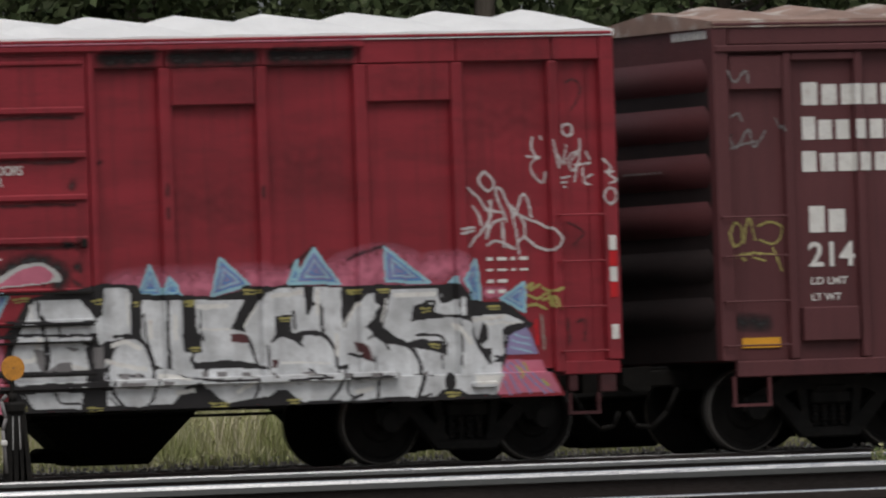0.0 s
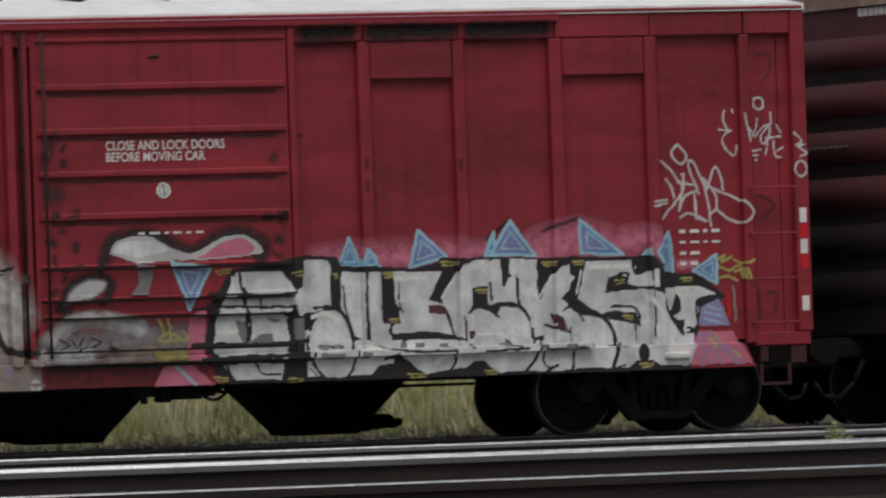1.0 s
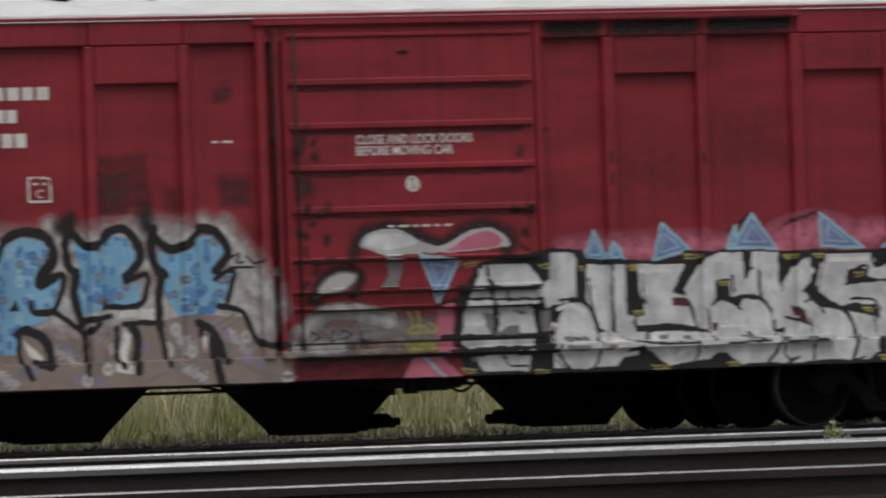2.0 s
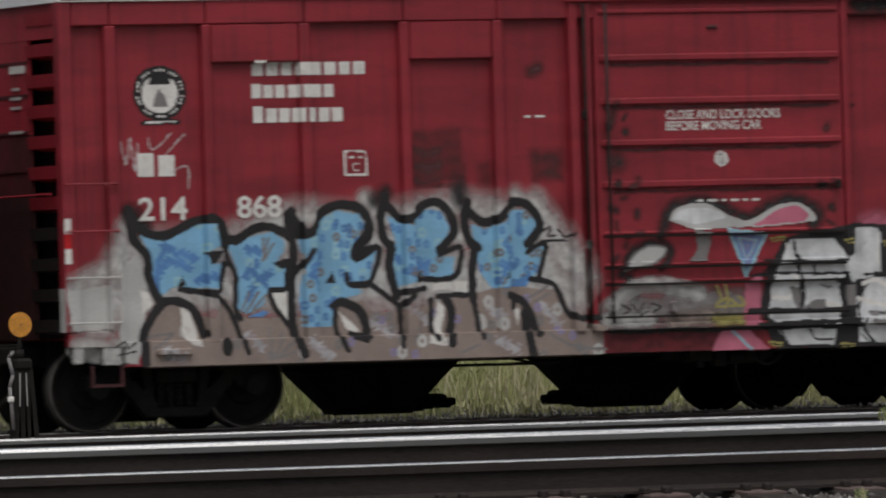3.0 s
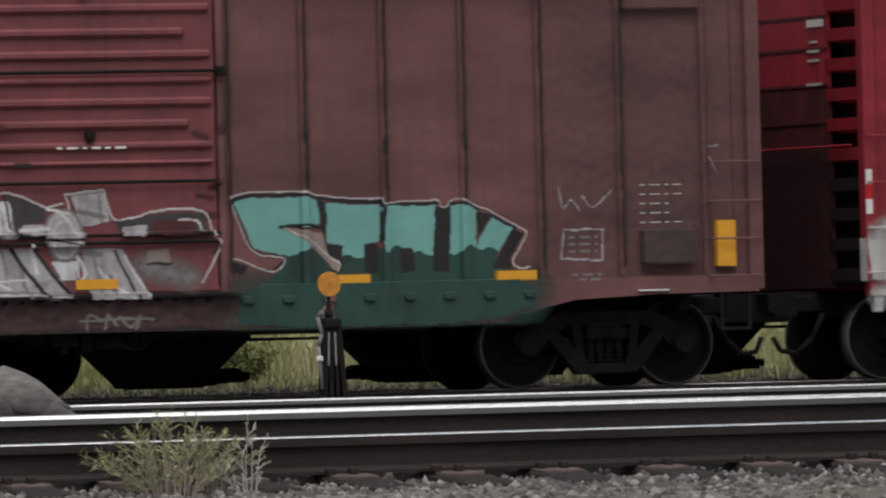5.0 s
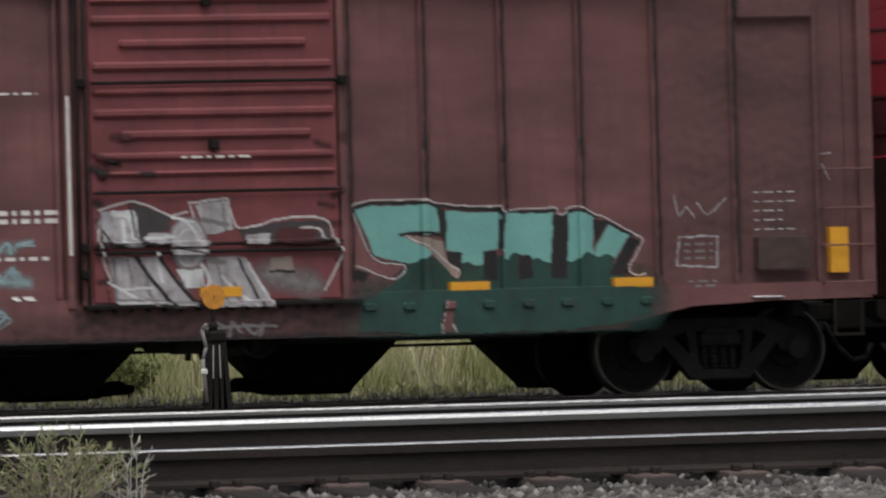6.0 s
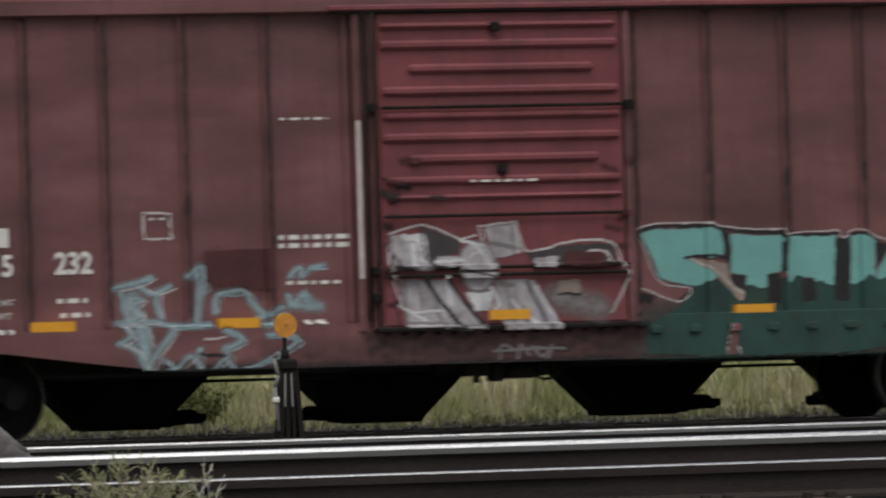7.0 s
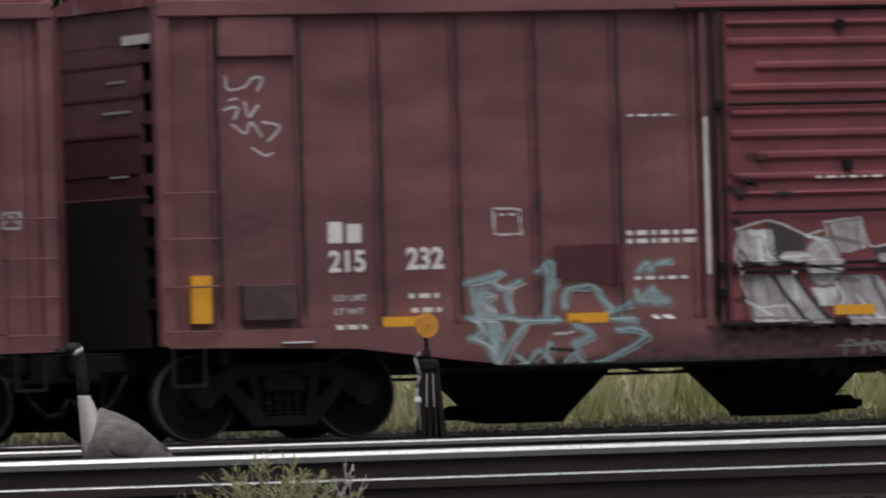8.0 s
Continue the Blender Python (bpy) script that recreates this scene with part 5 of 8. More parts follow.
weed(17.29, 44.74, 64, 0.43, 0.42, 0.060, 0.0022, False, 4, "thick feathery yellow-green weed before the rail")
weed(17.50, 44.80, 16, 0.37, 0.22, 0.05, 0.0022, False, 8, "drooping straw-coloured weed before the rail")
weed(17.66, 44.72, 5, 0.37, 0.17, 0.034, 0.0045, True, 5, "dry grey branching weed before the rail")
weed(46.95, 94.2, 9, 0.36, 0.12, 0.06, 0.010, False, 6, "small leafy weed beside the middle track")
weed(22.1, 44.6, 4, 0.12, 0.06, 0.04, 0.004, False, 7, "small weed in the ballast")


# ---- lettering and spray paint on the cars ----
def letter_blocks(g, mat, count, x0, x1, z0, z1):
    """A word of the railway's own name, as plain blocks; the first is taller."""
    step = (x1 - x0) / count
    for i in range(count):
        a, b, top = x0 + i * step, x0 + (i + 0.80) * step, z1 if i == 0 else z1 - 0.12 * (z1 - z0)
        g.block(mat, a, b, z0, top)


def bars(g, mat, rows, width=0.03):
    """Small lettering too fine to read, as plain bars."""
    for x0, x1, z in rows:
        x = x0
        k = 0
        while x < x1:
            w = (0.07, 0.12, 0.05, 0.1)[k % 4]
            g.block(mat, x, min(x + w, x1), z - width / 2, z + width / 2)
            x += w + 0.05
            k += 1


def scrawl(g, mat, width, *lines):
    for pts in lines:
        g.stroke(mat, width, *pts)


def ellipse(cx, cz, rx, rz, n=18):
    return [(cx + rx * math.cos(math.tau * i / n), cz + rz * math.sin(math.tau * i / n)) for i in range(n)]


def triangle(g, a, b, c):
    g.fill(SPRAY_VIOLET, a, b, c)
    m = tuple((a[i] + b[i] + c[i]) / 3 for i in (0, 1))
    for k in (0.75, 0.5, 0.25):
        q = [tuple(m[i] + (p[i] - m[i]) * k for i in (0, 1)) for p in (a, b, c)]
        g.ring(SPRAY_DEEP if k != 0.5 else SPRAY_CYAN, 0.016, *q)
    g.ring(SPRAY_CYAN, 0.035, a, b, c)


def silver_piece(c):
    g = Paint(c, 41.45, 50.2, 0.66, 2.45)
    # pink haze and blue spikes behind the letters
    g.mist(SPRAY_PINK, 0.24, 0.8, (44.83, 1.96), (45.92, 1.99), (46.46, 1.99))
    g.mist(SPRAY_PINK, 0.30, 0.5, (47.40, 1.99), (47.87, 2.10), (48.27, 1.97))
    g.mist(SPRAY_PINK, 0.14, 0.4, (47.52, 2.09), (47.63, 2.11), (47.79, 2.15)), g.mist(SPRAY_PINK, 0.10, 0.4, (45.62, 1.97), (45.82, 1.99)), g.mist(SPRAY_PINK, 0.1, 0.5, (46.30, 2.07), (46.40, 2.05)), g.mist(SPRAY_PINK, 0.14, 0.4, (47.51, 2.02), (47.72, 2.06))
    g.mist(SPRAY_BLACK, 0.05, 3.0, (47.47, 2.21), (47.63, 2.28), (47.90, 2.35)), g.mist(SPRAY_PINK, 0.08, 0.6, (49.08, 1.82), (49.27, 1.81)), g.mist(SPRAY_BLACK, 0.05, 2.5, (46.81, 2.15), (46.96, 2.26), (47.07, 2.36))
    triangle(g, (45.02, 1.90), (45.16, 2.19), (45.30, 1.88))
    triangle(g, (45.26, 1.88), (45.34, 2.06), (45.52, 1.86))
    triangle(g, (45.86, 1.87), (45.98, 2.25), (46.30, 1.96))
    triangle(g, (46.76, 1.97), (46.87, 2.21), (46.90, 1.97))
    triangle(g, (46.83, 1.97), (47.07, 2.34), (47.35, 1.95))
    triangle(g, (47.90, 1.96), (47.90, 2.33), (48.40, 1.94))
    triangle(g, (48.59, 1.86), (48.69, 1.97), (48.72, 1.85))
    triangle(g, (48.77, 1.96), (48.96, 2.17), (49.01, 1.61))
    triangle(g, (49.23, 1.74), (49.52, 1.90), (49.52, 1.59))
    # the clouds over the door
    g.mist(SPRAY_DKGREY, 0.22, 0.5, (41.63, 1.09), (42.34, 1.13), (43.26, 1.17)), g.mist(SPRAY_DKGREY, 0.2, 0.6, (42.41, 1.28), (42.87, 1.18))
    g.mist(SPRAY_GREY, 0.11, 0.6, (41.63, 1.21), (41.90, 1.38), (42.29, 1.40), (42.67, 1.30)), g.mist(SPRAY_GREY, 0.10, 0.7, (41.56, 1.03), (42.08, 1.05)), g.mist(SPRAY_TAN, 0.12, 0.7, (42.34, 1.01), (42.80, 1.06))
    g.mist(SPRAY_BLACK, 0.11, 0.9, (42.29, 2.06), (42.42, 2.26), (42.79, 2.29), (43.10, 2.17), (43.32, 2.11), (43.59, 2.24), (43.89, 2.29), (44.15, 2.15), (44.07, 2.02))
    g.fill(SPRAY_GREY, *g.curve([(42.33, 2.09), (42.44, 2.24), (42.79, 2.26), (43.06, 2.13), (43.29, 2.08), (43.59, 2.21), (43.89, 2.26), (44.09, 2.13), (44.01, 2.04), (43.22, 2.00), (42.63, 1.99)]))
    g.fill(SILVER, *g.curve([(42.37, 2.11), (42.46, 2.21), (42.77, 2.22), (43.03, 2.11), (42.64, 2.05)]))
    g.fill(SPRAY_PINK, *g.curve([(43.32, 2.02), (43.65, 2.18), (43.88, 2.22), (44.02, 2.12), (43.94, 2.04)]))
    g.fill(SPRAY_DKGREY, (42.62, 1.99), (42.84, 1.96), (42.77, 1.66), (42.57, 1.65), (42.67, 1.78))
    g.mist(SPRAY_BLACK, 0.08, 0.9, (41.76, 1.54), (41.90, 1.77), (42.11, 1.86), (42.31, 1.78))
    g.letter(SPRAY_GREY, SPRAY_DKGREY, 0.025, *g.curve([(41.79, 1.57), (41.90, 1.74), (42.11, 1.83), (42.29, 1.78), (42.18, 1.65), (41.95, 1.60)]))
    g.mist(SPRAY_BLACK, 0.06, 0.8, (42.30, 2.09), (42.21, 1.91), (42.37, 1.76), (42.23, 1.58)), g.mist(SPRAY_BLACK, 0.09, 0.9, (41.84, 1.49), (41.91, 1.21))
    triangle(g, (43.04, 1.97), (43.49, 1.92), (43.24, 1.48))
    g.fill(SPRAY_PINK, (43.23, 1.41), (43.41, 1.49), (43.39, 0.92), (43.18, 0.93))
    g.fill(SPRAY_PINK, (42.81, 0.68), (42.92, 0.88), (43.25, 0.90), (43.53, 0.65))
    g.stroke(SPRAY_CYAN, 0.03, (43.06, 0.88), (43.30, 0.66))
    scrawl(g, SPRAY_YELLOW, 0.03, [(42.88, 1.36), (42.93, 1.24), (42.88, 1.18)], [(42.99, 1.38), (43.00, 1.26)], [(42.87, 1.18), (43.00, 1.23), (42.98, 1.14), (42.86, 1.15)], [(43.03, 1.23), (43.11, 1.17), (43.03, 1.15)], [(43.14, 1.26), (43.20, 1.17), (43.12, 1.15)])
    g.mist(SPRAY_YELLOW, 0.08, 0.7, (42.86, 1.01), (43.17, 1.01))
    scrawl(g, SPRAY_BLACK, 0.02, [(41.73, 1.20), (41.83, 1.14), (41.75, 1.10)], [(41.86, 1.19), (41.92, 1.11)], [(41.99, 1.20), (41.95, 1.09), (42.05, 1.11)], [(42.09, 1.19), (42.20, 1.16), (42.10, 1.10)])
    # black ground, then the silver letters
    g.fill(SPRAY_BLACK, (43.40, 1.16), (43.48, 1.49), (43.71, 1.88), (44.14, 1.95), (44.57, 2.02), (45.00, 2.00), (45.07, 1.90), (45.89, 1.85), (46.36, 1.94), (48.74, 1.91), (48.86, 1.75), (49.31, 1.68), (49.63, 1.46), (49.29, 1.24), (49.22, 0.71), (48.29, 0.70), (46.81, 0.69), (45.61, 0.69), (44.68, 0.71), (43.89, 0.69), (43.53, 0.71))
    g.fill(SILVER, (43.53, 1.35), (43.57, 1.44), (43.79, 1.86), (43.85, 1.86), (44.31, 1.86), (44.43, 1.71), (44.49, 1.62), (44.48, 1.48), (44.37, 1.39), (44.38, 1.09), (44.33, 0.96), (44.29, 0.69), (43.75, 0.70), (43.58, 0.91), (43.50, 1.03))
    g.fill(SPRAY_DKGREY, (43.77, 1.33), (43.92, 1.29), (43.93, 1.13), (44.06, 1.20), (44.19, 1.17), (44.16, 1.06), (43.84, 1.11)), g.fill(SILVER, (44.63, 1.98), (44.90, 1.96), (44.94, 1.88), (44.92, 1.45), (44.64, 1.41), (44.52, 1.36), (44.47, 1.48), (44.49, 1.66), (44.60, 1.70))
    g.fill(SILVER, (45.06, 1.84), (45.28, 1.83), (45.31, 1.78), (45.28, 1.09), (45.16, 1.16), (45.04, 1.44)), g.fill(SILVER, (45.33, 1.82), (45.52, 1.82), (45.53, 1.29), (45.62, 1.24), (45.62, 1.08), (45.33, 1.09))
    g.fill(SILVER, (44.61, 1.18), (45.26, 1.09), (45.62, 1.06), (45.62, 0.97), (45.37, 0.72), (45.24, 0.73), (44.59, 0.72)), g.letter(SILVER, SPRAY_BLACK, 0.03, *ellipse(44.91, 1.05, 0.27, 0.40))
    g.fill(SILVER, (45.39, 1.80), (45.51, 1.79), (45.52, 1.29), (45.62, 1.26), (45.61, 1.08), (45.36, 1.09)), g.fill(SILVER, (45.66, 1.82), (46.25, 1.81), (46.08, 1.50), (46.27, 1.45), (46.27, 1.32), (46.37, 1.13), (46.06, 1.16), (45.64, 1.15), (45.63, 1.25), (45.74, 1.27), (45.70, 1.42))
    g.fill(SILVER, (45.36, 1.10), (47.69, 1.03), (47.69, 0.90), (45.35, 0.96)), g.fill(SILVER, (45.36, 0.98), (47.69, 0.91), (47.68, 0.70), (47.36, 0.70), (46.75, 0.71), (46.40, 0.76), (45.97, 0.72), (45.60, 0.92), (45.35, 0.75))
    g.fill(SILVER, (46.46, 1.88), (46.65, 1.94), (46.94, 1.92), (46.96, 1.64), (47.02, 1.73), (47.12, 1.71), (47.14, 1.45), (46.98, 1.44), (46.82, 1.41), (46.78, 1.44), (46.78, 1.64), (46.58, 1.63), (46.55, 1.43), (46.47, 1.33), (46.46, 1.06), (46.38, 1.13), (46.23, 1.50))
    g.fill(SILVER, (47.04, 1.92), (47.37, 1.91), (47.38, 1.49), (47.59, 1.81), (47.72, 1.85), (47.72, 1.57), (47.62, 1.46), (47.64, 1.42), (47.53, 1.10), (47.30, 1.08), (47.23, 1.33), (47.15, 1.45), (47.15, 1.71), (47.03, 1.75))
    g.fill(SILVER, (46.47, 1.33), (46.68, 1.40), (46.88, 1.32), (46.93, 1.41), (47.13, 1.40), (47.26, 1.26), (47.31, 1.03), (46.46, 1.06))
    g.fill(SILVER, (47.48, 1.73), (47.64, 1.84), (47.82, 1.69), (47.63, 1.47), (47.68, 1.39), (47.55, 1.32), (47.44, 1.39)), g.fill(SILVER, (47.44, 1.25), (47.73, 1.39), (47.86, 1.31), (48.23, 1.23), (48.55, 1.17), (48.86, 0.97), (48.91, 0.72), (48.48, 0.71), (47.42, 0.72))
    g.fill(SILVER, (47.95, 1.87), (48.54, 1.88), (48.56, 1.72), (48.79, 1.78), (48.79, 1.58), (48.46, 1.58), (48.45, 1.68), (48.36, 1.74), (48.22, 1.68), (48.18, 1.52), (48.24, 1.53), (48.73, 1.56), (48.86, 1.50), (48.93, 1.28), (49.09, 1.05), (49.24, 1.05), (49.23, 0.86), (48.86, 0.82), (48.84, 0.94), (48.73, 1.01), (48.61, 1.07), (48.58, 1.26), (48.32, 1.33), (48.10, 1.30), (47.84, 1.48))
    g.fill(SILVER, (48.86, 1.57), (49.29, 1.58), (49.53, 1.48), (49.29, 1.42), (49.27, 1.12), (49.11, 1.06), (48.93, 1.28)), g.fill(SILVER, (48.60, 1.07), (49.24, 1.05), (49.21, 0.86), (49.12, 0.72), (48.85, 0.73), (48.64, 0.76))
    # black shapes between the letters
    for pts in ([(44.39, 1.37), (44.62, 1.36), (44.61, 1.07), (44.38, 1.07)], [(44.36, 1.05), (44.58, 1.04), (44.54, 0.70), (44.33, 0.71)], [(44.95, 1.88), (45.06, 1.84), (45.04, 1.42), (44.93, 1.44)], [(45.52, 1.82), (45.66, 1.81), (45.68, 1.51), (45.74, 1.42), (45.72, 1.29), (45.55, 1.27)], [(46.20, 1.95), (46.41, 1.94), (46.41, 1.87), (46.15, 1.50), (46.09, 1.53), (46.26, 1.77)],
                [(46.57, 1.63), (46.77, 1.62), (46.78, 1.42), (46.57, 1.43)], [(47.38, 1.92), (47.61, 1.90), (47.59, 1.81), (47.39, 1.47), (47.37, 1.52)], [(45.35, 0.74), (45.50, 0.90), (45.63, 0.94), (45.80, 0.85), (45.97, 0.67), (45.34, 0.68)], [(46.36, 0.71), (46.56, 0.84), (46.68, 0.84), (46.85, 0.68)], [(48.21, 1.71), (48.44, 1.70), (48.45, 1.58), (48.18, 1.52)],
                [(48.29, 1.31), (48.53, 1.31), (48.60, 1.13), (48.50, 1.20), (48.31, 1.25)], [(47.75, 1.93), (47.95, 1.92), (47.94, 1.84), (47.79, 1.48), (47.89, 1.33), (47.84, 1.31), (47.60, 1.47), (47.82, 1.68)], [(49.02, 1.49), (49.07, 1.45), (49.08, 1.30), (48.98, 1.25), (49.03, 1.20), (49.11, 1.20), (49.09, 1.06), (48.93, 1.28), (48.97, 1.35)], [(48.37, 0.70), (48.48, 0.79), (48.67, 0.78), (48.81, 0.69)], [(49.05, 1.72), (49.28, 1.71), (49.26, 1.57), (49.03, 1.59)]):
        g.fill(SPRAY_BLACK, *pts)
    # outlines and inner lines
    for w, pts in ((0.03, [(43.82, 1.87), (43.87, 1.56), (43.93, 1.33), (43.92, 1.20)]), (0.035, [(43.79, 1.88), (44.04, 1.87), (44.31, 1.89), (44.43, 1.78)]), (0.035, [(44.62, 1.98), (44.89, 1.98), (44.98, 1.88)]), (0.03, [(44.32, 1.42), (44.39, 1.37), (44.62, 1.36)]), (0.025, [(45.09, 1.69), (45.09, 1.46), (45.18, 1.09)]), (0.02, [(45.31, 1.84), (45.31, 1.09)]), (0.02, [(44.65, 0.86), (44.74, 0.72)]),
                   (0.02, [(45.73, 1.70), (45.74, 1.47), (45.77, 1.38)]), (0.03, [(45.63, 1.25), (45.64, 1.15), (46.06, 1.15), (46.37, 1.11)]), (0.02, [(46.20, 1.50), (46.39, 1.77)]), (0.03, [(46.46, 1.88), (46.65, 1.94), (46.95, 1.93)]), (0.035, [(46.95, 1.92), (46.97, 1.64), (47.02, 1.73), (47.12, 1.71), (47.14, 1.45)]), (0.04, [(46.79, 1.39), (46.93, 1.44), (47.13, 1.42), (47.26, 1.27), (47.30, 1.08)]),
                   (0.03, [(46.80, 1.67), (46.83, 1.48)]), (0.03, [(45.76, 1.08), (45.94, 1.13), (46.16, 1.09)]), (0.03, [(46.31, 0.95), (46.33, 0.83), (46.23, 0.72)]), (0.035, [(47.32, 1.03), (47.30, 0.87), (47.16, 0.70)]), (0.03, [(46.80, 1.39), (46.90, 1.30)]), (0.025, [(46.45, 1.31), (46.46, 1.06)]), (0.03, [(46.27, 1.41), (46.38, 1.08)]), (0.025, [(47.40, 1.03), (47.37, 0.80), (47.44, 0.73)]), (0.03, [(47.41, 0.71), (47.54, 0.77)]),
                   (0.045, [(47.79, 1.43), (48.08, 1.30), (48.23, 1.15), (48.27, 0.94), (48.20, 0.71)]), (0.03, [(47.70, 1.15), (47.74, 0.90), (47.71, 0.71)]), (0.03, [(47.86, 1.31), (47.90, 1.24)]), (0.035, [(48.52, 1.88), (48.56, 1.72), (48.79, 1.78), (48.82, 1.57)]), (0.03, [(48.36, 1.74), (48.46, 1.73), (48.47, 1.59), (48.83, 1.56)]), (0.03, [(48.73, 1.56), (48.87, 1.49), (48.93, 1.28), (49.09, 1.05)]), (0.02, [(48.72, 1.89), (48.72, 1.02)]),
                   (0.03, [(48.24, 1.37), (48.50, 1.36), (48.58, 1.26)]), (0.03, [(48.86, 1.58), (49.29, 1.58), (49.53, 1.48), (49.28, 1.41), (49.27, 1.12), (49.14, 1.12)]), (0.03, [(49.24, 1.13), (49.23, 0.86), (49.12, 0.72)]), (0.02, [(48.52, 1.17), (48.54, 1.00)]), (0.02, [(48.20, 0.96), (48.41, 0.94)]), (0.03, [(47.44, 1.20), (47.70, 1.10)]), (0.02, [(47.84, 1.48), (47.89, 1.65)]), (0.02, [(48.21, 0.71), (48.35, 0.74)])):
        g.stroke(SPRAY_BLACK, w, *pts)
    for pts in ([(45.43, 1.01), (45.81, 0.96), (46.31, 0.94)], [(46.66, 0.94), (47.17, 0.94)], [(44.78, 1.05), (45.05, 1.03)], [(47.42, 0.94), (47.88, 0.93)], [(46.97, 1.04), (47.09, 0.96)], [(43.68, 0.93), (44.00, 0.90)]):
        g.stroke(SPRAY_BLACK, 0.03, *pts)
    g.fill(PATCH_AND_SHADE, (46.49, 1.17), (46.61, 1.16), (46.59, 1.08), (46.50, 1.08)), g.fill(PATCH_AND_SHADE, (47.49, 1.33), (47.62, 1.27), (47.67, 1.10), (47.56, 1.15)), g.fill(PATCH_AND_SHADE, (46.06, 1.45), (46.26, 1.44), (46.27, 1.35), (46.07, 1.36))
    g.mist(SPRAY_DKGREY, 0.10, 1.4, (44.72, 1.31), (45.06, 1.21)), g.mist(SPRAY_DKGREY, 0.1, 1.4, (47.96, 1.09), (48.22, 0.99))
    for pts in ([(43.74, 1.82), (43.77, 1.57)], [(44.89, 1.90), (44.91, 1.58)], [(45.39, 1.66), (45.39, 1.48)], [(43.55, 1.22), (43.77, 1.22)], [(45.75, 1.51), (46.05, 1.49)], [(46.64, 1.12), (47.22, 1.11)], [(46.23, 1.52), (46.39, 1.73)], [(47.84, 1.53), (47.89, 1.76)], [(49.07, 1.47), (49.47, 1.48)], [(47.45, 1.56), (47.56, 1.75)], [(47.37, 1.49), (47.55, 1.74)]):
        g.stroke(WHITE, 0.022, *pts)
    g.fill(WHITE, (48.88, 0.93), (49.18, 0.93), (49.15, 0.83), (48.87, 0.83))
    for pts in ([(43.55, 1.23), (43.75, 1.23), (43.82, 1.44)], [(44.63, 1.20), (44.79, 1.16), (45.08, 1.10)], [(45.40, 1.63), (45.40, 1.42)], [(44.20, 1.15), (44.35, 1.11)], [(45.16, 1.61), (45.15, 1.43)], [(45.24, 1.02), (45.50, 0.98)], [(44.10, 1.10), (44.33, 1.08)], [(44.70, 1.37), (44.86, 1.40), (45.01, 1.32)], [(45.69, 1.74), (46.04, 1.76)], [(46.52, 1.84), (46.90, 1.87)], [(47.08, 1.87), (47.09, 1.64)], [(47.29, 1.40), (47.30, 1.20)], [(47.99, 1.81), (48.47, 1.82)], [(48.67, 1.48), (48.82, 1.28)], [(48.91, 1.53), (49.26, 1.54)], [(45.40, 0.84), (45.58, 0.85)], [(46.10, 0.84), (46.26, 0.90)], [(47.47, 0.79), (47.66, 0.83)]):
        g.stroke(WHITE, 0.05, *pts)
    for pts in ([(43.75, 1.35), (43.88, 1.34), (43.86, 1.27), (43.91, 1.13), (43.85, 1.09), (43.79, 1.20)], [(44.01, 1.19), (44.18, 1.20), (44.20, 1.09), (44.11, 1.05), (44.02, 1.10)], [(44.44, 1.36), (44.60, 1.35), (44.59, 1.07), (44.44, 1.07)], [(44.77, 1.05), (44.90, 1.06), (44.89, 1.00), (44.78, 1.00)], [(44.95, 1.06), (45.03, 1.07), (45.03, 1.02), (44.95, 1.01)], [(44.72, 0.96), (45.01, 0.96), (45.01, 0.90), (44.71, 0.90)], [(45.21, 0.97), (45.33, 0.96), (45.32, 0.91), (45.20, 0.90)], [(44.10, 1.37), (44.32, 1.33), (44.21, 1.31)]):
        g.fill(SPRAY_DKGREY, *pts)
    for w, pts in ((0.03, [(43.46, 1.64), (43.92, 1.61), (44.48, 1.62)]), (0.03, [(43.30, 1.48), (43.92, 1.49), (44.47, 1.47)]), (0.04, [(43.88, 1.67), (43.89, 1.46), (43.90, 1.13)]), (0.025, [(44.07, 1.61), (44.06, 1.46)]), (0.025, [(43.57, 1.62), (43.43, 1.48)]), (0.05, [(43.26, 1.10), (43.91, 1.08), (44.39, 1.09), (44.62, 1.11)]), (0.05, [(43.35, 0.94), (43.90, 0.95), (44.36, 0.96)]),
                   (0.03, [(43.65, 0.87), (43.73, 0.69)]), (0.02, [(44.02, 0.86), (44.06, 0.77), (44.28, 0.76)]), (0.025, [(44.34, 1.40), (44.42, 1.36), (44.58, 1.37)]), (0.03, [(44.73, 1.46), (44.93, 1.46), (45.09, 1.32), (45.16, 1.10)]), (0.02, [(44.62, 0.81), (44.71, 0.71)]), (0.03, [(44.37, 1.33), (44.40, 1.09)]), (0.02, [(43.97, 0.92), (44.04, 0.79)])):
        g.stroke(SPRAY_BLACK, w, *pts)
    # grey dashes that paint the spots of shade along the sill
    for a in ([(45.73, 1.06), (45.80, 1.00)], [(45.90, 1.05), (46.01, 1.00)], [(46.19, 1.03), (46.29, 0.98)], [(46.49, 1.02), (46.54, 0.96)], [(46.89, 1.02), (47.02, 0.97)], [(47.32, 1.00), (47.37, 0.94)], [(47.61, 0.99), (47.72, 0.94)], [(47.93, 0.99), (48.03, 0.94)], [(48.30, 0.98), (48.35, 0.93)]):
        g.block(SPRAY_DKGREY, a[0][0], a[1][0], a[1][1], a[0][1])
    g.mist(SPRAY_PINK, 0.2, 0.6, (48.26, 2.04), (48.67, 2.11), (48.80, 2.01)), g.mist(SPRAY_PINK, 0.16, 0.8, (45.77, 2.04), (46.45, 2.03), (46.91, 2.03), (47.66, 2.04))
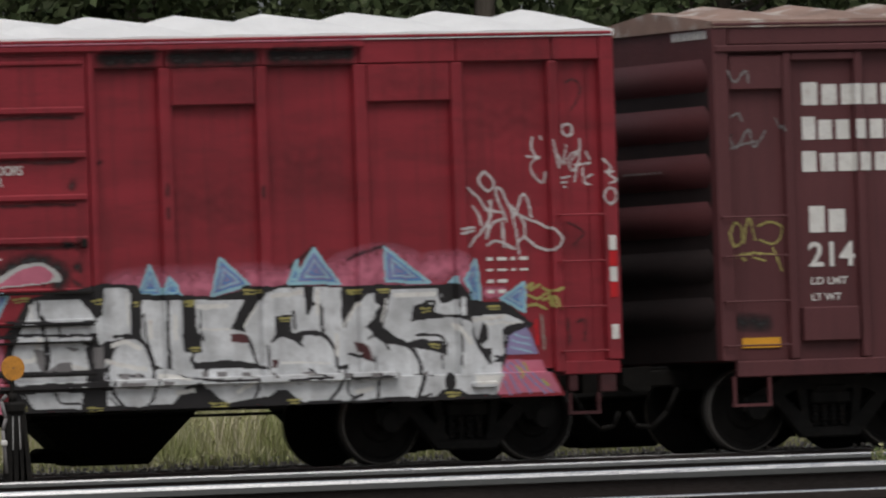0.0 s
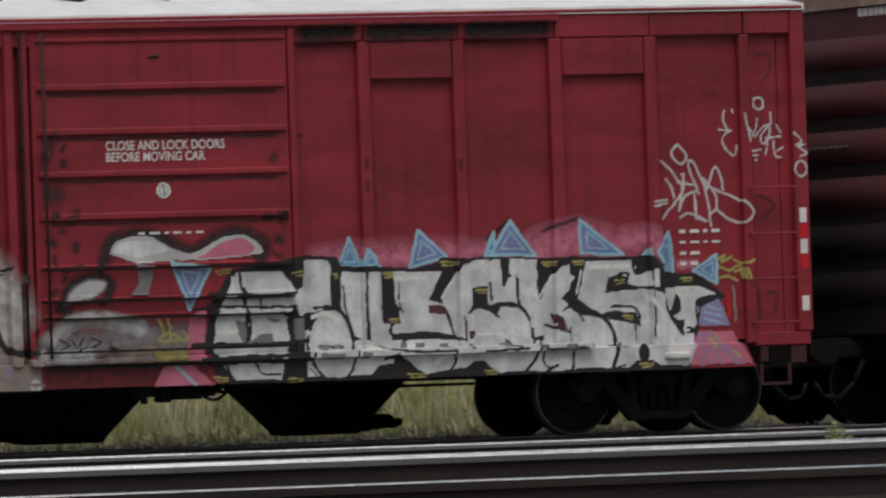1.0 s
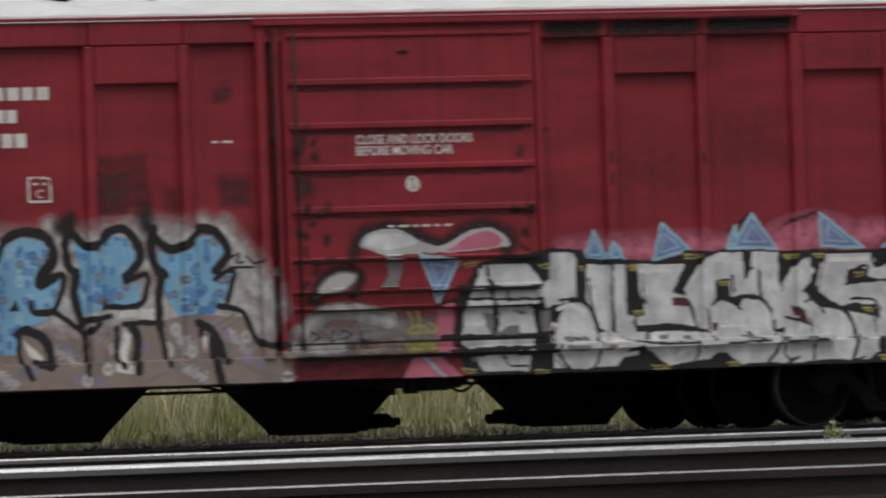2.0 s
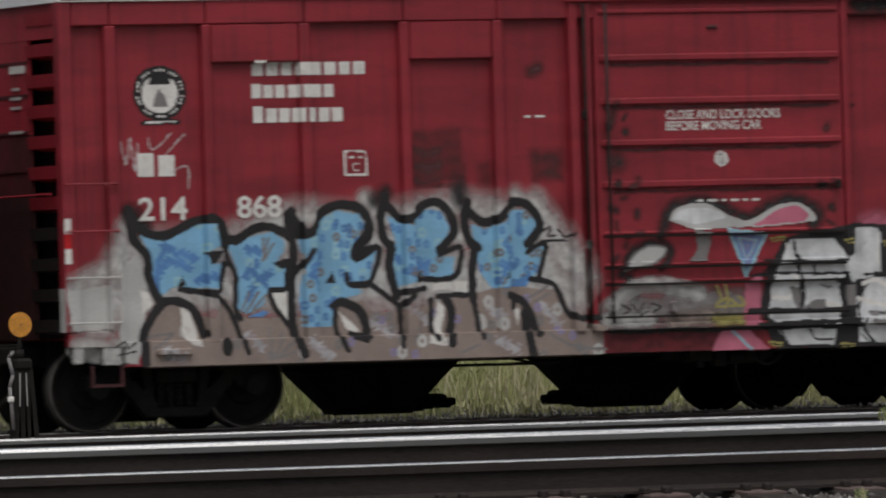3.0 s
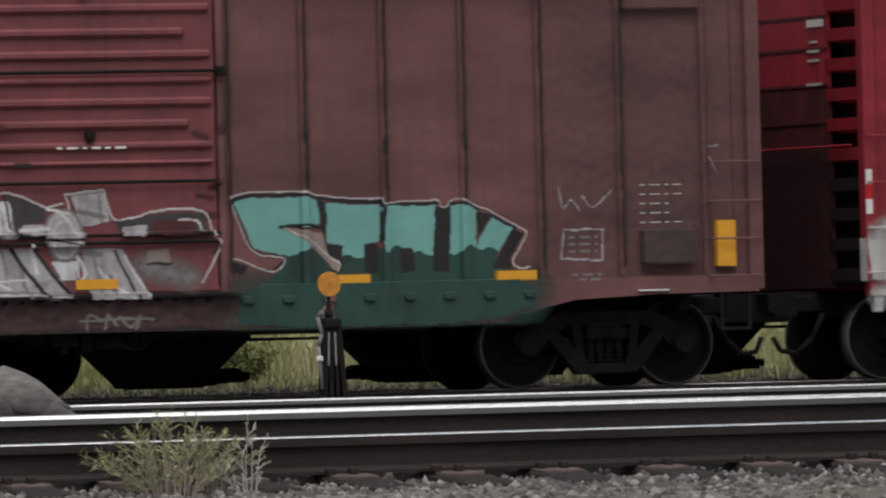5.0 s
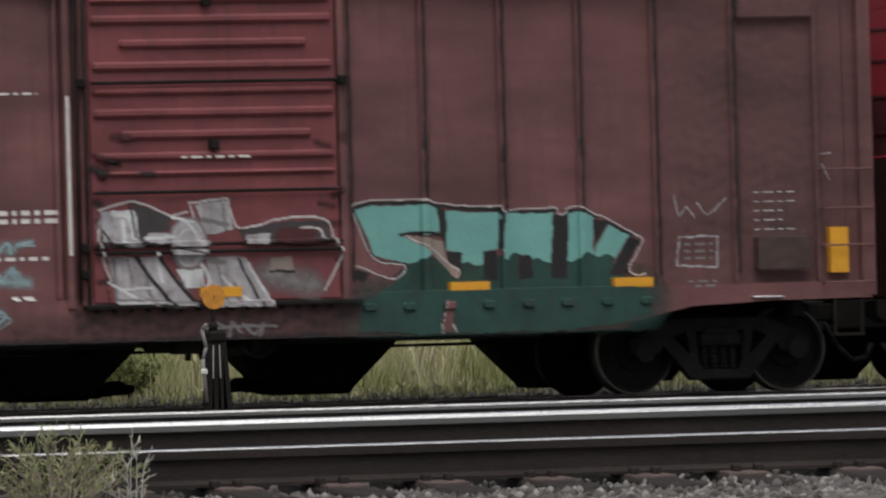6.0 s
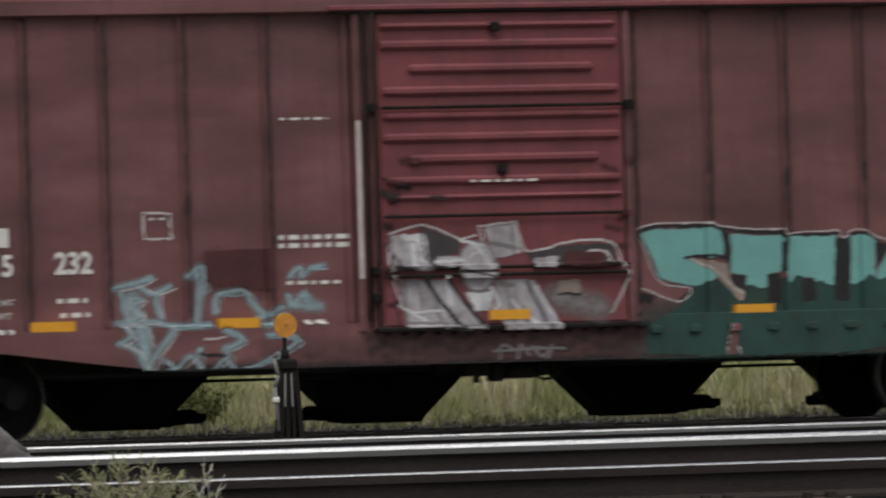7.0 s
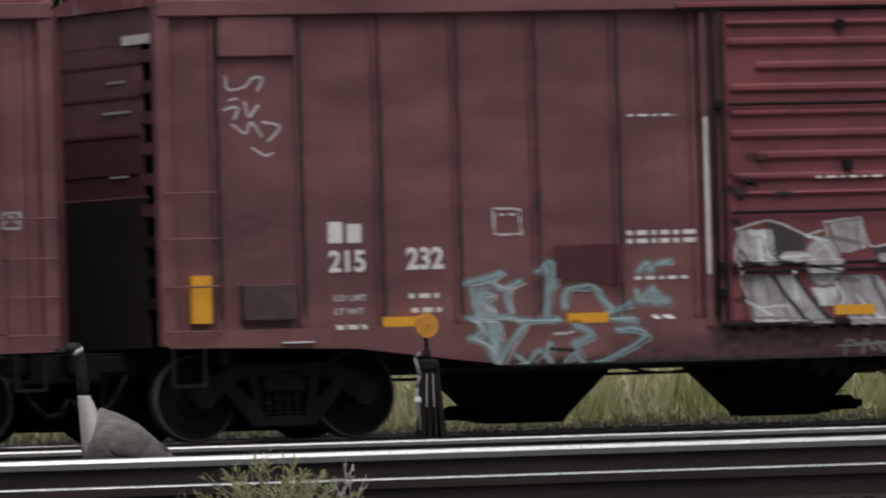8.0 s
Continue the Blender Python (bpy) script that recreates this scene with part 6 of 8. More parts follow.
    g.stroke(SPRAY_BLACK, 0.035, (43.6, 0.69), (45.0, 0.688), (49.15, 0.688))
    # black stroke painted as the lower door rail's shadow, then a darker sill
    g.stroke(SPRAY_BLACK, 0.05, (41.62, 0.905), (44.62, 0.905))
    g.soft_block(SPRAY_BLACK, 0.15, 0.5, (41.55, 0.66), (43.4, 0.95))
    # yellow ticks on the black
    for a, b in ([(43.55, 1.88), (43.72, 1.89)], [(43.50, 0.75), (43.65, 0.74)], [(44.44, 1.84), (44.59, 1.85)], [(44.97, 1.81), (45.02, 1.81)], [(45.57, 1.80), (45.65, 1.81)], [(44.37, 0.71), (44.53, 0.71)], [(46.23, 1.90), (46.40, 1.90)], [(45.54, 1.79), (45.66, 1.79)], [(46.64, 1.60), (46.76, 1.60)], [(47.43, 1.88), (47.56, 1.88)], [(45.60, 1.31), (45.71, 1.31)], [(45.77, 0.72), (45.96, 0.72)], [(46.68, 0.73), (46.82, 0.73)], [(47.79, 1.87), (47.92, 1.87)], [(48.29, 1.66), (48.41, 1.66)], [(49.09, 1.66), (49.22, 1.66)], [(48.38, 1.27), (48.49, 1.26)], [(48.51, 0.74), (48.67, 0.74)], [(47.46, 1.86), (47.51, 1.87)]):
        g.stroke(SPRAY_YELLOW, 0.022, a, b)
        g.stroke(SPRAY_YELLOW, 0.014, (a[0] + 0.02, a[1] - 0.035), (b[0], b[1] - 0.03))
    # pink and violet corner
    g.fill(SPRAY_VIOLET, (49.32, 1.34), (49.54, 1.44), (49.66, 1.14), (49.28, 1.14)), g.fill(SPRAY_PINK, (49.27, 1.08), (49.70, 1.08), (49.87, 0.72), (49.12, 0.71))
    for pts in ([(49.27, 1.03), (49.52, 0.72)], [(49.24, 0.96), (49.39, 0.72)], [(49.21, 0.86), (49.28, 0.71)], [(49.30, 1.06), (49.69, 0.71)], [(49.39, 1.07), (49.77, 0.72)]):
        g.stroke(SPRAY_VIOLET, 0.026, *pts)
    for pts in ([(49.36, 1.29), (49.57, 1.24)], [(49.34, 1.22), (49.59, 1.16)], [(49.39, 1.36), (49.55, 1.31)]):
        g.stroke(SPRAY_CYAN, 0.014, *pts)
    scrawl(g, SPRAY_YELLOW, 0.03, [(49.40, 1.00), (49.45, 0.95), (49.41, 0.88)], [(49.48, 1.05), (49.53, 0.95)], [(49.66, 0.85), (49.72, 0.80)], [(49.54, 1.85), (49.62, 1.90), (49.59, 1.82), (49.70, 1.88)], [(49.73, 1.85), (49.84, 1.81), (49.94, 1.84)], [(49.55, 1.77), (49.67, 1.73), (49.78, 1.79)], [(49.56, 1.65), (49.67, 1.67), (49.77, 1.62)], [(49.75, 1.72), (49.86, 1.74), (49.91, 1.62)], [(49.81, 1.79), (49.85, 1.64)])
    g.stroke(SPRAY_TAN, 0.03, (49.72, 1.55), (49.73, 1.19)), g.stroke(SIGNAL_RED, 0.03, (49.65, 1.50), (49.65, 1.24))
    g.done("silver block letters outlined in black with pink and blue spikes")


def blue_piece(c):
    g = Paint(c, 35.28, 41.62, 0.66, 2.95)
    g.mist(SPRAY_GREY, 0.30, 1.5, (36.20, 1.90), (37.06, 1.88), (37.98, 1.98), (38.98, 1.98), (39.99, 1.98), (40.80, 2.03), (41.26, 1.59))
    g.mist(SPRAY_GREY, 0.42, 0.8, (35.66, 1.25), (36.19, 1.54), (37.31, 1.51), (38.63, 1.48), (39.97, 1.44), (40.98, 1.35))
    g.mist(SPRAY_GREY, 0.22, 1.2, (40.81, 2.34), (41.07, 1.96), (41.35, 1.47))
    g.mist(SPRAY_GREY, 0.20, 1.0, (35.34, 1.50), (35.81, 1.73), (36.02, 2.14))
    g.fill(SPRAY_GREY, (35.28, 1.49), (35.81, 1.55), (35.80, 1.08), (35.33, 1.07)), g.fill(SPRAY_GREY, (35.92, 1.67), (36.14, 1.90), (36.25, 1.42), (36.17, 1.00), (36.07, 0.70), (35.91, 0.72), (35.87, 1.04))
    g.mist(SPRAY_GREY, 0.30, 0.35, (36.26, 1.66), (37.05, 1.52), (37.97, 1.61), (38.97, 1.59), (39.97, 1.56), (40.78, 1.54), (41.11, 1.29)), g.mist(SPRAY_GREY, 0.16, 0.6, (35.45, 0.90), (35.97, 0.85))
    g.mist(SPRAY_GREY, 0.16, 1.2, (38.93, 2.26), (38.80, 2.41))
    g.mist(SPRAY_GREY, 0.30, 1.3, (35.91, 1.75), (36.21, 1.93), (37.24, 1.99), (37.92, 2.22), (38.92, 2.17), (39.86, 2.30), (40.53, 2.13), (40.98, 1.64))
    g.mist(SPRAY_GREY, 0.18, 1.7, (40.57, 2.41), (40.83, 2.19), (41.15, 1.63))
    g.mist(SPRAY_BLACK, 0.14, 1.1, (38.93, 2.38), (39.03, 2.47)), g.mist(SPRAY_BLACK, 0.14, 1.1, (39.93, 2.36), (39.91, 2.51))
    g.fill(SPRAY_TAN, (36.18, 0.70), (36.24, 1.18), (36.45, 1.26), (37.03, 1.16), (37.96, 1.16), (39.16, 1.19), (40.37, 1.43), (41.05, 1.38), (41.24, 1.04), (41.52, 0.97), (41.53, 0.67), (39.27, 0.66))
    g.mist(SPRAY_BLACK, 0.16, 0.8, (36.09, 2.31), (36.21, 2.17))
    g.block(SPRAY_TAN, 36.16, 41.5, 0.66, 0.72)
    g.fill(SPRAY_TAN, (36.15, 0.71), (36.22, 1.10), (36.37, 1.33), (36.71, 1.34), (36.88, 1.08), (37.14, 1.39), (37.28, 1.17), (37.85, 1.05), (38.02, 1.05), (38.38, 1.27), (38.73, 1.32), (38.82, 1.18), (38.80, 0.66))
    for pts in ([(36.17, 2.08), (36.40, 2.05), (36.60, 2.08), (36.83, 2.18), (37.03, 2.19), (37.11, 2.04), (37.10, 1.94), (36.96, 1.89), (36.93, 1.76), (37.07, 1.73), (37.13, 1.78), (37.09, 1.49), (36.63, 1.50), (36.55, 1.51), (36.40, 1.41), (36.29, 1.51), (36.30, 1.83)], [(37.18, 1.94), (37.31, 1.97), (37.48, 2.03), (37.71, 2.07), (37.85, 1.97), (37.82, 1.84), (37.73, 1.74), (37.84, 1.71), (37.84, 1.47), (37.63, 1.45), (37.57, 1.30), (37.39, 1.20), (37.28, 1.25), (37.30, 1.67)],
                [(38.00, 2.00), (38.17, 2.03), (38.26, 2.20), (38.47, 2.29), (38.71, 2.24), (38.81, 2.08), (38.69, 1.87), (38.84, 1.82), (38.83, 1.55), (38.62, 1.51), (38.73, 1.40), (38.44, 1.33), (38.37, 1.20), (38.37, 1.04), (38.02, 1.05), (38.00, 1.36), (38.05, 1.73)], [(39.05, 2.21), (39.21, 2.15), (39.38, 2.19), (39.50, 2.28), (39.68, 2.25), (39.77, 2.08), (39.72, 1.95), (39.62, 1.82), (39.69, 1.77), (39.83, 1.77), (39.80, 1.55), (39.45, 1.54), (39.12, 1.44), (39.08, 1.71), (39.14, 1.92)],
                [(40.02, 2.11), (40.19, 2.05), (40.40, 2.12), (40.52, 2.24), (40.67, 2.24), (40.80, 2.11), (40.75, 1.93), (40.65, 1.77), (40.88, 1.85), (40.79, 1.56), (40.67, 1.43), (40.26, 1.41), (40.12, 1.60)], [(38.65, 1.87), (38.91, 1.85), (38.82, 1.54), (38.63, 1.53)]):
        g.fill(SPRAY_BLUE, *pts)
    g.spots(SPRAY_DEEP, SPRAY_BLUE, 75, 0.034, 37.95)
    g.spots(SPRAY_DKGREY, SPRAY_BLUE, 26, 0.04, 37.95)
    g.spots(SPRAY_CYAN, SPRAY_BLUE, 24, 0.05)
    for pts in ([(36.36, 1.62), (36.50, 1.80), (36.72, 1.70)], [(36.62, 1.88), (36.80, 1.80)], [(36.44, 1.95), (36.55, 1.90)], [(37.40, 1.36), (37.52, 1.55), (37.66, 1.62)], [(37.38, 1.60), (37.52, 1.74)], [(37.42, 1.9), (37.56, 1.86)], [(36.85, 1.58), (37.02, 1.62)], [(38.12, 1.6), (38.2, 1.75)], [(40.3, 1.6), (40.5, 1.66)], [(39.3, 1.6), (39.5, 1.7)]):
        d = g.near(g.curve(pts)) + 0.02 * np.sin(g.u * 60 + 3 * np.sin(g.z * 45))
        g.ids[(d < 0.045) & (g.ids == g.key(SPRAY_BLUE))] = g.key(SPRAY_DEEP)
    g.spots(SPRAY_GREY, SPRAY_TAN, 10, 0.06)
    g.spots(SPRAY_DKGREY, SPRAY_TAN, 20, 0.045)
    g.spots(SPRAY_VIOLET, SPRAY_TAN, 10, 0.04, 37.9)
    for pts in ([(37.4, 0.98), (37.5, 0.85)], [(38.1, 0.9), (38.3, 0.72)], [(38.85, 1.1), (39.05, 0.95)], [(39.3, 1.2), (39.45, 1.1)], [(40.2, 1.25), (40.35, 1.05)], [(40.85, 1.2), (41.05, 1.0)], [(40.3, 0.85), (40.5, 0.75)], [(36.4, 0.85), (36.6, 0.75)]):
        d = g.near(pts) + 0.025 * np.sin(g.u * 50 + 3 * np.sin(g.z * 40))
        g.ids[(d < 0.05) & (g.ids == g.key(SPRAY_TAN))] = g.key(SPRAY_WORN)
    for pts in ([(36.33, 1.51), (36.34, 1.77), (36.42, 1.93), (36.49, 1.93), (36.41, 1.77), (36.39, 1.46)], [(37.43, 1.72), (37.64, 1.53), (37.66, 1.48), (37.60, 1.48), (37.38, 1.70)], [(37.39, 1.17), (37.57, 1.24), (37.62, 1.22), (37.57, 1.17)], [(40.26, 1.42), (40.38, 1.41), (40.52, 1.46), (40.73, 1.58), (40.67, 1.43), (40.49, 1.41)]):
        g.fill(SPRAY_DEEP, *pts)
    for pts in ([(37.31, 1.22), (37.42, 1.43)], [(37.37, 1.22), (37.52, 1.43)], [(37.45, 1.25), (37.60, 1.40)], [(37.59, 2.00), (37.60, 1.77)], [(37.65, 2.00), (37.59, 1.77)], [(37.71, 1.95), (37.60, 1.77)], [(37.61, 0.72), (37.65, 1.06)], [(37.66, 0.71), (37.79, 1.00)], [(37.69, 0.71), (37.90, 0.92)], [(37.72, 0.73), (37.91, 0.79)], [(36.27, 0.86), (36.53, 1.01)], [(36.24, 0.99), (36.53, 1.03)], [(39.28, 0.85), (39.40, 1.01)], [(39.83, 0.73), (40.06, 0.81)], [(40.66, 1.29), (40.91, 1.42)], [(40.75, 1.26), (40.93, 1.34)]):
        g.stroke(SPRAY_DKGREY, 0.028, *pts)
    for pts in ([(36.62, 1.29), (36.71, 1.29), (36.83, 0.87), (36.70, 0.89), (36.63, 1.03)], [(37.68, 1.43), (37.87, 1.44), (37.86, 1.09), (37.70, 1.24)], [(36.16, 1.49), (36.26, 1.46), (36.30, 1.33), (36.18, 1.24)], [(38.43, 1.23), (38.67, 1.03), (38.67, 0.95), (38.53, 1.03)], [(39.81, 1.50), (39.98, 1.49), (39.95, 1.34), (39.79, 1.37)], [(39.48, 0.93), (39.72, 0.90), (39.69, 0.81), (39.47, 0.84)], [(39.61, 1.29), (39.69, 1.21), (39.63, 0.90), (39.54, 1.01)], [(40.49, 1.22), (40.58, 1.16), (40.54, 1.00)], [(39.56, 1.48), (39.78, 1.48), (39.78, 1.40), (39.56, 1.40)]):
        g.fill(WHITE, *pts)
    thick, thin = 0.10, 0.062
    for w, pts in ((thick, [(36.06, 2.35), (36.09, 2.04), (36.25, 1.85), (36.27, 1.64), (36.33, 1.46), (36.39, 1.37)]), (thick, [(36.09, 2.28), (36.20, 2.12), (36.42, 2.06), (36.62, 2.11), (36.83, 2.21), (37.03, 2.23), (37.13, 2.15), (37.15, 1.94)]), (thin, [(36.63, 1.48), (37.03, 1.45), (37.09, 1.52), (37.14, 1.75)]), (thick, [(36.16, 0.70), (36.20, 1.04), (36.40, 1.33), (36.60, 1.35), (36.77, 1.26), (36.87, 1.00)]), (thin, [(36.89, 1.45), (37.06, 1.39), (37.17, 1.25), (37.27, 1.07), (37.35, 0.80)]),
                   (thin, [(37.15, 1.91), (37.19, 1.78), (37.27, 1.62), (37.25, 1.28), (37.31, 1.15)]), (thick, [(37.14, 2.03), (37.28, 2.00), (37.48, 2.10), (37.66, 2.13), (37.83, 2.07), (37.92, 2.00)]), (thick, [(37.94, 2.29), (37.89, 2.13), (37.94, 1.92), (37.91, 1.47), (37.91, 1.05), (38.01, 0.77)]), (thin, [(37.84, 1.76), (37.87, 1.66), (37.84, 1.47), (37.66, 1.45), (37.71, 1.27), (37.88, 1.05), (37.99, 0.84)]),
                   (thick, [(37.89, 2.26), (38.00, 2.05), (38.17, 2.08), (38.27, 2.25), (38.47, 2.35), (38.70, 2.31), (38.83, 2.16), (38.81, 2.00), (38.67, 1.87), (38.68, 1.78), (38.84, 1.86)]), (thin, [(37.97, 1.65), (38.14, 1.87)]), (thin, [(38.56, 1.60), (38.59, 1.49), (38.83, 1.48)]), (thick, [(38.39, 1.27), (38.49, 1.31), (38.69, 1.21), (38.77, 1.03), (38.74, 0.92), (38.60, 0.95)]), (thin, [(38.41, 1.27), (38.41, 1.04), (38.51, 0.78)]),
                   (thick, [(38.66, 2.34), (38.80, 2.24), (38.81, 2.06), (38.68, 1.90)]), (thin, [(38.70, 1.85), (38.94, 1.87), (38.84, 1.53), (38.63, 1.50)]), (thin, [(38.81, 1.50), (39.01, 1.36), (39.15, 1.23), (39.16, 0.81)]), (thick, [(39.03, 2.42), (38.98, 2.21), (38.99, 2.00), (39.09, 1.86)]), (thick, [(39.04, 2.34), (39.21, 2.18), (39.35, 2.21), (39.50, 2.33), (39.68, 2.33), (39.81, 2.16), (39.81, 2.00), (39.65, 1.85)]), (thin, [(39.65, 1.79), (39.90, 1.86), (39.83, 1.55), (39.48, 1.53)]),
                   (thick, [(39.08, 1.90), (39.06, 1.65), (39.14, 1.36)]), (thin, [(39.14, 1.39), (39.47, 1.43)]), (thin, [(39.61, 1.33), (39.91, 1.35), (40.02, 1.31), (40.11, 0.88)]), (thin, [(39.53, 1.30), (39.52, 1.01), (39.58, 0.89)]), (thick, [(39.69, 1.32), (39.77, 1.16), (39.73, 0.84)]), (thin, [(39.15, 1.23), (39.33, 1.38)]), (thick, [(40.00, 2.35), (39.95, 2.16), (39.99, 1.95), (40.10, 1.84)]),
                   (thick, [(39.98, 2.27), (40.17, 2.13), (40.37, 2.18), (40.53, 2.33), (40.70, 2.30), (40.82, 2.17), (40.83, 2.03), (40.69, 1.88)]), (thin, [(40.68, 1.79), (40.90, 1.87), (40.82, 1.52)]), (thick, [(40.08, 1.87), (40.03, 1.60), (40.02, 1.31)]), (thin, [(40.72, 1.50), (40.97, 1.45), (41.10, 1.20), (41.22, 1.07), (41.48, 1.06)]), (thick, [(40.44, 1.32), (40.63, 1.24), (40.77, 0.91)]), (thick, [(40.63, 1.14), (40.65, 0.87), (40.69, 0.68)]), (thin, [(40.49, 1.30), (40.49, 1.19)])):
        g.stroke(SPRAY_BLACK, w, *pts)
    for pts in ([(36.90, 1.86), (36.97, 1.88), (37.13, 1.89), (37.10, 1.81), (36.95, 1.73)], [(37.70, 1.73), (37.85, 1.79), (37.94, 1.79), (37.81, 1.67)], [(36.60, 1.51), (36.65, 1.62), (36.70, 1.51)], [(38.31, 1.51), (38.39, 1.63), (38.43, 1.51)], [(39.37, 1.51), (39.42, 1.63), (39.46, 1.51)], [(40.39, 1.51), (40.44, 1.62), (40.49, 1.51)], [(37.86, 2.30), (37.95, 2.31), (38.12, 2.04), (37.88, 2.02)]):
        g.fill(SPRAY_BLACK, *pts)
    scrawl(g, SPRAY_BLACK, 0.02, [(40.86, 2.00), (40.97, 2.06), (40.93, 1.96), (41.03, 1.97)], [(41.05, 2.04), (41.13, 1.95), (41.22, 1.99)], [(40.87, 1.91), (41.16, 1.91)], [(35.84, 0.89), (35.94, 0.94), (35.97, 0.87), (36.07, 0.93)], [(35.87, 0.81), (36.05, 0.83)])
    g.stroke(SPRAY_DKGREY, 0.035, (40.89, 0.90), (41.16, 0.77), (41.54, 0.72))
    g.done("sky-blue block letters outlined in black over pale grey overspray")


def red_lettering(c):
    g = Paint(c, 35.3, 41.4, 2.5, 4.28, 0.0125)
    g.soft_block(PATCH_AND_SHADE, 0.07, 0.55, (39.37, 3.13), (39.95, 2.42))
    g.soft_block(PATCH_AND_SHADE, 0.05, 0.85, (39.38, 2.97), (39.73, 2.47))
    g.soft_block(PATCH_AND_SHADE, 0.06, 0.6, (39.78, 2.75), (39.99, 2.58))
    g.soft_block(PATCH_AND_SHADE, 0.12, 0.75, (40.78, 2.88), (41.13, 2.57)), g.soft_block(PATCH_AND_SHADE, 0.08, 0.4, (40.12, 2.78), (40.29, 2.41))
    g.mist(PATCH_AND_SHADE, 0.1, 1, (40.79, 3.74), (40.89, 3.77))
    letter_blocks(g, WHITE, 8, 37.52, 38.87, 3.735, 3.895)
    letter_blocks(g, WHITE, 7, 37.515, 38.49, 3.495, 3.655)
    letter_blocks(g, WHITE, 7, 37.52, 38.59, 3.235, 3.41)
    # the railway's round badge, as plain shapes
    bx, bz = 36.455, 3.572
    g.fill(SPRAY_BLACK, *ellipse(bx, bz, 0.31, 0.295))
    for k in range(40):
        a = math.tau * k / 40
        if k % 4:
            g.stroke(WHITE, 0.028, (bx + 0.262 * math.cos(a), bz + 0.25 * math.sin(a)))
    g.fill(WHITE, *ellipse(bx, bz - 0.01, 0.215, 0.21))
    g.fill(SPRAY_BLACK, (bx - 0.12, bz + 0.09), (bx + 0.13, bz + 0.09), (bx + 0.13, bz + 0.17), (bx + 0.02, bz + 0.21), (bx - 0.1, bz + 0.19))
    g.fill(SPRAY_DKGREY, (bx - 0.09, bz - 0.15), (bx + 0.09, bz - 0.15), (bx + 0.07, bz - 0.05), (bx, bz + 0.05), (bx - 0.07, bz - 0.05))
    g.stroke(SPRAY_BLACK, 0.05, (bx - 0.2, bz - 0.31), (bx + 0.2, bz - 0.31))
    g.stroke(WHITE, 0.018, (bx - 0.17, bz - 0.31), (bx + 0.17, bz - 0.31))
    letter_blocks(g, WHITE, 2, 36.18, 36.64, 2.69, 2.94)
    g.ring(WHITE, 0.022, (38.57, 2.67), (38.82, 2.67), (38.82, 2.915), (38.57, 2.915))
    bars(g, WHITE, ((38.62, 38.78, 2.85),), 0.02)
    bars(g, WHITE, ((40.70, 40.98, 3.25),), 0.025)
    scrawl(g, TAG_WHITE, 0.014, [(36.00, 3.05), (36.04, 2.81), (36.10, 3.10), (36.14, 2.74), (36.19, 3.04)], [(36.31, 3.10), (36.36, 2.97), (36.56, 3.14)], [(36.50, 2.92), (36.71, 3.12)], [(36.55, 2.73), (36.75, 2.79), (36.75, 2.55)])
    g.done("white block lettering, a round badge and faded paint patches", "lettering")
    c.text("214", 36.17, 36.73, 2.22, 2.47, bold=0.02, label="white painted digit")
    c.text("868", 37.31, 37.82, 2.225, 2.465, bold=0.02, label="white painted digit")
    c.text("C", 38.66, 38.74, 2.70, 2.79)
    c.text("CLOSE AND LOCK DOORS", 42.33, 43.70, 3.185, 3.285, label="white stencilled letter", bold=0.015)
    c.text("BEFORE MOVING CAR", 42.33, 43.47, 3.065, 3.165, label="white stencilled letter", bold=0.015)
    g = Paint(c, 41.6, 50.64, 1.2, 4.54)
    g.fill(WHITE, *ellipse(42.985, 2.75, 0.085, 0.085)), g.ring(SPRAY_DKGREY, 0.012, *ellipse(42.985, 2.75, 0.055, 0.055)), g.stroke(SPRAY_DKGREY, 0.025, (42.985, 2.71), (42.985, 2.79))
    g.mist(PATCH_AND_SHADE, 0.16, 0.9, (41.67, 2.75), (41.74, 2.74)), g.mist(PATCH_AND_SHADE, 0.08, 0.9, (41.73, 3.35), (41.66, 3.15))
    bars(g, WHITE, ((42.68, 43.43, 2.30),), 0.022)
    bars(g, WHITE, ((49.09, 49.62, 2.165), (49.09, 49.62, 2.05), (49.09, 49.33, 1.93), (49.09, 49.3, 1.82)), 0.035)
    scrawl(g, TAG_WHITE, 0.027, [(49.10, 3.12), (49.03, 3.04), (49.08, 2.94), (49.16, 2.91), (49.20, 3.00), (49.10, 3.12)], [(48.89, 2.94), (49.01, 2.84), (49.10, 2.72), (49.15, 2.66)], [(48.90, 2.31), (49.12, 2.57), (49.17, 2.71), (49.14, 2.80)], [(49.09, 2.39), (49.17, 2.55), (49.31, 2.59)], [(49.23, 2.94), (49.24, 2.84), (49.34, 2.57)], [(49.25, 2.94), (49.31, 2.88), (49.41, 2.63), (49.48, 2.22)], [(49.11, 2.31), (49.22, 2.36), (49.42, 2.28), (49.34, 2.30)],
           [(49.17, 2.80), (49.09, 2.39)], [(49.41, 2.73), (49.43, 2.63), (49.48, 2.71), (49.52, 2.82), (49.58, 2.84), (49.63, 2.62)], [(49.43, 2.71), (49.54, 2.54), (49.54, 2.42), (49.47, 2.36)], [(49.52, 2.62), (49.68, 2.56), (49.86, 2.47), (49.95, 2.37), (49.90, 2.27), (49.78, 2.25), (49.62, 2.34), (49.55, 2.41)], [(48.94, 2.74), (49.00, 2.66), (49.04, 2.53)], [(48.77, 2.50), (48.95, 2.52)], [(48.77, 2.45), (48.95, 2.48)], [(49.28, 2.55), (49.30, 2.30)], [(49.09, 2.70), (49.27, 2.67)])
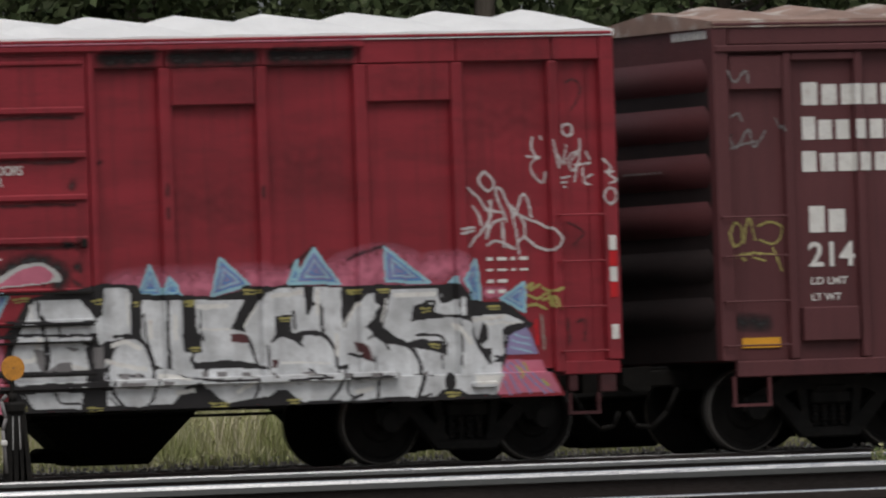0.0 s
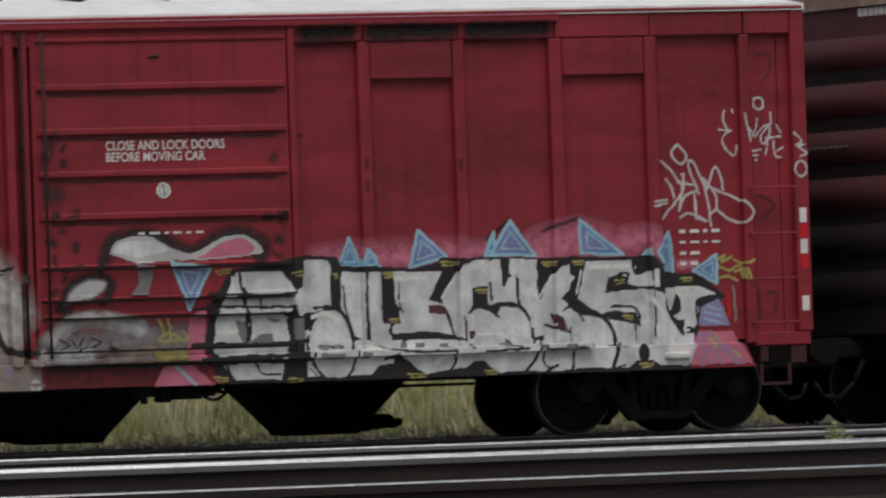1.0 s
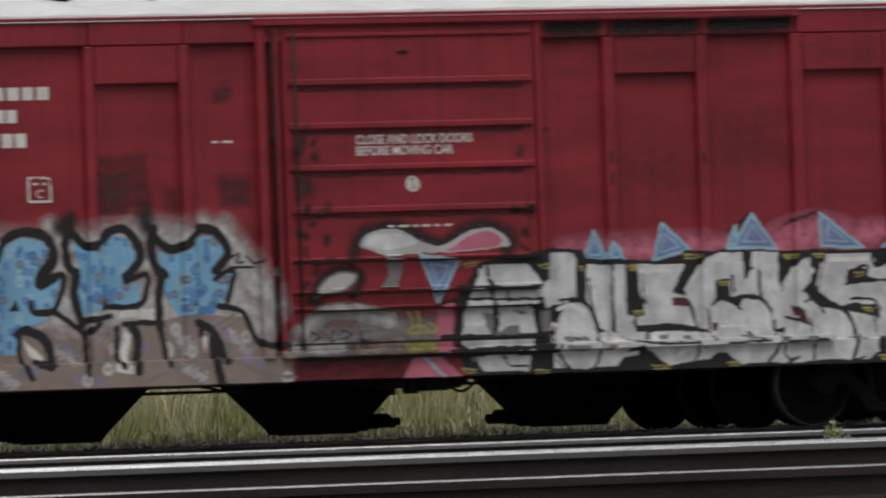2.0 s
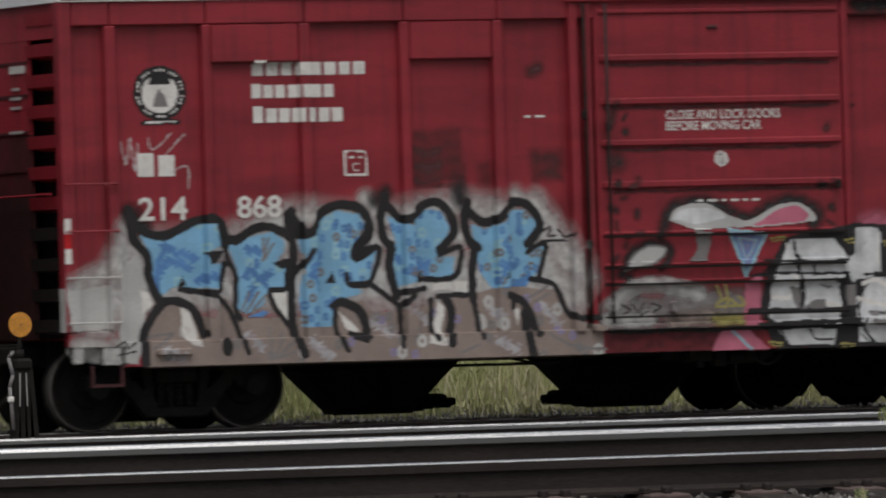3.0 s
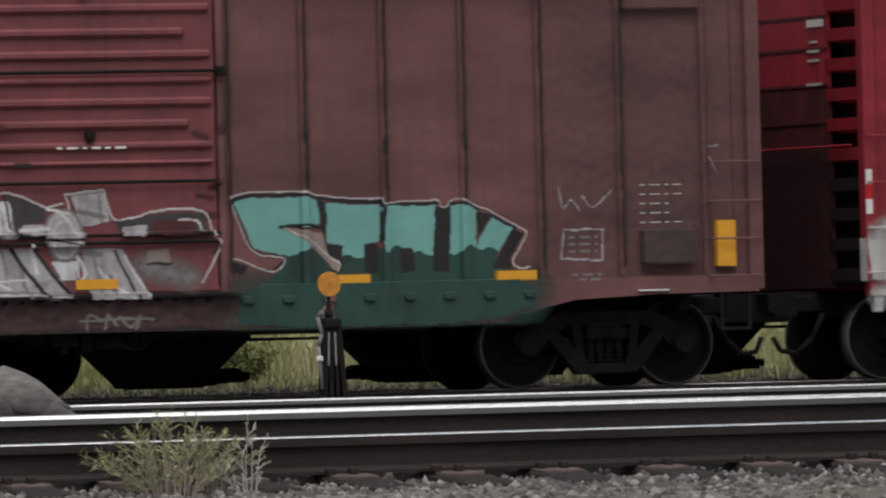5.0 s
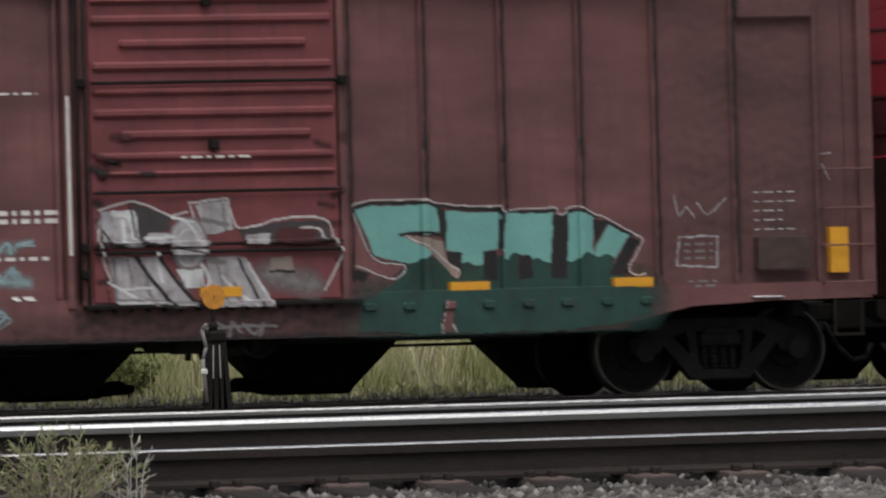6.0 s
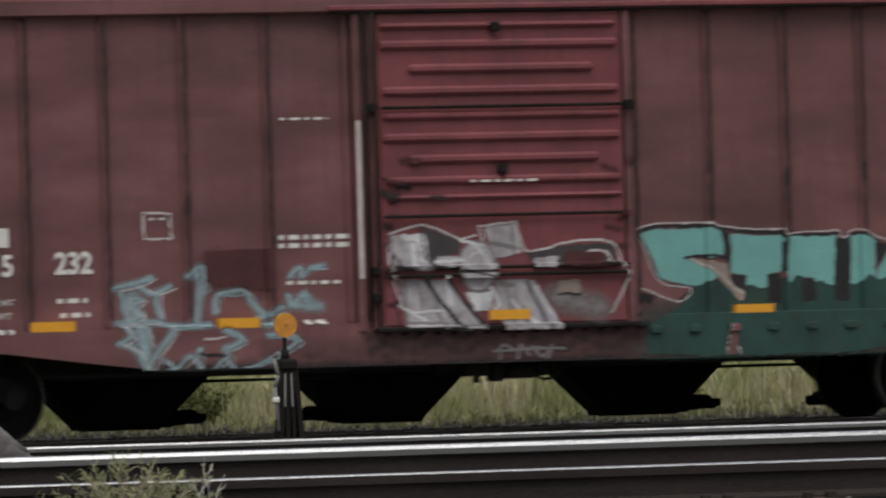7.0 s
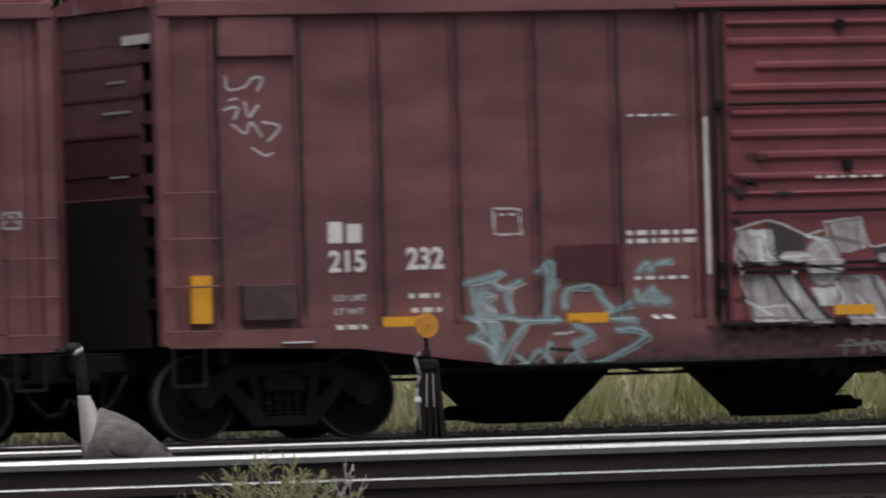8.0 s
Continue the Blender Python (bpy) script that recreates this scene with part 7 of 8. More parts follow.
    scrawl(g, TAG_WHITE, 0.022, [(49.67, 3.46), (49.66, 3.34), (49.73, 3.23)], [(49.60, 3.27), (49.75, 3.25)], [(49.70, 3.24), (49.64, 3.13), (49.78, 2.98), (49.82, 3.09)], [(49.76, 3.47), (49.78, 3.44)], [(49.87, 3.42), (49.91, 3.27), (49.94, 3.13)], [(49.92, 3.27), (50.02, 3.18), (50.07, 3.37)], [(50.05, 3.17), (50.12, 3.27), (50.21, 3.31), (50.12, 3.19), (50.14, 3.09), (50.23, 3.18)], [(50.23, 3.45), (50.23, 3.31), (50.17, 2.98)], [(50.18, 3.16), (50.35, 3.18)],
           [(50.30, 3.31), (50.35, 3.22)], [(50.27, 3.12), (50.28, 2.97), (50.35, 2.94)], [(50.31, 3.02), (50.38, 3.06)], [(49.99, 3.02), (50.11, 3.03)], [(50.00, 2.97), (50.07, 2.98)], [(50.03, 2.93), (50.05, 2.93)], [(50.46, 3.22), (50.55, 3.12), (50.48, 3.08), (50.59, 3.09)], [(50.51, 3.06), (50.61, 2.99), (50.54, 2.96)])
    g.ring(TAG_WHITE, 0.024, *ellipse(50.09, 3.54, 0.066, 0.064)), g.ring(TAG_WHITE, 0.024, *ellipse(50.54, 2.82, 0.07, 0.085))
    scrawl(g, PATCH_AND_SHADE, 0.02, [(50.09, 4.05), (50.19, 4.08), (50.26, 3.95), (50.15, 3.74)], [(50.06, 2.54), (50.25, 2.44), (50.12, 2.29)], [(50.02, 1.50), (50.03, 1.22)], [(50.13, 1.46), (50.23, 1.49), (50.21, 1.27)])
    rng = random.Random(17)
    for k in range(34):
        x, z = 41.52 + 0.5 * rng.random() ** 2 + (2.6 if k % 5 == 0 else 0), rng.uniform(1.25, 3.5)
        g.mist(SPRAY_BLACK if k % 2 else PATCH_AND_SHADE, rng.uniform(0.03, 0.075), 1.3, (x, z), (x + rng.uniform(0, 0.08), z + rng.uniform(-0.06, 0.06)))
    # darker band just below the upper door rail
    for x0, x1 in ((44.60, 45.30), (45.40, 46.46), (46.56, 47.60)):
        g.mist(SPRAY_BLACK, 0.085, 1.2, (x0 + 0.06, 4.42), (x1 - 0.06, 4.42)), g.mist(NEAR_BLACK, 0.16, 1.8, (x0 + 0.1, 4.37), (x1 - 0.1, 4.38))
    for a, b in (((45.55, 3.95), (46.3, 4.2)), ((48.85, 4.30), (49.8, 4.42)), ((47.8, 3.98), (48.6, 4.2)), ((48.95, 3.5), (49.75, 3.9)), ((46.6, 3.0), (47.4, 3.5)), ((45.5, 2.6), (46.3, 3.1))):
        g.soft_block(PATCH_AND_SHADE, 0.5, 0.3, a, b)
    # soft dark lines: shade painted under the upper door ribs
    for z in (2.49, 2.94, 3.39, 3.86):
        g.mist(PATCH_AND_SHADE, 0.05, 2.4, (41.7, z - 0.07), (44.3, z - 0.07))
    for x, z in ((43.9, 2.02), (44.3, 2.4), (45.37, 2.7), (45.37, 2.95), (46.48, 2.9), (41.75, 2.45), (41.72, 2.0)):
        g.mist(PATCH_AND_SHADE, 0.05, 2.0, (x, z), (x, z + 0.10))
    g.done("white marker tags and small stencilled bars", "lettering")
    for k, (z, m) in enumerate(((2.31, WHITE), (2.14, SIGNAL_RED), (1.97, WHITE), (1.80, SIGNAL_RED), (1.63, WHITE), (1.35, WHITE))):
        if k != 4:
            c.add("reflector", 50.50, 50.585, z - 0.08, z + 0.08, -0.012, -0.004, m, "red and white reflective tape", bevel=0.0)
    for k, (z, m) in enumerate(((2.18, WHITE), (2.02, SIGNAL_RED), (1.86, WHITE))):
        c.add("reflector", 35.275, 35.35, z - 0.08, z + 0.08, -0.012, -0.004, m, "red and white reflective tape", bevel=0.0)
    for k in range(6):
        part("letter", boxed(0.043, 0.05, 1.08 + 0.075 * k, 1.14 + 0.075 * k, 3.84, 3.92), WHITE, c.root)
    for z, n in ((3.66, 2), (3.56, 3), (3.46, 3), (3.20, 4)):
        part("lettering_bar", boxed(0.043, 0.05, 1.36 - 0.05 * n, 1.36 + 0.05 * n, z, z + 0.03), TAG_WHITE, c.root)


def teal_piece(c):
    g = Paint(c, 27.86, 31.85, 0.66, 2.2)
    g.mist(SPRAY_GREEN, 0.42, 0.7, (28.23, 0.96), (28.80, 0.94), (29.86, 0.95), (30.77, 0.98), (31.23, 1.03))
    g.fill(SPRAY_GREEN, (27.98, 0.75), (28.01, 1.04), (28.48, 1.28), (28.64, 1.50), (29.18, 1.52), (30.90, 1.52), (31.09, 1.27), (31.24, 1.14), (31.33, 1.00), (31.40, 0.87), (30.96, 0.765), (30.46, 0.71), (28.79, 0.705))
    for pts in ([(28.00, 2.04), (28.23, 2.08), (28.80, 2.08), (28.94, 2.06), (28.98, 1.80), (28.81, 1.76), (28.55, 1.79), (28.52, 1.77), (29.03, 1.52), (29.06, 1.44), (28.88, 1.55), (28.70, 1.47), (28.60, 1.45), (28.45, 1.50), (28.22, 1.55)], [(29.04, 2.01), (29.66, 1.98), (29.68, 1.59), (29.50, 1.57), (29.48, 1.42), (29.22, 1.43), (29.23, 1.56), (29.05, 1.59)], [(29.72, 1.97), (30.29, 1.97), (30.27, 1.43), (30.04, 1.46), (30.00, 1.53), (29.88, 1.52), (29.86, 1.45), (29.69, 1.48)],
                [(30.47, 1.98), (30.76, 1.97), (30.76, 1.42), (30.45, 1.43)], [(30.79, 1.59), (30.95, 1.84), (31.19, 1.71), (30.97, 1.40), (30.76, 1.43)]):
        g.fill(SPRAY_TEAL, *pts)
    low = (g.ids == g.key(SPRAY_TEAL)) & (g.z < 1.47 + 0.05 * np.sin(g.u * 7) + 0.03 * np.sin(g.u * 23))
    g.ids[low] = g.key(SPRAY_GREEN)
    for pts in ([(28.94, 2.05), (29.05, 2.01), (29.05, 1.58), (28.98, 1.77)], [(29.06, 1.58), (29.23, 1.57), (29.22, 1.29), (29.11, 1.29), (29.06, 1.43)], [(29.48, 1.57), (29.64, 1.56), (29.63, 1.25), (29.47, 1.27)], [(29.88, 1.52), (30.03, 1.52), (30.04, 1.27), (29.88, 1.27)], [(30.29, 1.95), (30.47, 1.95), (30.45, 1.26), (30.26, 1.26)], [(30.75, 1.88), (30.95, 1.87), (30.79, 1.62)], [(31.19, 1.70), (31.32, 1.64), (31.12, 1.36), (31.22, 1.29), (30.93, 1.28), (30.98, 1.37)], [(28.00, 1.41), (28.15, 1.37), (28.09, 1.27), (27.98, 1.32)], [(29.66, 2.01), (29.72, 1.98), (29.70, 1.59), (29.66, 1.59)]):
        g.fill(SPRAY_BLACK, *pts)
    for pts in ([(28.96, 1.22), (29.20, 1.20), (29.19, 1.10), (28.94, 1.12)], [(28.82, 1.44), (29.02, 1.38), (28.99, 1.13), (28.79, 1.14)], [(29.47, 1.21), (29.62, 1.19), (29.60, 0.70), (29.49, 0.70)], [(30.29, 1.24), (30.41, 1.23), (30.37, 0.77), (30.26, 0.74)]):
        g.mist(SPRAY_BLACK, 0.05, 0.9, *pts)
    g.fill(SPRAY_TAN, (28.57, 1.77), (28.81, 1.74), (29.00, 1.68), (29.07, 1.46), (29.18, 1.41), (29.19, 1.31), (29.14, 1.30), (29.05, 1.40), (28.88, 1.56)), g.fill(MAROON, (28.21, 1.53), (28.56, 1.44), (28.41, 1.31), (28.02, 1.43))
    for pts in ([(27.98, 2.05), (28.26, 2.11), (28.80, 2.10), (28.98, 2.06), (29.68, 2.01)], [(29.68, 2.00), (29.77, 1.98), (30.32, 1.99)], [(30.45, 1.96), (30.61, 1.98), (30.80, 1.91)], [(30.92, 1.86), (31.22, 1.71)], [(27.98, 2.05), (28.20, 1.54), (28.57, 1.45), (28.43, 1.32)], [(28.52, 1.77), (28.80, 1.79), (28.98, 1.75)]):
        g.stroke(SPRAY_BLACK, 0.034, *pts)
    for pts in ([(27.96, 2.08), (28.23, 2.14), (28.80, 2.13), (28.98, 2.09), (29.68, 2.04)], [(29.68, 2.04), (29.71, 1.99), (30.01, 2.02), (30.32, 2.02), (30.35, 1.96), (30.44, 1.95), (30.47, 2.00), (30.61, 2.02), (30.79, 1.94), (30.92, 1.90), (31.25, 1.72), (31.34, 1.63), (31.17, 1.36), (31.23, 1.29), (31.36, 1.29)], [(27.96, 2.08), (28.19, 1.54), (28.56, 1.44), (28.42, 1.30), (28.02, 1.44), (27.97, 1.32)], [(28.58, 1.76), (28.88, 1.61), (29.09, 1.44), (29.19, 1.38), (29.17, 1.29)], [(29.09, 1.05), (29.04, 0.88), (29.11, 0.71)], [(29.00, 1.05), (28.94, 0.72)]):
        g.stroke(TAG_WHITE, 0.014, *pts)
    g.fill(MAROON, (29.00, 1.05), (29.09, 1.05), (29.05, 0.71), (28.94, 0.72))
    g.done("pale teal letters with black shading over dark green paint")
    g = Paint(c, 24.95, 27.82, 0.98, 2.3)
    g.mist(SPRAY_WORN, 0.16, 0.7, (25.15, 1.94), (25.42, 1.83)), g.mist(SPRAY_DKGREY, 0.2, 0.8, (26.95, 1.39), (27.44, 1.27)), g.mist(PATCH_AND_SHADE, 0.14, 0.7, (27.24, 1.79), (27.46, 1.79)), g.mist(SPRAY_PINK, 0.12, 1.4, (25.49, 1.50), (25.63, 1.47)), g.mist(SPRAY_WORN, 0.18, 0.7, (25.35, 1.32), (25.90, 1.21))
    for m, pts in ((SPRAY_WORN, [(25.06, 2.07), (25.44, 2.10), (25.49, 1.75), (25.09, 1.74)]), (SPRAY_CHAR, [(25.42, 2.17), (25.84, 2.01), (25.85, 1.87), (25.59, 1.84), (25.50, 1.76), (25.47, 2.06)]), (SPRAY_WORN, [(25.59, 1.84), (25.91, 1.84), (25.88, 1.72), (25.55, 1.72)]), (SPRAY_WORN, [(25.14, 1.61), (25.72, 1.59), (25.90, 1.31), (26.11, 1.07), (25.21, 1.10), (25.19, 1.33)]), (SPRAY_WORN, [(26.13, 2.14), (26.50, 2.16), (26.56, 1.86), (26.24, 1.81), (26.19, 1.97)]),
                   (SILVER, [(25.90, 1.46), (26.18, 1.46), (26.17, 1.25), (26.01, 1.26)]), (SPRAY_WORN, [(26.24, 1.58), (26.70, 1.57), (26.99, 1.05), (26.33, 1.04)]), (SPRAY_CHAR, [(26.62, 1.86), (27.10, 1.94), (27.60, 1.93), (27.68, 1.73), (26.68, 1.72)]), (PATCH_AND_SHADE, [(27.08, 1.87), (27.57, 1.86), (27.46, 1.71), (27.01, 1.72)]), (SPRAY_WORN, [(26.71, 1.80), (26.99, 1.82), (26.93, 1.70), (26.68, 1.70)]), (SPRAY_TAN, [(26.98, 1.56), (27.23, 1.56), (27.23, 1.41), (26.98, 1.41)])):
        g.fill(m, *pts)
    x, z = 26.05, 1.73
    g.fill(SPRAY_WORN, *ellipse(x, z, 0.21, 0.27)), g.ring(SPRAY_DKGREY, 0.03, *ellipse(x, z, 0.21, 0.27)), g.ring(TAG_WHITE, 0.018, *ellipse(x, z - 0.05, 0.13, 0.19))
    for m, w, pts in ((SPRAY_BLACK, 0.04, [(25.72, 1.59), (25.90, 1.33), (26.14, 1.09)]), (SPRAY_DKGREY, 0.05, [(25.57, 1.39), (25.59, 1.22), (25.65, 1.09)]), (SPRAY_DKGREY, 0.06, [(26.29, 1.53), (26.45, 1.51)]), (SPRAY_DKGREY, 0.05, [(26.56, 1.29), (26.61, 1.06)]), (SPRAY_BLACK, 0.03, [(25.50, 1.75), (25.69, 1.72)]), (SILVER, 0.03, [(25.29, 2.04), (25.44, 2.08), (25.46, 1.88)]), (SILVER, 0.03, [(26.73, 1.50), (26.97, 1.08)]),
                      (SILVER, 0.025, [(25.21, 1.25), (25.62, 1.26)]), (SILVER, 0.03, [(26.03, 1.95), (26.14, 1.84)]), (SILVER, 0.02, [(26.19, 1.46), (26.20, 1.28)]), (SPRAY_BLACK, 0.025, [(26.98, 1.41), (27.23, 1.40)]), (SPRAY_DKGREY, 0.03, [(25.36, 1.58), (25.41, 1.32)]), (SPRAY_DKGREY, 0.03, [(26.45, 2.12), (26.47, 1.86)]), (SPRAY_DKGREY, 0.025, [(25.21, 1.15), (26.11, 1.10)])):
        g.stroke(m, w, *pts)
    for m, w, pts in ((SILVER, 0.07, [(25.21, 2.06), (25.40, 2.02), (25.43, 1.81)]), (SILVER, 0.05, [(25.31, 1.97), (25.32, 1.76)]), (SILVER, 0.04, [(25.56, 1.79), (25.88, 1.79)]), (SPRAY_BLACK, 0.045, [(25.44, 1.62), (25.64, 1.33), (25.88, 1.05)]), (SILVER, 0.045, [(26.20, 1.50), (26.27, 1.32), (26.20, 1.20)]), (SILVER, 0.03, [(26.39, 1.40), (26.57, 1.22), (26.80, 1.05)]), (SILVER, 0.035, [(25.68, 1.62), (25.74, 1.33)]), (SPRAY_BLACK, 0.03, [(26.62, 1.55), (26.86, 1.06)]),
                      (SPRAY_BLACK, 0.02, [(25.10, 1.46), (25.13, 1.13)]), (SPRAY_DKGREY, 0.04, [(25.20, 1.58), (25.22, 1.16)]), (SPRAY_DKGREY, 0.03, [(26.12, 2.16), (26.51, 2.18)]), (SPRAY_DKGREY, 0.05, [(26.21, 1.98), (26.50, 1.91)]), (SPRAY_BLACK, 0.025, [(25.08, 1.88), (25.20, 1.70)]), (SILVER, 0.025, [(25.13, 1.34), (25.44, 1.16)]), (SPRAY_BLACK, 0.025, [(25.41, 2.14), (25.45, 1.81)]), (SPRAY_DKGREY, 0.03, [(26.36, 1.55), (26.47, 1.07)]), (SPRAY_WORN, 0.03, [(26.54, 1.07), (26.86, 1.12)]), (SILVER, 0.03, [(25.85, 2.00), (26.11, 1.95)]), (SPRAY_BLACK, 0.02, [(25.88, 1.69), (26.23, 1.62)])):
        g.stroke(m, w, *pts)
    scrawl(g, TAG_WHITE, 0.022, [(25.05, 2.09), (25.38, 2.18), (25.62, 2.12), (25.84, 2.02), (26.03, 2.06)], [(26.07, 2.16), (26.28, 2.17), (26.51, 2.19)], [(26.07, 2.16), (26.11, 2.01)], [(26.51, 2.19), (26.60, 1.89), (26.85, 1.90), (27.10, 1.97), (27.60, 1.95), (27.71, 1.73), (27.79, 1.63), (27.77, 1.50), (27.58, 1.20)], [(27.34, 1.86), (27.53, 1.85), (27.60, 1.75)], [(25.03, 1.89), (25.06, 1.66), (25.16, 1.36)])
    g.done("silver and black letters with white edges on the door")
    g = Paint(c, 18.7, 33.6, 0.72, 4.44)
    scrawl(g, TAG_WHITE, 0.024, [(19.30, 3.82), (19.34, 3.68), (19.53, 3.70), (19.61, 3.79), (19.72, 3.79), (19.67, 3.67)], [(19.28, 3.46), (19.43, 3.49), (19.39, 3.37)], [(19.52, 3.55), (19.55, 3.40), (19.66, 3.52)], [(19.36, 3.31), (19.51, 3.22), (19.58, 3.34), (19.70, 3.19)], [(19.71, 3.34), (19.90, 3.28), (19.77, 3.13)], [(19.60, 3.06), (19.73, 2.98), (19.82, 3.01)], [(19.35, 3.56), (19.44, 3.58)])
    for pts in ([(21.96, 1.59), (22.22, 1.65), (22.39, 1.70)], [(22.24, 1.63), (22.39, 1.52), (22.59, 1.60)], [(22.04, 1.54), (22.08, 1.26)], [(22.14, 1.49), (22.26, 1.47), (22.13, 1.38), (22.27, 1.30), (22.11, 1.26)], [(22.46, 1.55), (22.42, 1.42), (22.48, 1.27)], [(21.98, 1.23), (22.25, 1.23), (22.48, 1.21)], [(22.03, 1.22), (22.10, 1.10), (21.97, 1.00)], [(22.28, 1.19), (22.30, 0.98)], [(22.48, 1.21), (22.58, 1.13), (22.37, 0.88), (22.29, 0.72)], [(21.97, 1.01), (22.17, 0.93), (22.29, 0.72), (22.57, 0.73)],
                [(22.47, 0.83), (22.59, 0.73), (22.75, 0.85), (22.84, 0.76)], [(22.87, 1.75), (22.92, 1.59), (22.88, 1.24)], [(22.77, 1.69), (22.95, 1.80), (22.97, 1.54)], [(22.60, 1.18), (23.01, 1.19)], [(23.09, 1.31), (23.12, 1.49), (23.27, 1.52), (23.42, 1.53), (23.52, 1.39), (23.64, 1.29)], [(23.57, 1.25), (23.85, 1.34)], [(23.61, 1.18), (23.87, 1.17)], [(23.16, 1.12), (23.36, 1.02), (23.15, 0.93)], [(22.87, 0.92), (22.84, 0.76), (22.99, 0.70), (23.15, 0.84)], [(23.18, 0.91), (23.22, 0.74), (23.50, 0.74), (23.96, 0.98), (23.84, 1.07), (23.66, 1.06)],
                [(23.93, 1.47), (23.97, 1.36), (24.10, 1.47), (24.15, 1.33)], [(24.11, 1.49), (24.23, 1.35)], [(23.96, 1.68), (24.04, 1.77), (24.09, 1.68)], [(24.16, 1.75), (24.32, 1.77)]):
        g.mist(TAG_BLUE, 0.06, 1.0, *pts)
        g.stroke(TAG_BLUE, 0.022, *pts)
        g.stroke(TAG_WHITE if pts[0][0] < 22.6 else TAG_BLUE, 0.013, *[(x + 0.045 + 0.02 * math.sin(9 * z), z - 0.03 + 0.02 * math.sin(11 * x)) for x, z in pts])
    g.stroke(TAG_WHITE, 0.02, (22.90, 1.03), (23.15, 1.05)), g.stroke(SPRAY_BLACK, 0.035, (22.87, 0.87), (23.15, 0.86))
    g.mist(TAG_BLUE, 0.16, 1.2, (22.15, 1.48), (22.26, 0.88)), g.mist(TAG_BLUE, 0.1, 1.5, (23.96, 1.37), (24.29, 1.36)), g.mist(PATCH_AND_SHADE, 0.3, 1.2, (23.13, 1.75), (23.58, 1.68))
    g.fill(PATCH_AND_SHADE, (22.97, 1.96), (23.75, 1.97), (23.76, 1.56), (23.64, 1.53), (22.99, 1.64))
    letter_blocks(g, WHITE, 2, 20.41, 20.83, 2.04, 2.27)
    g.ring(TAG_WHITE, 0.02, *[(22.30, 2.37), (22.61, 2.36), (22.61, 2.09), (22.30, 2.10)]), bars(g, TAG_WHITE, ((22.36, 22.55, 2.31),), 0.018)
    bars(g, WHITE, ((20.45, 20.80, 1.155), (21.31, 21.69, 1.47), (21.34, 21.68, 1.325), (23.82, 24.64, 2.085), (23.82, 24.60, 1.998), (24.09, 24.35, 1.187)), 0.05)
    bars(g, WHITE, ((23.9, 24.55, 1.6), (23.87, 24.42, 3.335)), 0.03)
    bars(g, WHITE, ((25.97, 26.8, 2.63),), 0.03)
    g.ring(SPRAY_WORN, 0.022, *[(31.77, 1.68), (32.23, 1.67), (32.20, 1.35), (31.74, 1.36)]), bars(g, SPRAY_DKGREY, ((31.83, 32.16, 1.60), (31.83, 32.16, 1.52), (31.83, 32.16, 1.44), (31.86, 32.2, 1.20), (31.9, 32.15, 1.14)), 0.026)
    bars(g, TAG_WHITE, ((32.66, 33.2, 2.14), (32.66, 33.2, 2.04), (32.66, 33.0, 1.94), (32.66, 33.0, 1.84), (32.66, 33.15, 1.74)), 0.018)
    scrawl(g, SPRAY_WORN, 0.0135, [(31.73, 2.13), (31.77, 1.91), (31.86, 2.00), (31.95, 1.88)], [(31.99, 2.03), (32.12, 1.91), (32.33, 2.09)], [(33.45, 2.52), (33.68, 2.54), (33.61, 2.31)], [(33.49, 2.43), (33.57, 2.26)])
    # soft dark strip along each post's right side, painted as its shadow
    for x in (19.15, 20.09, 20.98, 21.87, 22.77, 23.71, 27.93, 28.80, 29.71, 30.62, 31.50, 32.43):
        g.mist(NEAR_BLACK, 0.06, 1.8, (x + 0.035, 1.3), (x + 0.035, 4.40))
    rng = random.Random(23)
    for k in range(30):
        x, z = 24.98 + 0.55 * rng.random() ** 2 + (2.4 if k % 4 == 0 else 0), rng.uniform(1.2, 2.9)
        g.mist(SPRAY_BLACK if k % 2 else PATCH_AND_SHADE, rng.uniform(0.03, 0.08), 1.2, (x, z), (x + rng.uniform(0, 0.15), z + rng.uniform(-0.05, 0.05)))
    for x, z in ((29.71, 2.55), (30.62, 2.6), (28.80, 2.7), (22.77, 2.4)):
        g.mist(SPRAY_BLACK, 0.06, 1.0, (x + 0.02, z), (x + 0.03, z + 0.12))
    g.done("white lettering, pale blue scrawls and faded patches", "lettering")
    c.text("LD LMT", 20.46, 20.83, 1.435, 1.50, TAG_WHITE, bold=0.02)
    c.text("LT WT", 20.46, 20.79, 1.292, 1.358, TAG_WHITE, bold=0.02)
    c.text("215", 20.41, 20.825, 1.735, 1.97, bold=0.03, label="white painted digit")
    c.text("232", 21.29, 21.715, 1.745, 1.985, bold=0.03, label="white painted digit")
    g = Paint(c, 18.6, 33.9, 0.70, 1.3, 0.025)
    # darker along the sill's lower edge and below the door, with a brown film
    g.mist(SPRAY_BLACK, 0.15, 1.4, (22.4, 0.70), (24.5, 0.70), (31.0, 0.72)), g.soft_block(SPRAY_BLACK, 0.10, 0.55, (24.75, 0.76), (27.95, 1.06)), g.soft_block(SPRAY_BLACK, 0.25, 0.35, (23.6, 0.68), (24.8, 0.95)), g.mist(GRIME_FILM, 0.2, 1.4, (27.9, 0.80), (31.0, 0.80))
    g.done("brown film and darker bands along the sill")
    g = Paint(c, 18.6, 34.05, 1.16, 4.44, 0.04)
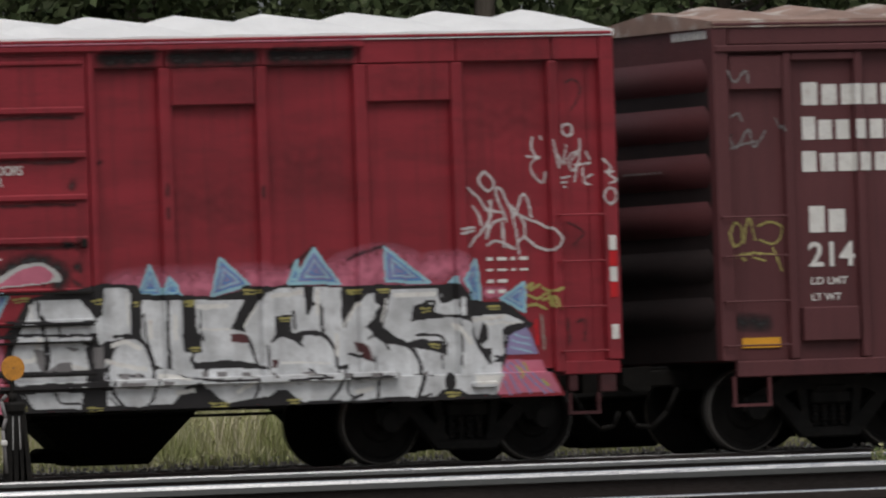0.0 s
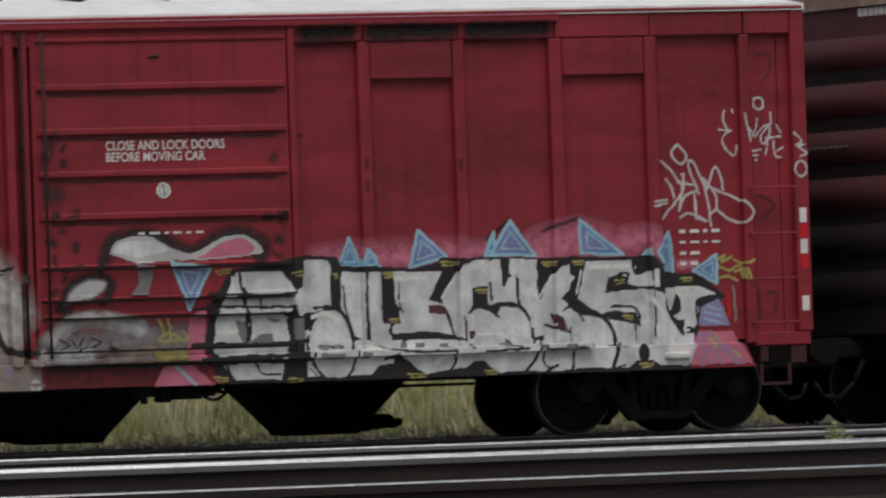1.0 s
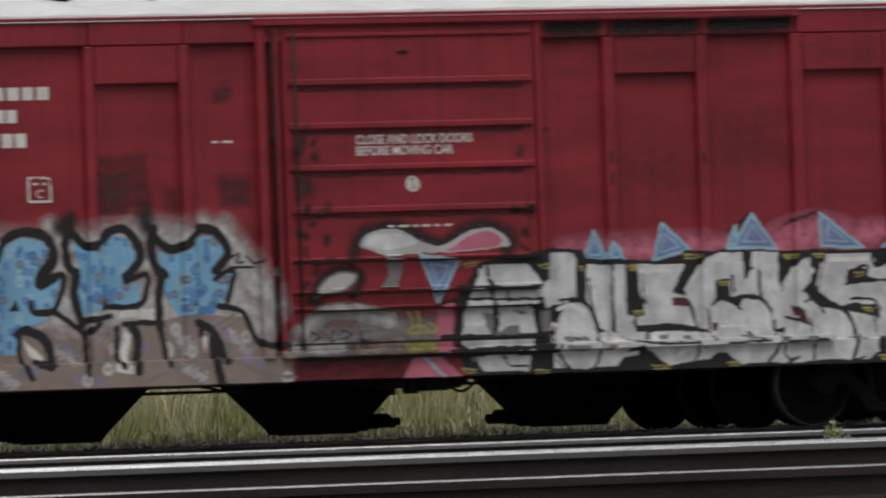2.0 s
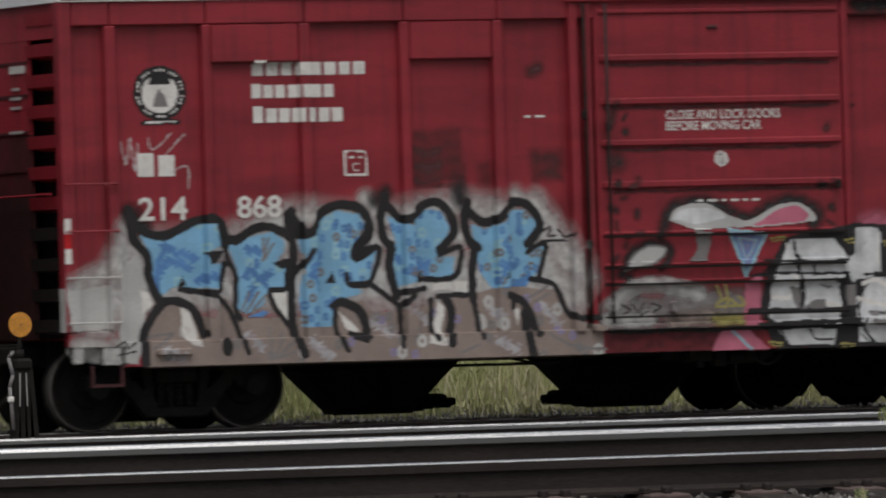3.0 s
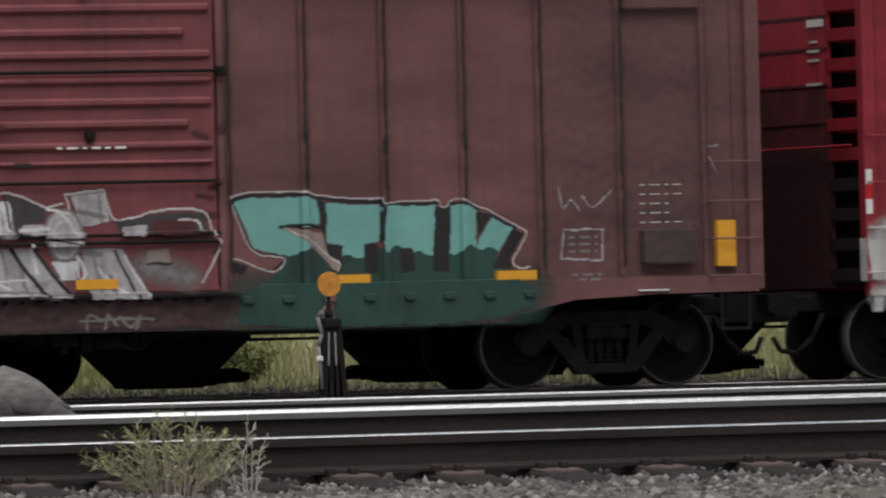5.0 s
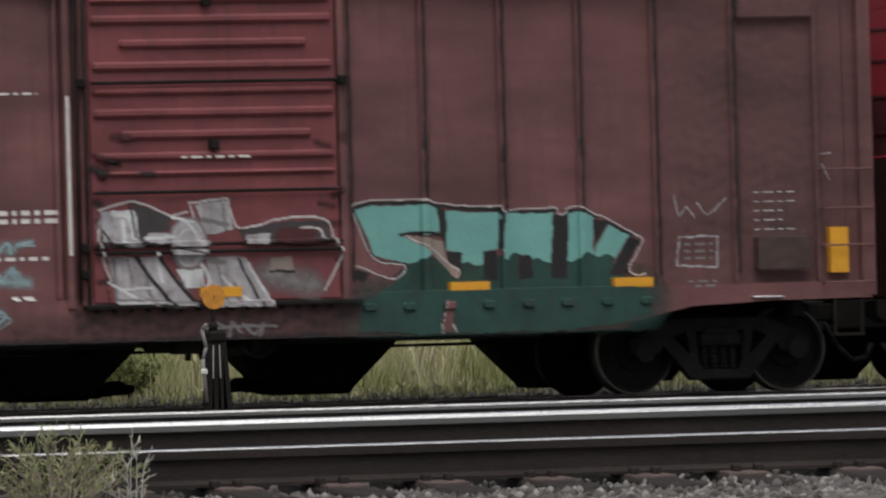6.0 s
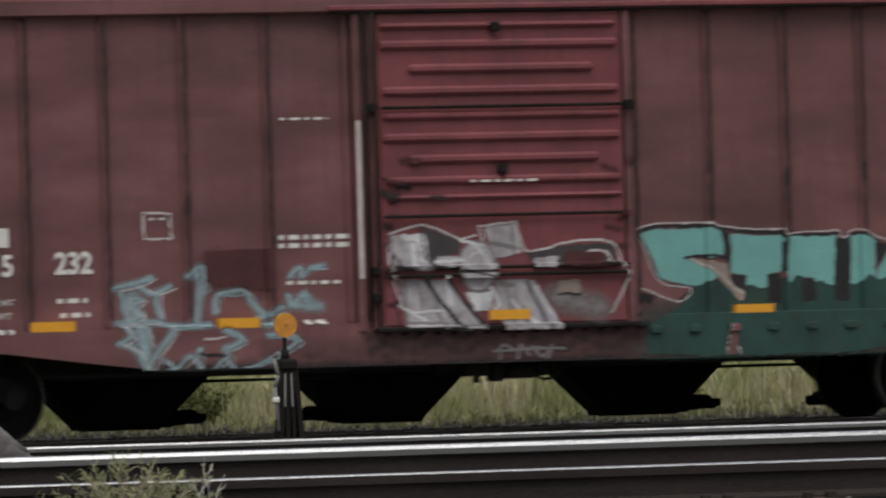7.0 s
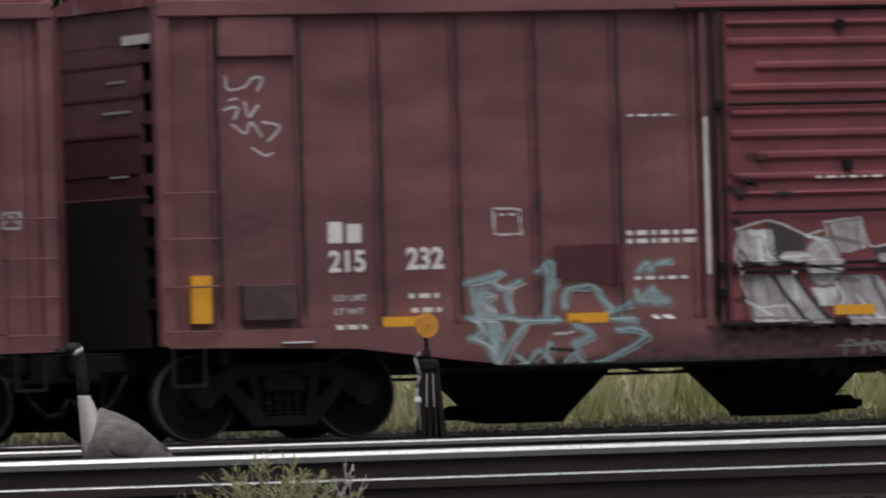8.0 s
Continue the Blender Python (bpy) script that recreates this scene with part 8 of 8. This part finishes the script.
    for x0, x1, z0, z1, most in ((31.55, 33.9, 1.2, 4.4, 0.30), (28.0, 31.4, 2.2, 3.2, 0.12), (18.7, 21.0, 1.2, 2.6, 0.18), (32.5, 33.4, 1.2, 2.4, 0.45), (21.9, 24.6, 3.6, 4.4, 0.15)):
        g.soft_block(GRIME_FILM, 0.8, most, (x0, z0), (x1, z1))
    g.done("thin brown film of dirt on the side")
    g = Paint(c, 26.0, 27.4, 0.70, 1.0)
    scrawl(g, SPRAY_DKGREY, 0.03, [(26.28, 0.75), (26.32, 0.89), (26.47, 0.83)], [(26.50, 0.74), (26.53, 0.88), (26.63, 0.77)], [(26.66, 0.86), (26.79, 0.75), (26.89, 0.87), (26.85, 0.73)], [(26.21, 0.83), (27.04, 0.84)])
    g.done("faint grey scrawl on the sill")
    for k in range(7):
        part("letter", boxed(0.035, 0.042, 0.28 + 0.12 * k, 0.38 + 0.12 * k, 4.19, 4.29), WHITE, c.root)
    for z, y0, y1 in ((3.80, 1.1, 1.6), (3.48, 0.95, 1.75), (2.80, 1.05, 1.6)):
        part("lettering_bar", boxed(0.043, 0.05, y0, y1, z, z + 0.024), SPRAY_GREY, c.root)


def dark_lettering(c):
    g = Paint(c, 51.9, 57.5, 1.2, 4.3)
    letter_blocks(g, WHITE, 8, 52.92, 54.85, 3.745, 4.0)
    letter_blocks(g, WHITE, 7, 52.91, 54.35, 3.38, 3.62)
    letter_blocks(g, WHITE, 7, 52.90, 54.45, 3.02, 3.25)
    letter_blocks(g, WHITE, 2, 52.96, 53.45, 2.36, 2.65)
    scrawl(g, SPRAY_YELLOW, 0.022, [(51.95, 2.38), (52.01, 2.49), (52.13, 2.45), (52.14, 2.27), (52.00, 2.24), (51.95, 2.38)], [(52.17, 2.27), (52.23, 2.54), (52.31, 2.29)], [(52.35, 2.45), (52.50, 2.49), (52.64, 2.43), (52.55, 2.26), (52.36, 2.29)], [(52.00, 2.12), (52.27, 2.15), (52.58, 2.12)], [(52.51, 2.20), (52.61, 1.95)], [(52.17, 2.08), (52.14, 2.15), (52.41, 2.06)])
    scrawl(g, SPRAY_DKGREY, 0.022, [(51.99, 4.14), (52.07, 4.02), (52.20, 4.14), (52.24, 4.02)], [(52.06, 3.65), (52.16, 3.68), (52.19, 3.59)], [(52.02, 3.44), (52.11, 3.30), (52.26, 3.49), (52.32, 3.30), (52.46, 3.48)], [(52.60, 3.61), (52.66, 3.48)], [(52.04, 3.30), (52.35, 3.37)])
    g.mist(SPRAY_BLACK, 0.12, 0.8, (52.11, 1.41), (52.38, 1.39))
    g.done("white block lettering and faded yellow scrawls", "lettering")
    c.text("214", 52.94, 53.50, 1.99, 2.26, bold=0.02, label="white painted digit")
    c.text("LD LMT", 52.96, 53.40, 1.795, 1.875, bold=0.02)
    c.text("LT WT", 52.96, 53.32, 1.62, 1.70, bold=0.02)
    for k in range(7):
        part("letter", boxed(0.03, 0.037, 0.22 + 0.13 * k, 0.32 + 0.13 * k, 4.50, 4.59), WHITE, c.root)
    for k in range(8):
        part("lettering_bar", boxed(-0.05, -0.043, 1.3 + 0.13 * k, 1.37 + 0.13 * k, 3.07, 3.095), SPRAY_DKGREY, c.root)


silver_piece(RED_CAR)
blue_piece(RED_CAR)
red_lettering(RED_CAR)
teal_piece(MAROON_CAR)


def rear_mark(c):
    g = Paint(c, 16.6, 17.2, 2.15, 2.6)
    g.ring(SPRAY_WORN, 0.03, (16.76, 2.27), (16.98, 2.27), (16.98, 2.43), (16.76, 2.43))
    scrawl(g, SPRAY_WORN, 0.025, [(16.80, 2.31), (16.88, 2.39), (16.94, 2.33)])
    g.done("small worn white mark near the corner")


rear_mark(LAST_CAR)
dark_lettering(NEXT_CAR)


def motions():
    for c in (RED_CAR, MAROON_CAR, NEXT_CAR, LAST_CAR):
        walk(c.root, [(t, pose(c.u0 + s, P, 0)) for t, s in TRAIN])
    ts = [t for t, _ in TRAIN]
    ss = [s for _, s in TRAIN]
    steps = [0.1 * i for i in range(81)]
    for w, x in WHEELS:
        walk(w, [(t, pose(x, 0, 0.456, 0, math.degrees(float(np.interp(t, ts, ss)) / 0.456), 0)) for t in steps])


motions()
